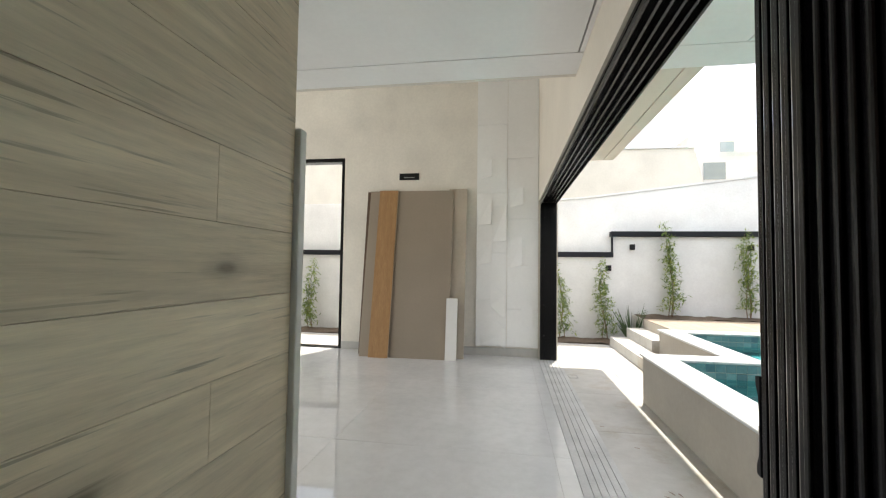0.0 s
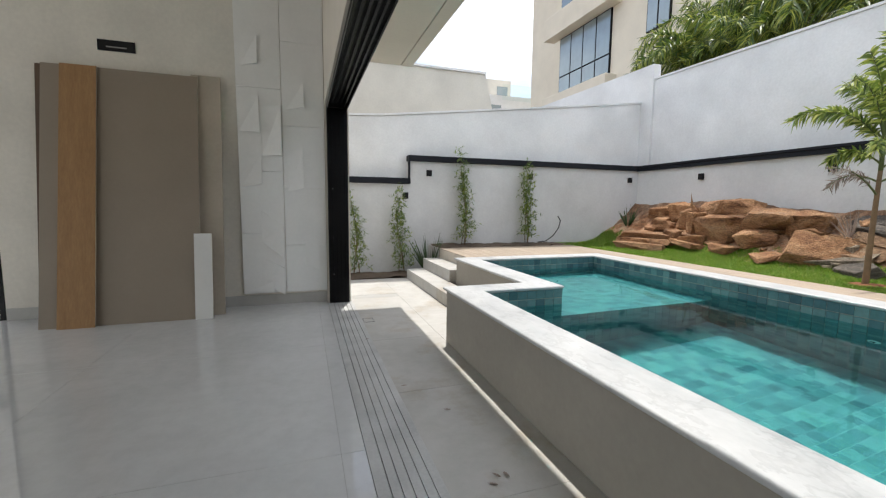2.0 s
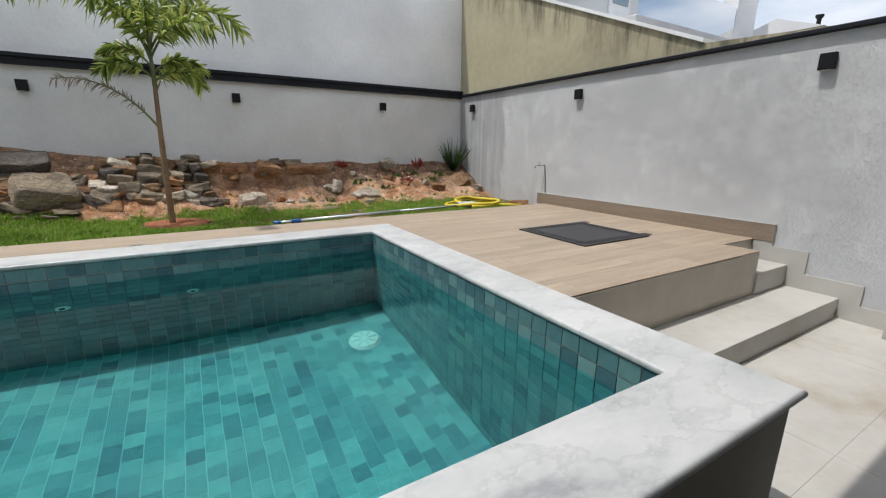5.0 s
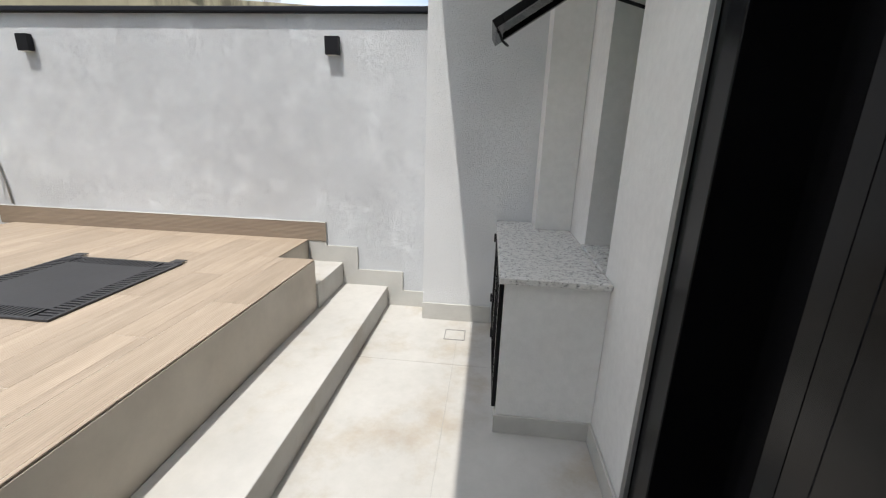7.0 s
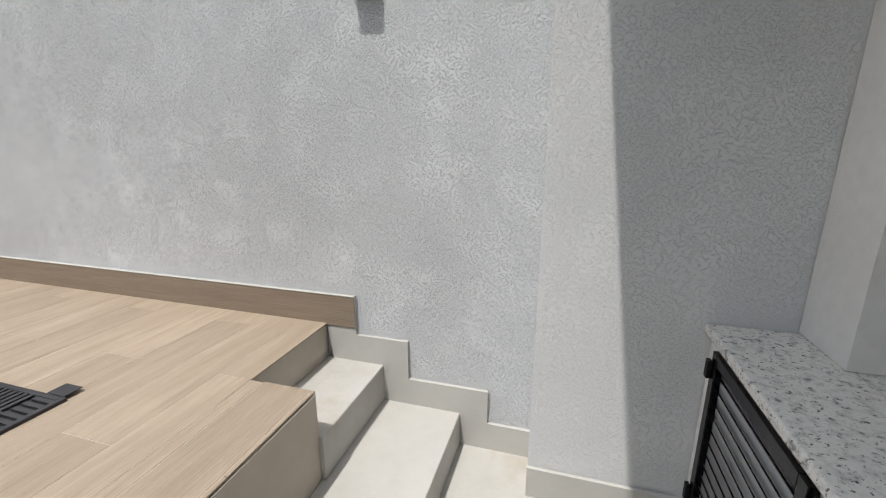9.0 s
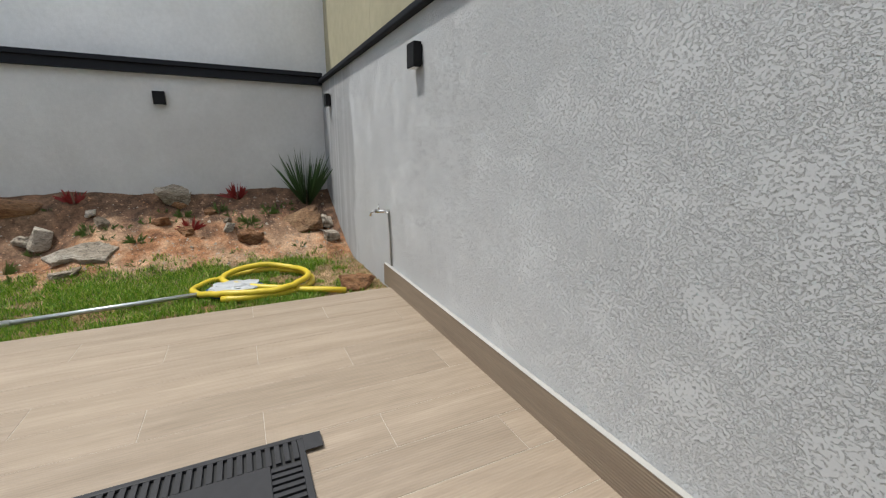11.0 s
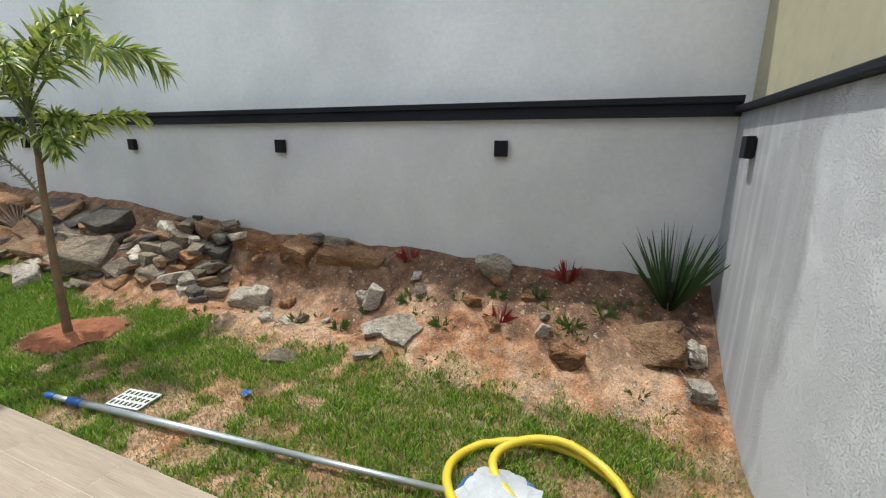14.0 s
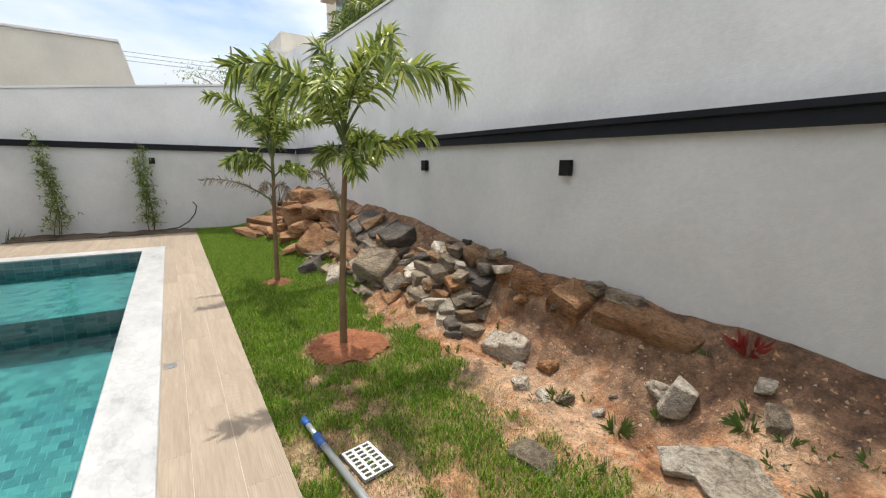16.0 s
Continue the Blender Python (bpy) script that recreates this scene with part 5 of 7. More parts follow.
def blades(name, count, want, height, width, material, label, rng, area=(GX0, GX1, GY0, GY1)):
    """Thousands of narrow bent blades of turf as one object."""
    x0, x1, y0, y1 = area
    V, F = [], []
    tries = 0
    while len(F) < count * 2 and tries < count * 7:
        tries += 1
        x, y = rng.uniform(x0, x1), rng.uniform(y0, y1)
        p = want(x, y)
        if rng.random() > p:
            continue
        z = garden_z(x, y) - 0.004
        a, h, w = rng.uniform(0, math.tau), height * rng.uniform(0.5, 1.25) * (0.6 + 0.4 * p), width * rng.uniform(0.7, 1.3)
        dx, dy = math.cos(a), math.sin(a)
        lx, ly = rng.gauss(0, 0.45) * h, rng.gauss(0, 0.45) * h
        i = len(V)
        V += [(x - dx * w, y - dy * w, z), (x + dx * w, y + dy * w, z), (x + lx * 0.4 + dx * w * 0.7, y + ly * 0.4 + dy * w * 0.7, z + h * 0.6),
              (x + lx * 0.4 - dx * w * 0.7, y + ly * 0.4 - dy * w * 0.7, z + h * 0.6), (x + lx, y + ly, z + h)]
        F += [(i, i + 1, i + 2, i + 3), (i + 3, i + 2, i + 4)]
    me = bpy.data.meshes.new(name)
    me.from_pydata(V, [], F)
    me.materials.append(material)
    return tagged(new(name, me), label, "grass", kind="stuff")


rng = random.Random(5)
blades("grass", 190000, lambda x, y: grass_amount(x, y) * (0.55 + 0.45 * smooth01(0.5 + 1.6 * noise.noise((x * 7, y * 7, 3.3)))), 0.052, 0.003, M["grass"], "bright green turf with thin bare patches", rng, (GX0, 7.35, GY0, GY1))
blades("dry_grass", 34000, lambda x, y: 0.5 * smooth01((7.15 - x) / 0.4) * (1 - 0.7 * grass_amount(x, y)) * smooth01((4.5 - y) / 2), 0.028, 0.0024, M["straw"], "dry straw-coloured turf between the green", rng, (GX0, 7.3, GY0, 5.0))


# ---- rocks ----
def rock_bm(size, seed, cuts=22, rough=1.0):
    """An angular boulder: the hull of random points in a block, broken by a fine displacement."""
    r = random.Random(seed)
    bm = bmesh.new()
    if cuts < 15:
        for k in range(8):
            s = [1 if k >> a & 1 else -1 for a in range(3)]
            bm.verts.new([s[a] * size[a] / 2 * r.uniform(0.55, 1.0) for a in range(3)])
    for _ in range(cuts if cuts >= 15 else 5):
        p = Vector((r.uniform(-1, 1), r.uniform(-1, 1), r.uniform(-1, 1)))
        k = max(abs(p.x), abs(p.y), abs(p.z))
        p = p / k * r.uniform(0.86, 1.0)
        bm.verts.new((p.x * size[0] / 2, p.y * size[1] / 2, p.z * size[2] / 2))
    res = bmesh.ops.convex_hull(bm, input=list(bm.verts))
    bmesh.ops.delete(bm, geom=[v for v in bm.verts if not v.link_faces], context="VERTS")
    bmesh.ops.bevel(bm, geom=list(bm.edges), offset=min(size) * 0.045, segments=1, affect="EDGES")
    bmesh.ops.triangulate(bm, faces=list(bm.faces))
    bmesh.ops.subdivide_edges(bm, edges=[e for e in bm.edges if e.calc_length() > max(size) * 0.14], cuts=2, use_grid_fill=True)
    for v in bm.verts:
        n = noise.noise(v.co * (3.0 / max(size)) * 2 + Vector((seed, 0, 0)))
        m = noise.noise(v.co * 11 + Vector((0, seed, 0)))
        v.co += v.co.normalized() * (n * min(size) * 0.15 + m * min(size) * 0.07) * rough
    return bm


def rock(x, y, z, size, mat, seed, rot=(0, 0, 0), label="rough orange sandstone boulder in the bank", group="garden rocks", name="rock", sink=0.3, cuts=22, rough=1.0):
    zz = (garden_z(x, y) if z is None else z) + size[2] * (0.5 - sink)
    ob = part(name, rock_bm(size, seed, cuts, rough), M[mat])
    ob.matrix_basis = pose(x, y, zz, *rot)
    return tagged(ob, label, "rock", group)


OR, GR, PA = "rock_orange", "rock_grey", "rock_pale"
L_OR = "rough orange sandstone boulder half buried in the bank"
L_GR = "dark grey broken stone lying on the bank"
L_PA = "pale flat stone lying on the bare soil"
# orange outcrop at the north end
R = random.Random(21)
for x, y, s, c, tilt in ((7.25, 7.62, (0.5, 0.72, 0.62), 12, 0), (7.22, 8.10, (0.4, 0.27, 0.60), 12, 0), (7.42, 8.35, (0.45, 0.5, 0.5), 12, 4), (7.05, 8.42, (0.3, 0.36, 0.3), 13, 8), (7.0, 7.95, (0.36, 0.5, 0.22), 12, 2),
                         (7.62, 7.75, (0.6, 1.2, 0.5), 22, 0), (7.55, 6.95, (0.7, 0.9, 0.42), 22, -8), (7.2, 7.0, (0.5, 0.6, 0.3), 20, -14), (7.65, 8.7, (0.5, 0.7, 0.42), 20, 0), (7.3, 8.85, (0.4, 0.45, 0.28), 13, 6),
                         (7.62, 6.45, (0.5, 0.6, 0.4), 13, -8), (7.7, 9.3, (0.5, 0.6, 0.3), 22, 0), (6.95, 7.35, (0.35, 0.5, 0.16), 12, -5)):
    rock(x, y, None, s, OR, R.randrange(999), (R.uniform(-5, 5), tilt, R.uniform(-14, 14)), L_OR, sink=0.3, cuts=c, rough=0.75)
for x, y, s in ((6.75, 9.05, (0.6, 1.0, 0.17)), (6.62, 8.75, (0.5, 1.1, 0.15)), (6.95, 8.95, (0.6, 1.1, 0.16)), (6.86, 8.5, (0.4, 0.5, 0.12))):
    rock(x, y, None, s, OR, R.randrange(999), (R.uniform(-3, 3), R.uniform(-3, 3), R.uniform(-25, 25)), "flat orange stone slab on the grass edge", sink=-0.15 if x > 6.7 else 0.05, cuts=11, rough=0.4)
for k in range(16):
    s = R.uniform(0.22, 0.5)
    rock(R.uniform(6.85, 7.6), R.uniform(6.4, 9.2), None, (s, s * R.uniform(0.9, 1.7), s * R.uniform(0.16, 0.3)), OR, R.randrange(999), (R.uniform(-8, 8), R.uniform(-14, 6), R.uniform(-40, 40)), "flat broken orange slab in the outcrop", sink=-0.1 + 0.4 * R.random(), cuts=14, rough=0.6)
for k in range(60):
    s = R.uniform(0.10, 0.26)
    rock(R.uniform(6.95, 7.75), R.uniform(3.4, 6.0), None, (s, s * R.uniform(0.7, 1.5), s * R.uniform(0.2, 0.4)), GR if R.random() < 0.6 else OR, R.randrange(999), (R.uniform(-30, 30), R.uniform(-30, 30), R.uniform(0, 180)), L_GR, sink=0.2, cuts=12, rough=0.4)
rock(7.12, 6.05, None, (0.62, 1.0, 0.30), OR, 77, (14, -40, 6), "large tilted orange stone slab", sink=0.2, cuts=11, rough=0.45)
rock(7.35, 6.4, None, (0.6, 0.5, 0.3), OR, 78, (0, 10, 30), L_OR)
# layered dark schist dipping to the lawn
for k in range(30):
    y = R.uniform(4.15, 5.95)
    x = R.uniform(7.05, 7.82)
    s = R.uniform(0.22, 0.5)
    rock(x, y, None, (s * 0.8, s * R.uniform(1.2, 2.2), s * R.uniform(0.16, 0.3)), ("rock_dark", "rock_dark", GR, "rock_brown")[R.randrange(4)], R.randrange(999), (R.uniform(-8, 14), R.uniform(-36, -12), R.uniform(-28, 16)), "dark layered schist slab in the bank", sink=0.2, cuts=13, rough=0.5)
rock(7.24, 4.06, None, (0.44, 0.60, 0.42), GR, 12, (14, -34, 20), "large pale grey split boulder", sink=0.28, cuts=12, rough=0.4)
rock(7.62, 4.35, None, (0.4, 0.7, 0.22), "rock_dark", 16, (6, -22, -8), "dark layered schist slab in the bank", sink=0.1, cuts=13, rough=0.5)
rock(6.86, 5.5, None, (0.36, 0.62, 0.17), "rock_dark", 14, (6, -24, -38), "long dark stone slab at the grass edge", sink=0.25, cuts=13, rough=0.5)
rock(7.0, 4.78, None, (0.30, 0.66, 0.13), PA, 15, (10, -24, -30), "long pale slab at the grass edge", sink=0.25, cuts=11, rough=0.4)
for k in range(70):
    y = R.uniform(-1.6, 9.4)
    x = R.uniform(6.95, 7.85)
    s = R.uniform(0.05, 0.17)
    rock(x, y, None, (s, s * R.uniform(0.6, 1.3), s * R.uniform(0.35, 0.7)), (OR, GR, PA)[R.randrange(3)] if y < 5 else OR, R.randrange(999), (R.uniform(-25, 25), R.uniform(-25, 25), R.uniform(0, 180)), "small rough stone scattered on the bank", sink=0.3)
# stones stacked in loose courses
for course in range(5):
    y = 2.36 + 0.05 * course
    while y < 3.52 - 0.06 * course:
        w = R.uniform(0.13, 0.34)
        h = R.uniform(0.09, 0.16)
        x = 7.27 + 0.118 * course + R.uniform(-0.05, 0.05)
        z = garden_z(7.24, y) - 0.02 + 0.10 * course + R.uniform(-0.02, 0.02)
        rock(x, y + w / 2, z, (R.uniform(0.16, 0.26), w * 1.05, h), (OR, "rock_brown", GR, "rock_dark", GR, PA)[R.randrange(6)], R.randrange(999),
             (R.uniform(-16, 16), R.uniform(-22, 8), R.uniform(-25, 25)), "broken brown-grey stone in a loose pile", sink=0.1, cuts=12, rough=0.4)
        y += w * R.uniform(0.8, 0.98)
for k in range(34):
    y, x = R.uniform(2.3, 3.7), R.uniform(7.15, 7.85)
    s = R.uniform(0.08, 0.2)
    z = garden_z(x, y) + (0.10 if x > 7.5 else 0.0)
    rock(x, y, z, (s, s * R.uniform(0.8, 1.5), s * R.uniform(0.4, 0.6)), ("rock_brown", GR, "rock_dark", PA)[R.randrange(4)], R.randrange(999),
         (R.uniform(-22, 22), R.uniform(-30, 10), R.uniform(-50, 50)), "broken brown-grey stone in a loose pile", sink=0.3, cuts=12, rough=0.35)
# orange ledge against the wall with dark stones on top
rock(7.82, 1.15, 0.80, (0.28, 0.80, 0.28), OR, 31, (0, -4, 2), "long orange stone ledge against the wall", sink=0.0, cuts=11, rough=0.5)
rock(7.80, 1.72, 0.74, (0.32, 0.42, 0.36), OR, 33, (14, -10, -10), L_OR, sink=0.0, cuts=12, rough=0.6)
rock(7.84, 2.2, 0.70, (0.3, 0.7, 0.40), OR, 36, (0, -12, 4), L_OR, sink=0.0)
rock(7.88, 1.34, 1.065, (0.15, 0.30, 0.08), GR, 34, (0, 0, 4), "flat dark stone on top of the ledge", sink=0.15, cuts=12, rough=0.4)
rock(7.88, 1.60, 1.075, (0.13, 0.17, 0.10), GR, 35, (0, 0, -10), "brown stone on top of the ledge", sink=0.15, cuts=12, rough=0.4)
rock(7.35, 2.05, None, (0.22, 0.3, 0.2), PA, 37, (0, -20, 10), L_PA, sink=0.25, cuts=12, rough=0.4)
rock(7.55, 0.755, None, (0.12, 0.17, 0.25), PA, 41, (20, 12, 30), "small upright pale stone", sink=0.25, cuts=11, rough=0.4)
rock(7.40, 1.92, None, (0.22, 0.30, 0.2), PA, 42, (0, -10, 20), L_PA, sink=0.3, cuts=12, rough=0.5)
rock(7.12, 1.55, None, (0.12, 0.13, 0.08), PA, 43, (0, 0, 60), L_PA)
flag = prism_bm([(-0.03, 0.24), (0.07, 0.12), (0.17, 0.03), (0.19, -0.10), (0.12, -0.16), (0.06, -0.26), (-0.15, -0.19), (-0.12, -0.04), (-0.07, 0.04), (-0.13, 0.15)], 0, 0.035, 0.006)
bmesh.ops.triangulate(flag, faces=list(flag.faces))
bmesh.ops.subdivide_edges(flag, edges=[e for e in flag.edges if e.calc_length() > 0.06], cuts=3, use_grid_fill=True)
for v in flag.verts:
    v.co.z += 0.016 * noise.noise(v.co * 9) + 0.008 * noise.noise(v.co * 26)
flag = part("rock", flag, M[PA])
flag.matrix_basis = pose(7.22, 0.42, garden_z(7.22, 0.42) + 0.005, 0, -20, 0)
tagged(flag, "large flat pale flagstone on the bare soil", "rock", "garden rocks")
rock(6.92, 0.47, None, (0.07, 0.17, 0.05), PA, 49, (0, -6, 40), "small pointed pale stone in the turf", sink=0.2, cuts=11, rough=0.4)
rock(7.24, -0.88, None, (0.2, 0.22, 0.16), OR, 71, (0, -8, 20), "rounded orange stone half buried in the bank", sink=0.5)
rock(7.38, -0.70, None, (0.05, 0.09, 0.12), PA, 72, (25, 5, 10), "pale stone splinter in the soil", sink=0.3, cuts=11, rough=0.3)
rock(6.76, 1.05, None, (0.20, 0.30, 0.06), GR, 45, (0, -3, 10), "flat grey stone in the thin turf", sink=0.3)
rock(7.42, -1.39, None, (0.34, 0.42, 0.26), "rock_brown", 46, (4, -32, 12), "large brown boulder near the corner", sink=0.36, cuts=18, rough=0.9)
rock(7.16, -1.63, None, (0.17, 0.16, 0.12), PA, 47, (0, 0, 10), "pale rough stone against the rough-cast wall", sink=0.3)
rock(7.42, -1.62, None, (0.18, 0.16, 0.14), PA, 58, (0, 0, 20), "pale rough stone against the rough-cast wall", sink=0.3)
rock(5.95, -1.60, None, (0.26, 0.28, 0.12), OR, 51, (0, 0, 0), "orange stone at the terrace corner", sink=0.3)
rock(7.85, -0.22, None, (0.14, 0.30, 0.24), PA, 52, (0, -25, 4), "grey stone by the wall", sink=0.3)
# loose stones and clods
for nm, mt, cnt_, lb in (("gravel", "rock_pale", 5200, "loose pale stones on bare soil"), ("clods", "soil", 5200, "loose orange clods of earth on bare soil")):
    V, F = [], []
    for k in range(cnt_):
        y = R.uniform(GY0 + 0.05, 7.5)
        x = R.uniform(6.6, 7.9) if R.random() < 0.75 else R.uniform(5.75, 7.9)
        if (grass_amount(x, y) > 0.5 and R.random() < 0.8) or (mt == "rock_pale" and x > 7.35 and R.random() < 0.7):
            continue
        s = R.uniform(0.004, 0.014) * (2.2 if R.random() < 0.06 else 1)
        z, i = garden_z(x, y), len(V)
        for dx, dy, dz in ((-1, -1, -0.4), (1, -0.8, -0.4), (0.9, 1, -0.4), (-0.8, 0.9, -0.4), (R.uniform(-0.6, 0.6), R.uniform(-0.6, 0.6), 0.55)):
            V.append((x + dx * s * R.uniform(0.6, 1.1), y + dy * s * R.uniform(0.6, 1.1), z + dz * s))
        F += [(i, i + 1, i + 4), (i + 1, i + 2, i + 4), (i + 2, i + 3, i + 4), (i + 3, i, i + 4)]
    me = bpy.data.meshes.new(nm)
    me.from_pydata(V, [], F)
    me.materials.append(M[mt])
    tagged(new(nm, me), lb, "gravel", kind="stuff")
# red planting mounds
for x, y, r in ((6.41, 2.85, 0.40), (6.32, 5.13, 0.22)):
    bm = bmesh.new()
    bmesh.ops.create_grid(bm, x_segments=26, y_segments=26, size=r)
    for v in list(bm.verts):
        d = v.co.length / r
        if d > 0.86 + 0.22 * noise.noise((v.co.x * 7 + x, v.co.y * 7, 1.0)):
            bm.verts.remove(v)
            continue
        h = 0.035 * (1 - d * d) + 0.045 * noise.noise((v.co.x * 9, v.co.y * 9, x)) * (1.2 - d)
        v.co = Vector((x + v.co.x, y + v.co.y, 0)) + Vector((0, 0, garden_z(x + v.co.x, y + v.co.y) + max(h, -0.01) + 0.004))
    ob = part("soil_mound", bm, M["red_soil"])
    tagged(ob, "mound of red soil round the palm foot", "soil", kind="stuff")


# ---- plants ----
def ribbon(V, F, p, d, up, length, width, droop=0.3, seg=3):
    """A narrow pointed leaf from p along d, folded a little and bending down."""
    d, side = d.normalized(), d.cross(up)
    side = side.normalized() if side.length > 1e-4 else d.orthogonal().normalized()
    i0 = len(V)
    for k in range(seg + 1):
        t = k / seg
        c = p + d * (length * t) + Vector((0, 0, -droop * length * t * t))
        w = width * (0.55 + 0.9 * t) if t < 0.35 else width * (1 - (t - 0.35) / 0.65) ** 0.7 + 0.0006
        V += [tuple(c - side * w / 2), tuple(c + side * w / 2)]
        if k:
            a = i0 + 2 * k
            F.append((a - 2, a - 1, a + 1, a))


def mesh_thing(name, V, F, material, parent):
    me = bpy.data.meshes.new(name)
    me.from_pydata(V, [], F)
    me.materials.append(material)
    ob = new(name, me)
    ob.parent = parent
    return ob


def frond(parent, base, yaw, pitch, length, arch, leaflet, material, rng, n=74, hang=0.42, wide=0.027):
    """One palm frond: an arching midrib with leaflets on both sides."""
    h = Vector((math.cos(yaw), math.sin(yaw), 0))
    pts = []
    a, p = pitch, Vector(base)
    steps = 14
    for k in range(steps + 1):
        pts.append(p.copy())
        p = p + (h * math.cos(a) + Vector((0, 0, math.sin(a)))) * (length / steps)
        a -= arch / steps * (0.4 + 1.2 * k / steps)
    rib = part("frond", tube_bm(pts, 0.008, 5, radii=[0.011 * (1 - 0.8 * k / steps) + 0.0015 for k in range(steps + 1)]), M["palm_stem"], parent)
    V, F = [], []
    for k in range(n):
        t = 0.22 + 0.78 * k / (n - 1)
        i = min(steps - 1, int(t * steps))
        c = pts[i].lerp(pts[i + 1], t * steps - i)
        d = (pts[i + 1] - pts[i]).normalized()
        side = d.cross(Vector((0, 0, 1)))
        side = side.normalized() if side.length > 0.05 else Vector((-h.y, h.x, 0))
        up = side.cross(d).normalized()
        ln = leaflet * (0.7 + 0.5 * math.sin(math.pi * min(1, t * 0.92)) ** 0.6) * rng.uniform(0.8, 1.1)
        for s in (-1, 1):
            roll = rng.choice((-1.1, -0.4, 0.3, 0.9, 1.3)) + rng.uniform(-0.25, 0.25)
            out = side * (s * math.cos(roll)) + up * math.sin(roll)
            dd = out + d * rng.uniform(0.55, 1.0)
            ribbon(V, F, c, dd, up * math.cos(roll) - side * (s * math.sin(roll)) + d * rng.uniform(-0.5, 0.5), ln, wide * rng.uniform(0.8, 1.25), hang * rng.uniform(0.2, 2.0))
    mesh_thing("blade", V, F, material, rib)
    return rib


def palm(name, x, y, z, height, lean, fronds, label, seed, r0=0.028):
    r = random.Random(seed)
    ob = empty(name, (x, y, z), label, "palm tree", "young palms")
    pts, radii = [], []
    for k in range(13):
        t = k / 12
        pts.append((lean[0] * t * t, lean[1] * t * t, -0.08 + (height + 0.08) * t))
        radii.append(r0 * (1.15 - 0.45 * t) * (1 + 0.05 * (k % 2)))
    part("trunk", tube_bm(pts, r0, 12, radii=radii), M["palm_trunk"], ob)
    top = Vector(pts[-1])
    shaft = [(top.x, top.y, top.z - 0.02), (top.x, top.y, top.z + 0.16), (top.x, top.y, top.z + 0.34)]
    part("crownshaft", tube_bm(shaft, 0.04, 10, radii=[r0 * 0.78, r0 * 0.72, r0 * 0.35]), M["palm_stem"], ob, "green crown shaft")
    for dz, yaw, pitch, length, arch, leaf, dry in fronds:
        frond(ob, top + Vector((0, 0, dz)), radians(yaw), radians(pitch), length, radians(arch), leaf * 0.68, M["palm_dry"] if dry else M["palm_leaf"], r, 46 if dry else 74, 0.42, 0.013 if dry else 0.027)
    return ob


palm("palm_tree", 6.385, 2.90, 0.50, 1.42, (0.05, -0.02), [
    (0.30, 88, 64, 1.25, 125, 0.20, 0), (0.30, -86, 64, 1.12, 135, 0.22, 0), (0.34, -70, 80, 0.85, 95, 0.23, 0), (0.28, 185, 62, 0.95, 105, 0.21, 0),
    (0.28, -18, 66, 1.2, 125, 0.24, 0), (0.10, -75, 48, 0.55, 120, 0.15, 0), (0.05, 100, 45, 0.5, 125, 0.15, 0), (0.34, 100, 82, 0.8, 70, 0.2, 0),
    (-0.45, 95, 58, 0.95, 85, 0.11, 1), (-0.08, -24, 50, 0.80, 60, 0.16, 0), (0.02, -100, 40, 0.5, 125, 0.15, 0), (0.2, 140, 70, 0.8, 105, 0.2, 0), (0.24, -120, 60, 0.8, 110, 0.2, 0),
    (0.15, 60, 55, 0.55, 120, 0.17, 0)],
    "young palm with arching green fronds and one dry frond", 3)
palm("palm_tree", 6.32, 5.15, 0.50, 1.30, (0.03, 0.0), [
    (0.30, 95, 58, 1.10, 105, 0.17, 0), (0.28, -88, 48, 1.15, 75, 0.17, 0), (0.34, 60, 89, 1.18, 12, 0.18, 0), (0.34, -100, 84, 0.85, 70, 0.18, 0),
    (0.30, 180, 72, 0.95, 85, 0.18, 0), (0.25, 10, 68, 0.9, 90, 0.18, 0), (0.05, 140, 45, 0.55, 120, 0.14, 0), (0.0, -50, 45, 0.55, 120, 0.14, 0),
    (-0.15, 100, 35, 0.5, 120, 0.12, 1), (-0.15, -80, 35, 0.5, 125, 0.12, 1), (0.1, 200, 45, 0.65, 115, 0.15, 0), (-0.3, 175, 40, 0.85, 60, 0.1, 1),
    (0.2, 120, 70, 0.8, 90, 0.18, 0), (0.2, -60, 70, 0.8, 90, 0.18, 0),
    (0.34, 150, 85, 0.95, 25, 0.22, 0), (0.34, -30, 84, 0.9, 35, 0.22, 0), (0.30, 80, 78, 0.9, 60, 0.22, 0)],
    "slender young palm with upright and spreading fronds beside the rocks", 8)


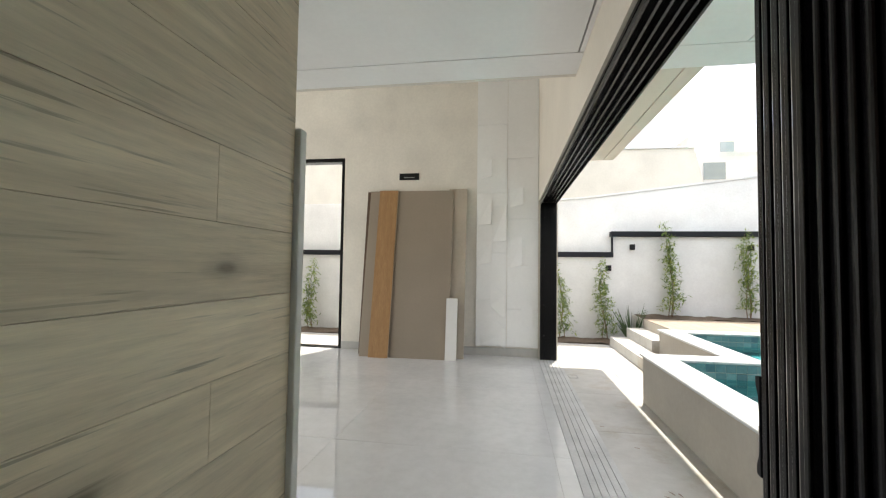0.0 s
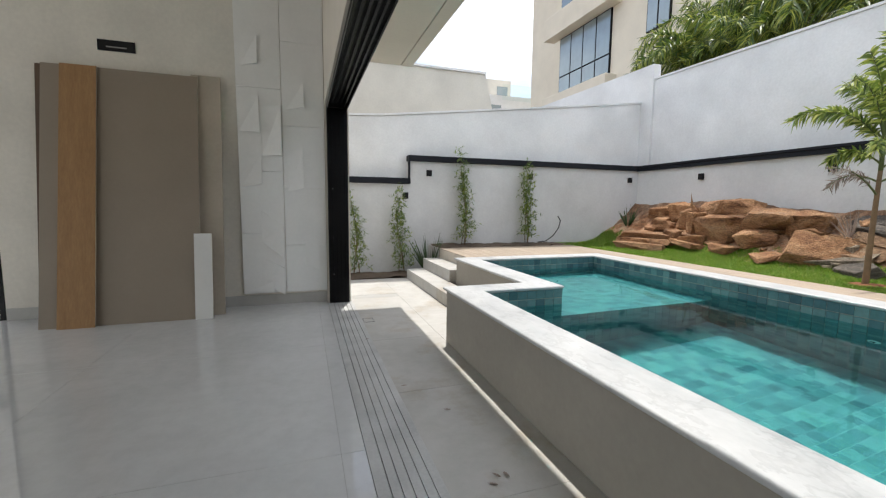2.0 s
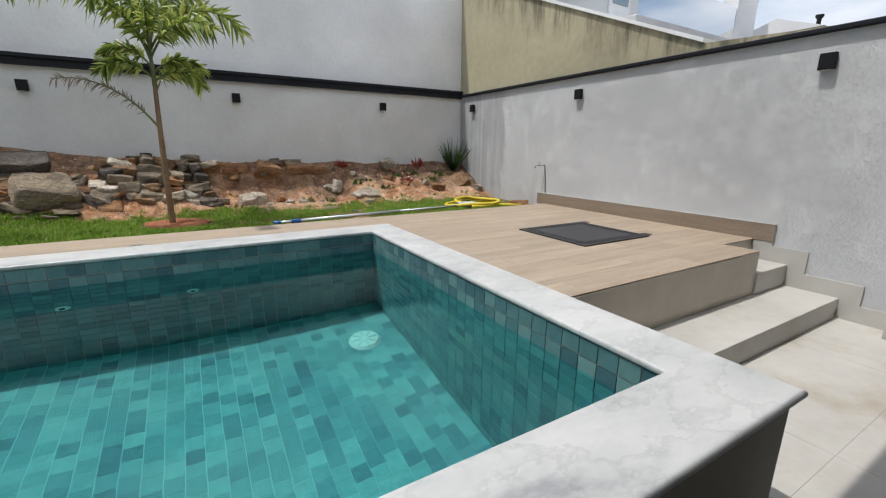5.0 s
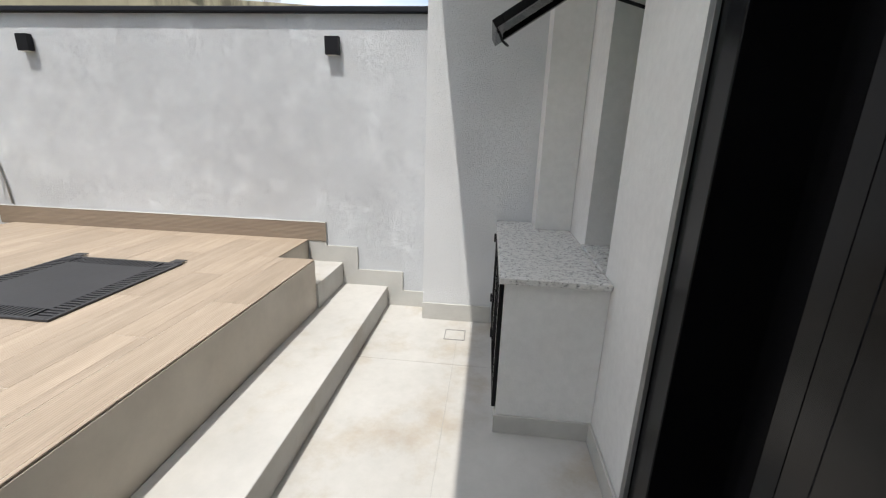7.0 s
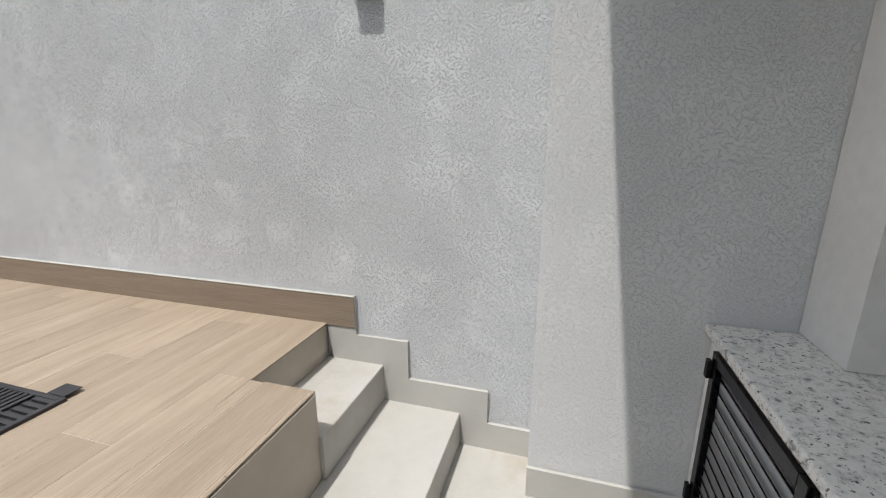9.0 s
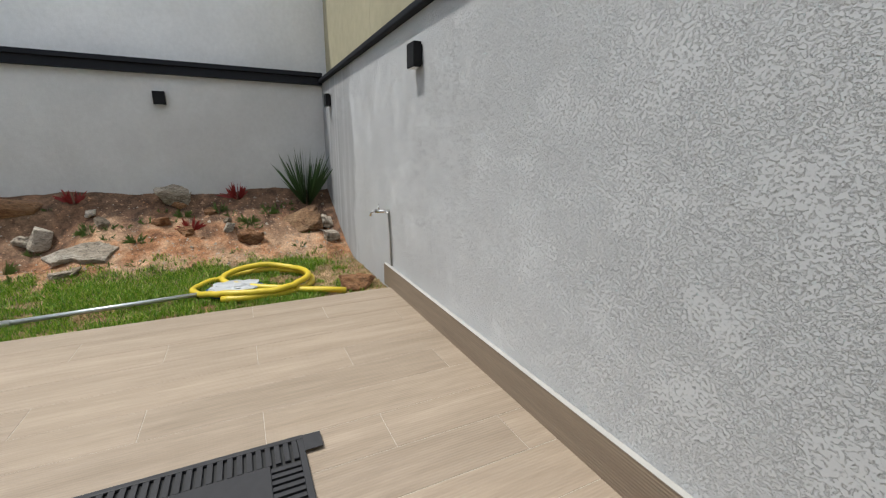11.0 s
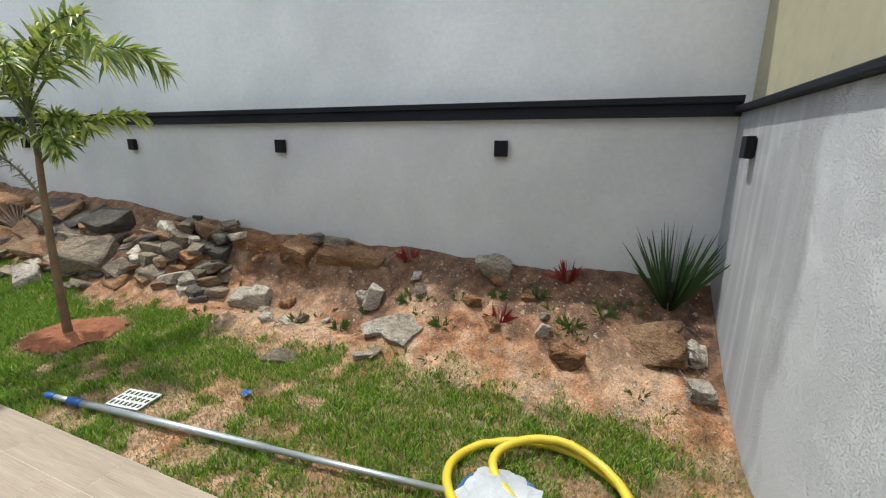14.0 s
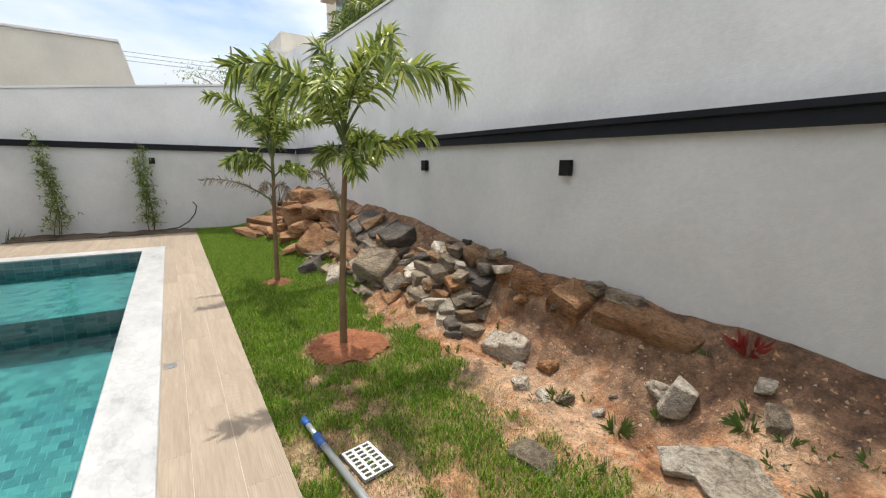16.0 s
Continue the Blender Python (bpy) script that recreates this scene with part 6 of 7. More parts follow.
def creeper(x, y, z, height, seed):
    """A thin climbing shrub tied up the wall: wavy stems with many small leaves and side twigs."""
    r = random.Random(seed)
    ob = empty("climbing_plant", (x, y, z), "young climbing shrub with small leaves against the garden wall", "plant", "climbing plants")
    V, F = [], []
    for s in range(3):
        h = height * (1 - 0.16 * s) * r.uniform(0.92, 1.0)
        ph, lx = r.uniform(0, 6), r.uniform(-0.10, 0.10)
        pts = [Vector((lx * t + 0.06 * math.sin(ph + 5 * t), 0.03 * math.sin(ph + 4 * t), h * t)) for t in [k / 10 for k in range(11)]]
        part("stem", tube_bm(pts, 0.006, 5, radii=[0.009 * (1 - 0.75 * k / 10) for k in range(11)]), M["palm_trunk"], ob)
        for k in range(int((92 + 12 * (seed % 4)) * h / 1.7)):
            t = r.uniform(0.06, 1.0) ** 0.9
            i = min(9, int(t * 10))
            p = pts[i].lerp(pts[i + 1], t * 10 - i)
            spread = 0.17 * (1.15 - 0.75 * t)
            q = p + Vector((r.gauss(0, spread * 0.6), r.uniform(-0.14, 0.05), r.uniform(-0.03, 0.08)))
            if r.random() < 0.3:
                d = (q - p)
                ribbon(V, F, p, d, Vector((0, 0, 1)), d.length, 0.004, 0.0, 1)
            for _ in range(4):
                d = Vector((r.uniform(-1, 1), r.uniform(-1, 0.4), r.uniform(-0.5, 0.9)))
                ribbon(V, F, q + d * 0.01, d, Vector((r.uniform(-0.4, 0.4), -0.3, 1)), r.uniform(0.05, 0.095), r.uniform(0.018, 0.03), 0.2, 2)
    mesh_thing("leaves", V, F, M["creeper_leaf"], ob)
    return ob


for k, (x, z, h) in enumerate(((1.22, 0.0, 1.66), (2.10, 0.0, 1.78), (3.41, DECK, 2.0), (4.88, DECK, 1.88), (-6.63, 0.0, 1.6), (-5.68, 0.0, 1.62), (-4.54, 0.0, 1.62))):
    creeper(x, 10.22, z, h, 40 + k)


def sword_plant(x, y, z, n, length, width, mat, label, seed, name="sword_plant", spread=0.5, droop=0.12):
    r = random.Random(seed)
    ob = empty(name, (x, y, z), label, "plant")
    for k in range(n):
        V, F = [], []
        a = r.uniform(0, math.tau)
        tilt = spread * r.random() ** 0.7
        d = Vector((math.cos(a) * math.sin(tilt), math.sin(a) * math.sin(tilt), math.cos(tilt)))
        ribbon(V, F, Vector((math.cos(a) * 0.03, math.sin(a) * 0.03, -0.02)), d, Vector((math.cos(a + 1.57), math.sin(a + 1.57), 0.2)), length * r.uniform(0.6, 1.05), width * r.uniform(0.8, 1.2), droop * tilt, 5)
        mesh_thing("leaf", V, F, M[mat], ob)
    return ob


sword_plant(7.78, -1.50, garden_z(7.78, -1.50), 110, 0.62, 0.018, "agave_leaf", "dark green clump of upright sword-shaped leaves in the corner", 4, spread=0.62, droop=0.12)
sword_plant(7.30, 9.90, garden_z(7.30, 9.90) - 0.02, 26, 0.52, 0.03, "agave_leaf", "grey-green clump of sword-shaped leaves in the far corner", 5, spread=0.5)
sword_plant(2.60, 10.02, 0.0, 44, 0.86, 0.03, "agave_leaf", "grey-green clump of sword-shaped leaves by the steps", 6, spread=0.6)
for x, y, s, sd in ((7.46, -0.37, 0.16, 1), (7.86, -0.80, 0.20, 2), (7.85, 0.57, 0.15, 3), (7.6, 8.0, 0.16, 4)):
    sword_plant(x, y, garden_z(x, y), 30, s, 0.026, "brom_leaf", "small dark red bromeliad on the soil bank", 60 + sd, "bromeliad", 1.1, 0.2)
RW = random.Random(9)
for k in range(46):
    x, y = RW.uniform(6.85, 7.8), RW.uniform(-1.5, 2.4)
    sword_plant(x, y, garden_z(x, y), 30, RW.uniform(0.04, 0.085), 0.011, "weed_leaf", "low green weed on the bare soil", 90 + k, "weed", 1.1, 0.3)["group"] = "weeds"
for k, (x, y) in enumerate(((7.33, 0.04), (7.63, -1.08), (7.47, -0.88), (7.52, 0.42), (7.30, 0.95), (7.68, -0.30), (7.2, 1.3), (7.72, -0.62))):
    sword_plant(x, y, garden_z(x, y), 80, RW.uniform(0.08, 0.13), 0.014, "weed_leaf", "leafy green weed clump on the bare soil", 150 + k, "weed", 1.35, 0.3)["group"] = "weeds"
# dry spiky shrub behind the palms
sh = empty("dry_shrub", (7.45, 5.9, garden_z(7.45, 5.9) + 0.2), "dry grey spiky shrub above the rocks", "shrub")
for k in range(46):
    V, F = [], []
    a, tl = RW.uniform(0, math.tau), RW.uniform(0.1, 1.25)
    ribbon(V, F, Vector((0, 0, -0.2)), Vector((math.cos(a) * math.sin(tl), math.sin(a) * math.sin(tl), math.cos(tl))), Vector((0, 0.2, 1)), RW.uniform(0.35, 0.6), 0.014, 0.1, 3)
    mesh_thing("leaf", V, F, M["palm_dry"], sh)

# ---- garden clutter ----
hose = empty("garden_hose", (6.12, -0.85, 0.5), "coiled yellow garden hose lying on the turf", "hose")
pts = []
for k in range(96):
    a = radians(150) + k / 95 * math.tau * 1.72
    u = smooth01((k - 40) / 30)
    cx, cy, rx, ry = 6.19 - 0.01 * u, -0.86 - 0.07 * u, 0.335 - 0.01 * u, 0.42 - 0.10 * u
    x, y = cx + rx * math.cos(a), cy + ry * math.sin(a)
    pts.append((x, y, garden_z(x, y) + 0.03 + 0.045 * smooth01((k - 44) / 14) + 0.008 * math.sin(k * 0.3)))
ex, ey = pts[-1][0], pts[-1][1]
dx, dy = pts[-1][0] - pts[-2][0], pts[-1][1] - pts[-2][1]
for k in range(1, 14):
    t = k / 13
    x = (1 - t) ** 2 * ex + 2 * t * (1 - t) * (ex + dx * 9) + t * t * 5.80
    y = (1 - t) ** 2 * ey + 2 * t * (1 - t) * (ey + dy * 9) + t * t * -1.46
    pts.append((x, y, garden_z(x, y) + 0.03 + 0.045 * (1 - t)))
in_thing(hose, "tube", tube_bm(pts, 0.022, 10), M["hose_yellow"])

pole = empty("pool_pole", (6.0, 0.8, 0.53), "telescopic aluminium pool pole with blue grips lying on the grass", "pole")
A, B = Vector((5.81, 1.97, 0.525)), Vector((6.06, -0.52, 0.53))
lerp = lambda t: A.lerp(B, t)
in_thing(pole, "outer_tube", tube_bm([lerp(0.10), lerp(0.62)], 0.019, 12), M["pole_alu"])
in_thing(pole, "inner_tube", tube_bm([lerp(0.62), lerp(1.0)], 0.015, 12), M["pole_alu"])
in_thing(pole, "end_grip", tube_bm([lerp(0.0), lerp(0.018), lerp(0.028)], 0.02, 12), M["blue_plastic"], "blue plastic end grip")
in_thing(pole, "shaft", tube_bm([lerp(0.028), lerp(0.085)], 0.016, 12), M["pole_alu"])
in_thing(pole, "lock", tube_bm([lerp(0.075), lerp(0.10), lerp(0.115)], 0.024, 12), M["blue_plastic"], "blue plastic twist lock")

grate = empty("drain_grate", (6.0, 1.49, 0.49), "white plastic drain grate in a dark frame in the lawn", "drain grate")
grate.rotation_euler, grate.scale = (0, 0, radians(8)), (0.82, 0.82, 0.6)
part("frame", box_bm(-0.11, 0.11, -0.16, 0.16, 0.004, 0.016, 0.002), M["sign_black"], grate)
for k in range(4):
    x = -0.09 + k * 0.06
    part("bar", box_bm(x - 0.009, x + 0.009, -0.145, 0.145, 0.0165, 0.026, 0.001), M["white_plastic"], grate)
for k in range(8):
    y = -0.14 + k * 0.04
    part("cross_bar", box_bm(-0.099, 0.099, y - 0.006, y + 0.006, 0.0168, 0.0255), M["white_plastic"], grate)

bag = bmesh.new()
bmesh.ops.create_icosphere(bag, subdivisions=4, radius=1.0)
for v in bag.verts:
    n = noise.noise(v.co * 2.3) * 0.35 + noise.noise(v.co * 6) * 0.16
    v.co = Vector((v.co.x * 0.145, v.co.y * 0.165, max(-0.2, v.co.z) * 0.03)) * (1 + n)
bagob = empty("pool_net", (6.10, -0.73, 0.515), "crumpled pale grey pool skimmer net with a blue rim", "net")
part("net", bag, M["net_grey"], bagob).location = (0, 0, 0.02)
part("rim", tube_bm([(0.165 * math.cos(a), 0.185 * math.sin(a), 0.005) for a in [k * math.tau / 24 for k in range(24)]], 0.011, 6, closed=True), M["blue_plastic"], bagob, "blue plastic rim")

tap = empty("garden_tap", (5.68, WALL_S, 1.08), "chrome garden tap on a thin pipe against the rough-cast wall", "tap")
in_thing(tap, "pipe", tube_bm([(5.63, WALL_S + 0.012, 0.70), (5.645, WALL_S + 0.012, 0.9), (5.67, WALL_S + 0.014, 1.06), (5.68, WALL_S + 0.02, 1.085)], 0.007, 8), M["grey_alu"])
in_thing(tap, "body", tube_bm([(5.68, WALL_S + 0.002, 1.085), (5.70, WALL_S + 0.05, 1.085), (5.73, WALL_S + 0.09, 1.085)], 0.013, 10), M["chrome"])
in_thing(tap, "spout", tube_bm([(5.73, WALL_S + 0.09, 1.085), (5.745, WALL_S + 0.115, 1.078), (5.75, WALL_S + 0.12, 1.05)], 0.010, 10), M["chrome"])
in_thing(tap, "lever", tube_bm([(5.715, WALL_S + 0.07, 1.098), (5.715, WALL_S + 0.07, 1.118), (5.75, WALL_S + 0.06, 1.125)], 0.006, 8), M["chrome"])
cond = empty("conduit", (5.6, 10.2, DECK), "dark flexible conduit sticking up from the bed", "conduit")
in_thing(cond, "tube", tube_bm([(5.15, 10.2, DECK + 0.03), (5.35, 10.2, DECK + 0.05), (5.55, 10.22, DECK + 0.17), (5.68, 10.22, DECK + 0.34), (5.72, 10.22, DECK + 0.50), (5.67, 10.22, DECK + 0.57)], 0.012, 8), M["dark_hose"])
in_thing(cond, "plug", tube_bm([(5.67, 10.22, DECK + 0.57), (5.655, 10.22, DECK + 0.595)], 0.018, 8), M["grey_alu"])
wrap = bmesh.new()
bmesh.ops.create_grid(wrap, x_segments=5, y_segments=3, size=0.028)
for v in wrap.verts:
    v.co.z = 0.02 * noise.noise(v.co * 40)
wr = part("wrapper", wrap, M["blue_plastic"])
wr.location = (6.29, 0.90, garden_z(6.29, 0.90) + 0.03)
tagged(wr, "small crumpled blue wrapper on the turf", "litter")
# dry leaves on the paving
RL = random.Random(3)
for x, y in ((1.18, 4.75), (1.19, 4.03), (1.22, 4.06), (1.15, 3.98), (0.875, 6.37), (0.95, 5.2), (1.3, 3.1)):
    V, F = [], []
    ribbon(V, F, Vector((0, 0, 0.006)), Vector((RL.uniform(-1, 1), RL.uniform(-1, 1), 0.1)), Vector((0, 0, 1)), 0.05, 0.02, 0.1, 3)
    o = mesh_thing("dry_leaf", V, F, M["palm_dry"], None)
    o.location = (x, y, 0.0)
    tagged(o, "small dry leaf on the pale paving", "leaf", "dry leaves")


# ---- distance ----
def far_window(parent, x, y0, y1, z0, z1, cols, rows):
    """A ribbon window in a wall that faces west: panes in a dark frame, set proud."""
    w = part("window", box_bm(x - 0.02, x + 0.1, y0, y1, z0, z1), M["black_alu"], parent)
    w.location = -parent.location
    for i in range(cols):
        for r0, r1 in rows:
            a, b = y0 + (y1 - y0) * i / cols + 0.04, y0 + (y1 - y0) * (i + 1) / cols - 0.04
            part("pane", box_bm(x - 0.035, x - 0.022, a, b, z0 + (z1 - z0) * r0 + 0.04, z0 + (z1 - z0) * r1 - 0.04), M["window_glass"], w)
    return w


apt = empty("apartment_building", (17, 18, 0), "cream apartment building with dark ribbon windows and slab bands", "building")
in_thing(apt, "wall", box_bm(13.06, 26, 9.0, 21.6, 0, 17), M["apartment_wall"])
for z in (5.9, 9.85, 13.8):
    in_thing(apt, "floor_slab", box_bm(12.4, 13.05, 17.2, 22.1, z, z + 1.05, 0.02), M["apartment_wall"])
    in_thing(apt, "floor_slab", box_bm(12.95, 13.055, 9.0, 17.19, z + 0.75, z + 1.0), M["apartment_wall"])
for z0 in (7.12, 11.05):
    far_window(apt, 13.0, 17.7, 21.45, z0, z0 + 2.72, 4, ((0, 0.30), (0.30, 1.0)))
    far_window(apt, 13.0, 14.6, 15.7, z0 + 0.9, z0 + 2.4, 2, ((0, 1.0),))
in_thing(apt, "rear_wall", box_bm(14.0, 26, 21.61, 26, 0, 17), M["apartment_wall"])

nh = empty("house_far", (14.5, 32, 0), "small white far house with a roof terrace and glass railing", "house")
in_thing(nh, "wall", box_bm(11.4, 17.5, 30, 38, 0, 9.2), M["white_wall"])
in_thing(nh, "upper_wall", box_bm(12.9, 16.2, 33, 38, 9.2, 11.2), M["cream_wall"])
in_thing(nh, "opening", box_bm(12.6, 13.9, 29.95, 29.99, 7.4, 8.5), M["window_glass"])
in_thing(nh, "window", box_bm(15.0, 15.9, 32.95, 32.99, 9.9, 10.7), M["window_glass"])
bm = bmesh.new()
bm.faces.new([bm.verts.new(p) for p in ((13.8, 29.62, 8.8), (17.5, 29.62, 8.8), (17.5, 29.62, 9.9), (13.8, 29.62, 9.9))])
in_thing(nh, "railing", bm, M["glass"])
in_thing(cream, "parapet_cap", prism_bm([(-12, 4.625), (4.62, 4.555), (4.62, 4.60), (-12, 4.67)], 11.95, 15.05, axis="y"), M["white_wall"])

sb = empty("house_south", (10, -9, 0), "grey modern house with a glass balcony beyond the wall", "house")
in_thing(sb, "wall", box_bm(10.6, 16, -14.2, -4.5, 0, 8.5), M["wall_grey"])
in_thing(sb, "balcony", box_bm(9.0, 10.59, -14.0, -7.9, 3.9, 4.81, 0.02), M["wall_grey"])
bm = bmesh.new()
bm.faces.new([bm.verts.new(p) for p in ((9.04, -13.9, 4.812), (9.04, -7.95, 4.812), (9.04, -7.95, 5.75), (9.04, -13.9, 5.75))])
in_thing(sb, "railing", bm, M["glass"])
in_thing(sb, "column", box_bm(9.02, 9.5, -14.1, -12.9, 4.812, 8.4), M["white_wall"], "white corner column")
for y in (-9.6, -11.5, -13.0):
    d = in_thing(sb, "balcony_door", box_bm(10.52, 10.595, y, y + 0.95, 4.81, 6.9, 0.01), M["white_wall"], "white balcony door")
    part("pane", box_bm(10.50, 10.518, y + 0.12, y + 0.83, 5.6, 6.8), M["window_glass"], d)
for y in (-6.9, -8.2):
    in_thing(sb, "window", box_bm(10.55, 10.597, y, y + 0.7, 5.7, 6.6), M["window_glass"])
rh = empty("house_roofed", (8, -16, 0), "white house with a pale hip roof and a dark flue", "house")
in_thing(rh, "wall", box_bm(7.4, 9.6, -18, -14.4, 0, 4.85), M["cream_wall"])
in_thing(rh, "eave", box_bm(7.15, 9.8, -18.3, -14.15, 4.85, 4.98, 0.02), M["white_wall"])
in_thing(rh, "roof", prism_bm([(7.1, 4.985), (9.85, 4.985), (8.4, 5.45)], -18.3, -14.1, axis="y"), M["white_wall"])
in_thing(rh, "flue", tube_bm([(7.45, -14.6, 4.9), (7.45, -14.6, 5.3), (7.45, -14.6, 5.36), (7.45, -14.6, 5.42)], 0.08, 10, radii=[0.06, 0.06, 0.11, 0.11]), M["black_metal"])


def far_palm(x, y, z, height, n, length, seed):
    r = random.Random(seed)
    ob = empty("tall_palm", (x, y, z), "tall feathery palm beyond the white wall", "palm tree", "tall palms")
    part("trunk", tube_bm([(0, 0, 0), (0.1, 0, height * 0.5), (0.05, 0.1, height)], 0.12, 8), M["palm_trunk"], ob)
    for k in range(n):
        frond(ob, (0.05, 0.1, height), r.uniform(0, math.tau), radians(r.uniform(15, 80)), length * r.uniform(0.75, 1.1), radians(r.uniform(70, 130)), length * 0.17, M["far_leaf"], r, 78, 0.5, 0.032)
    return ob


for k, (x, y, h) in enumerate(((10.6, 9.7, 4.9), (10.7, 11.3, 5.2), (11.7, 11.6, 6.2), (10.8, 8.4, 5.2), (11.3, 10.5, 4.4), (11.9, 10.0, 6.6), (10.9, 7.3, 5.0), (11.6, 12.3, 5.4))):
    far_palm(x, y, 0, h, 17, 1.9, 200 + k)


def far_tree(x, y, z, r0, h, seed):
    r = random.Random(seed)
    ob = empty("tree", (x, y, z), "distant leafy tree beyond the neighbour walls", "tree")
    part("trunk", tube_bm([(0, 0, 0), (0.1, 0, h * 0.5), (0, 0.1, h)], 0.15, 8, radii=[0.2, 0.14, 0.05]), M["palm_trunk"], ob)
    V, F = [], []
    for c in range(14):
        o = Vector((r.gauss(0, r0 * 0.5), r.gauss(0, r0 * 0.5), h * 0.75 + r.uniform(-0.3, 0.5) * r0))
        part("limb", tube_bm([(0, 0, h * 0.5), tuple(o * 0.6 + Vector((0, 0, h * 0.28))), tuple(o)], 0.04, 5, radii=[0.07, 0.04, 0.015]), M["palm_trunk"], ob)
        for k in range(170):
            d = Vector((r.gauss(0, 1), r.gauss(0, 1), r.gauss(0, 0.8)))
            ribbon(V, F, o + d * r0 * 0.2, Vector((r.uniform(-1, 1), r.uniform(-1, 1), r.uniform(-1, 0.6))), Vector((0, 0, 1)), 0.16, 0.07, 0.2, 2)
    mesh_thing("crown", V, F, M["creeper_leaf"], ob)


far_tree(9.2, 30, 0, 2.4, 9.0, 1)
far_tree(12.0, 38, 0, 2.6, 10.0, 2)
wires = empty("power_line", (8, 45, 11), "overhead power lines in the distance", "power line")
for k in range(3):
    in_thing(wires, "wire", tube_bm([(-20 + 4 * i, 45, 10.6 + 0.35 * k - 0.5 * math.sin(math.pi * i / 15)) for i in range(16)], 0.02, 4), M["dark_hose"])
in_thing(wires, "pole", tube_bm([(13.5, 45, 0), (13.5, 45, 12)], 0.14, 8), M["grout"])
in_thing(wires, "pole", tube_bm([(-20, 45, 0), (-20, 45, 12)], 0.14, 8), M["grout"])


# ---- tiles, planks and slabs, one by one ----
def tile_mesh(name, w, d, t, material, bevel=0.0015):
    return mesh_of(name, box_bm(0, w, 0, d, -t, 0, bevel), material)


def lay(parent, name, x0, x1, y0, y1, z, w, d, gap, t, material, stagger=0.0, origin=(0, 0), only=None):
    """Lay tiles of w by d with open joints over a rectangle; edge tiles are cut to fit."""
    cache = {}
    i0, i1 = math.floor((x0 - origin[0]) / w) - 1, math.ceil((x1 - origin[0]) / w) + 1
    for i in range(i0, i1):
        off = origin[1] + (i % 3) * stagger
        j0, j1 = math.floor((y0 - off) / d) - 1, math.ceil((y1 - off) / d) + 1
        for j in range(j0, j1):
            a, b = max(x0, origin[0] + i * w + gap / 2), min(x1, origin[0] + (i + 1) * w - gap / 2)
            c, e = max(y0, off + j * d + gap / 2), min(y1, off + (j + 1) * d - gap / 2)
            if b - a < 0.012 or e - c < 0.012 or (only and not only((a + b) / 2, (c + e) / 2)):
                continue
            key = (round(b - a, 3), round(e - c, 3))
            if key not in cache:
                cache[key] = tile_mesh(name, key[0], key[1], t, material)
            ob = new(name, cache[key])
            ob.parent = parent
            ob.location = Vector((a, c, z)) - parent.location


floor = empty("floor", (-2, 3, 0), "large polished pale grey porcelain floor tiles", "floor", kind="structure")
lay(floor, "floor_tile", -8.6, 0.58, -3.2, HOUSE_N - 0.002, 0.0, 1.87, 1.83, 0.002, 0.011, M["floor_tile"], 0, (0.45, 4.47))
paving = empty("pavement", (1.2, 3, 0), "pale beige porcelain paving between house and pool", "pavement", kind="structure")
lay(paving, "paving_tile", 0.902, OX0 + 0.028, -1.553, 8.2, 0.0, 1.2, 1.2, 0.002, 0.011, M["pave_tile"], 0, (OX0 + 0.029, 0.3))
lay(paving, "paving_tile", OX0 + 0.03, 2.24, -1.77, OY0 + 0.02, 0.0, 1.2, 1.2, 0.002, 0.011, M["pave_tile"], 0, (OX0 + 0.029, 0.3))
lay(paving, "paving_tile", OX0 + 0.031, 2.075, ONY - 0.02, 9.72, 0.0, 1.2, 1.2, 0.002, 0.011, M["pave_tile"], 0, (OX0 + 0.029, 0.3))
lay(paving, "paving_tile", -8.6, OX0 + 0.028, 8.42, 9.72, 0.0, 1.2, 1.2, 0.002, 0.011, M["pave_tile"], 0, (OX0 + 0.029, 0.3))

# oak-look planks on the partition
for k in range(25):
    z0 = 0.02 + k * 0.12
    if z0 > 2.98:
        break
    z1, y = min(2.995, z0 + 0.1194), -2.6 + (0.0, 0.55, 0.9)[k % 3] - 1.2
    while y < 1.77:
        a, b = max(-2.6, y + 0.0003), min(1.7725, y + 1.1997)
        if b - a > 0.02:
            o = part("plank", box_bm(-0.3735, -0.364, a, b, z0, z1, 0.0007), M["wood_wall"], wood_wall)
        y += 1.2

# terrace planks, laid along y
for x0, x1, y0, y1 in ((DECK_W, NOTCH_X - 0.001, NOTCH_Y, OY0 + 0.004), (NOTCH_X, DECK_E, WALL_S + 0.003, OY0 + 0.004), (OX1 - 0.003, DECK_E, OY0 + 0.006, 9.742), (2.72, OX1 - 0.005, OY1 - 0.003, 9.742)):
    lay(deck, "deck_plank", x0, x1, y0, y1, DECK, 0.2, 1.2, 0.0016, 0.0075, M["deck"], 0.4, (5.65, -0.43))


# pool tiles: the floor's nearest rows one by one, all others joined
T = 0.1015
tile_cache = {}
for j in range(10):
    for i in range(-1, math.ceil((PX1 - PX0) / T) + 1):
        x0 = PX0 + i * T + (j % 2) * T / 2
        a, b = max(PX0, x0 + 0.0008), min(PX1, x0 + T - 0.0008)
        if b - a < 0.012:
            continue
        key = round(b - a, 3)
        if key not in tile_cache:
            tile_cache[key] = tile_mesh("pool_tile", key, T - 0.0016, 0.009, M["pool_tile"])
        o = new("pool_tile", tile_cache[key])
        o.parent = pool
        o.location = Vector((a, PY0 + j * T + 0.0008, POOL_FLOOR)) - pool.location
V, F = [], []


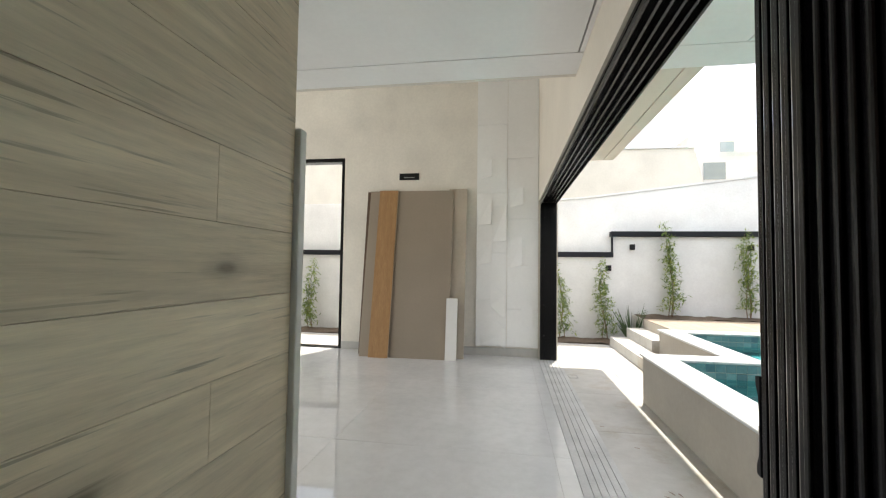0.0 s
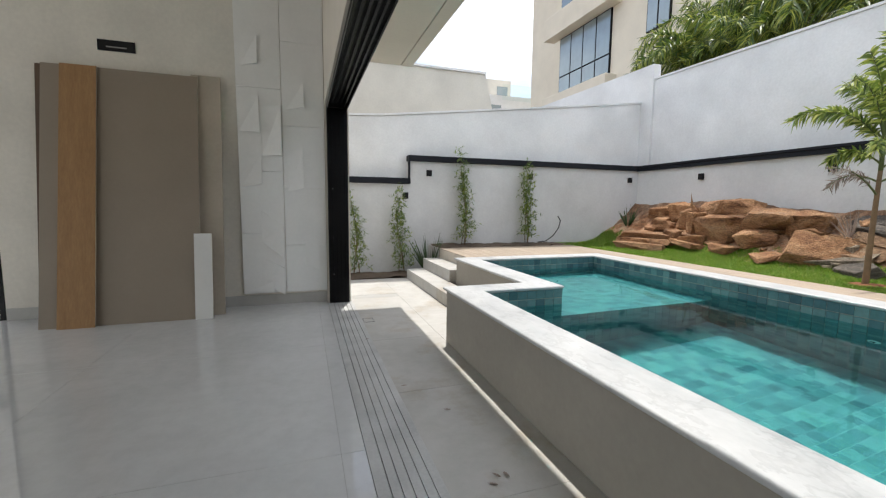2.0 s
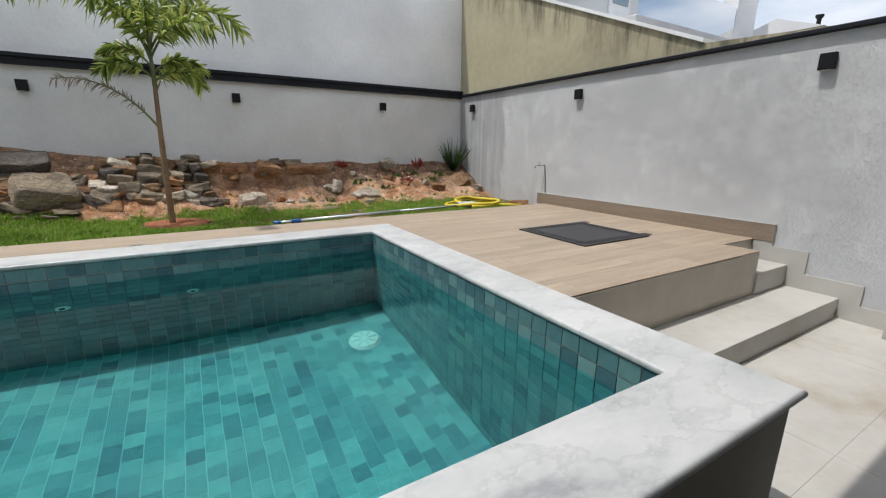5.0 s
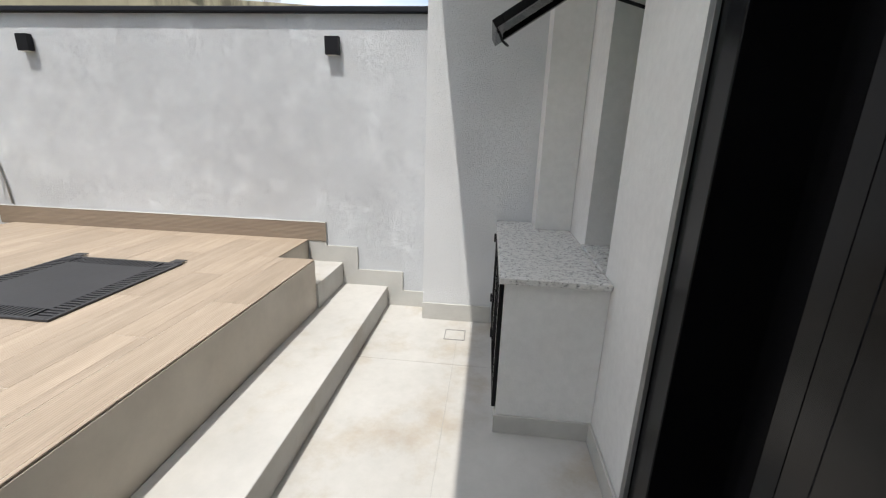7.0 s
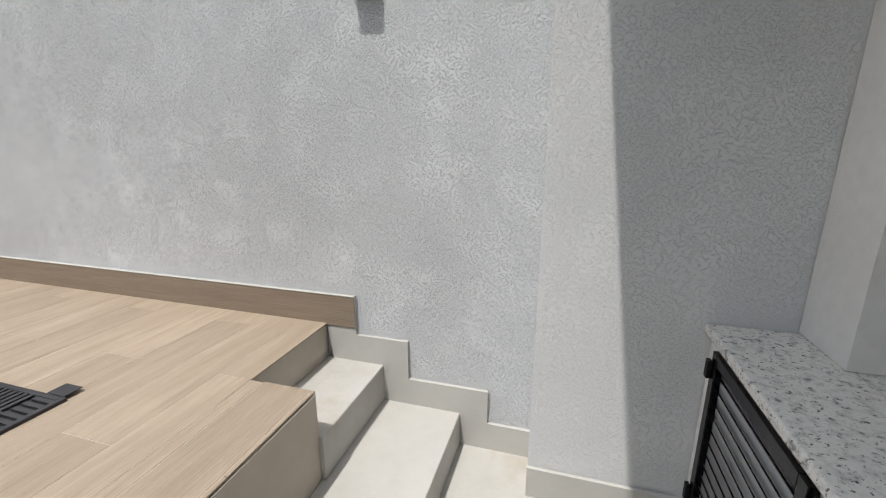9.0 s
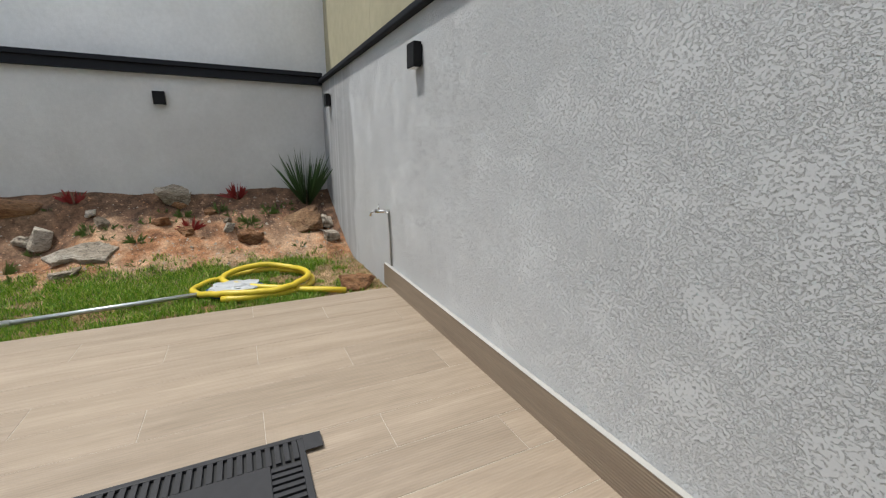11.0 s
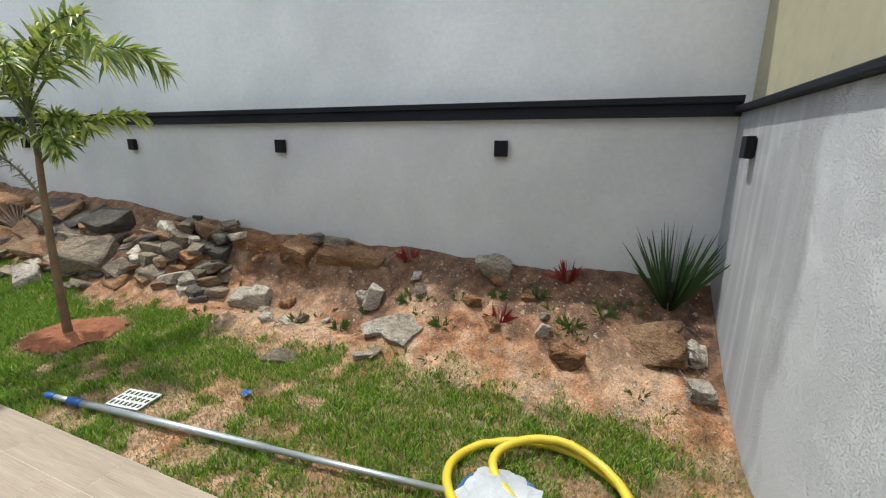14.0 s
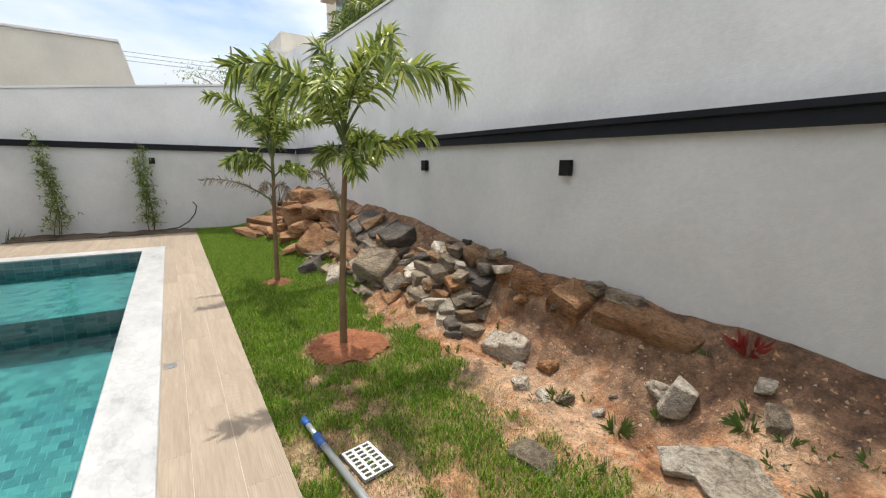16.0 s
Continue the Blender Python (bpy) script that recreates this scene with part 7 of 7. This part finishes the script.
def joined_tiles(o, u, v, nu, nv, lu=None, lv=None):
    """A grid of thin raised tiles on the plane through o spanned by u and v."""
    n = u.cross(v).normalized()
    lu, lv = lu or nu * T, lv or nv * T
    for i in range(nu):
        for j in range(nv):
            sh, gap = (-(j % 2) * T / 2, 0.0008) if n.z > 0.5 else (0.0, 0.0016)
            a0, a1, b0, b1 = max(0, i * T + sh) + gap, min(lu, (i + 1) * T + sh) - gap, j * T + gap, min(lv, (j + 1) * T) - gap
            if a1 - a0 < 0.006 or b1 - b0 < 0.006:
                continue
            k = len(V)
            for h in (0.0, 0.0045):
                for a, b in ((a0, b0), (a1, b0), (a1, b1), (a0, b1)):
                    s = 0.0012 if h else 0
                    aa, bb = (a + s if a == a0 else a - s), (b + s if b == b0 else b - s)
                    V.append(tuple(o + u * aa + v * bb + n * h))
            F.append((k + 4, k + 5, k + 6, k + 7))
            F.extend((k + q, k + (q + 1) % 4, k + 4 + (q + 1) % 4, k + 4 + q) for q in range(4))


X, Y, Z = Vector((1, 0, 0)), Vector((0, 1, 0)), Vector((0, 0, 1))
W_ALL = PX1 - PX0
cnt = lambda d: math.ceil(d / T)
ztop = RIM - 0.032
depth_all = ztop - POOL_FLOOR
joined_tiles(Vector((PX0, PY0 + 10 * T, POOL_FLOOR - 0.0045)), X, Y, cnt(W_ALL) + 1, cnt(NY - PY0 - 10 * T), W_ALL, NY - PY0 - 10 * T)
joined_tiles(Vector((NX, NY, SHELF - 0.0045)), X, Y, cnt(PX1 - NX) + 1, cnt(PY1 - NY), PX1 - NX, PY1 - NY)
# walls, rows counted down from a cut top row 90 mm high
D = -Z


def wall_tiles(a, along, length, depth):
    joined_tiles(Vector((a[0], a[1], ztop)), along, D, cnt(length), 1, length, 0.088)
    joined_tiles(Vector((a[0], a[1], ztop - 0.09)), along, D, cnt(length), cnt(depth - 0.09), length, depth - 0.09)


wall_tiles((PX0, PY0), X, W_ALL, depth_all)                       # south side
wall_tiles((PX1, PY0), Y, PY1 - PY0, depth_all)                   # east side
wall_tiles((PX0, NY), -Y, NY - PY0, depth_all)                    # west side
wall_tiles((NX, NY), -X, NX - PX0, depth_all)                     # beside the narrow end
wall_tiles((NX, PY1), -Y, PY1 - NY, ztop - SHELF)
wall_tiles((PX1, PY1), -X, PX1 - NX, ztop - SHELF)
joined_tiles(Vector((PX1, NY, SHELF)), -X, D, cnt(PX1 - NX), cnt(SHELF - POOL_FLOOR), PX1 - NX, SHELF - POOL_FLOOR)
me = bpy.data.meshes.new("pool_tiles")
me.from_pydata(V, [], F)
me.materials.append(M["pool_tile"])
o = new("pool_tiles", me)
o.parent, o.location = pool, -pool.location
tagged(o, "square teal stone tiles lining the pool", kind="stuff")
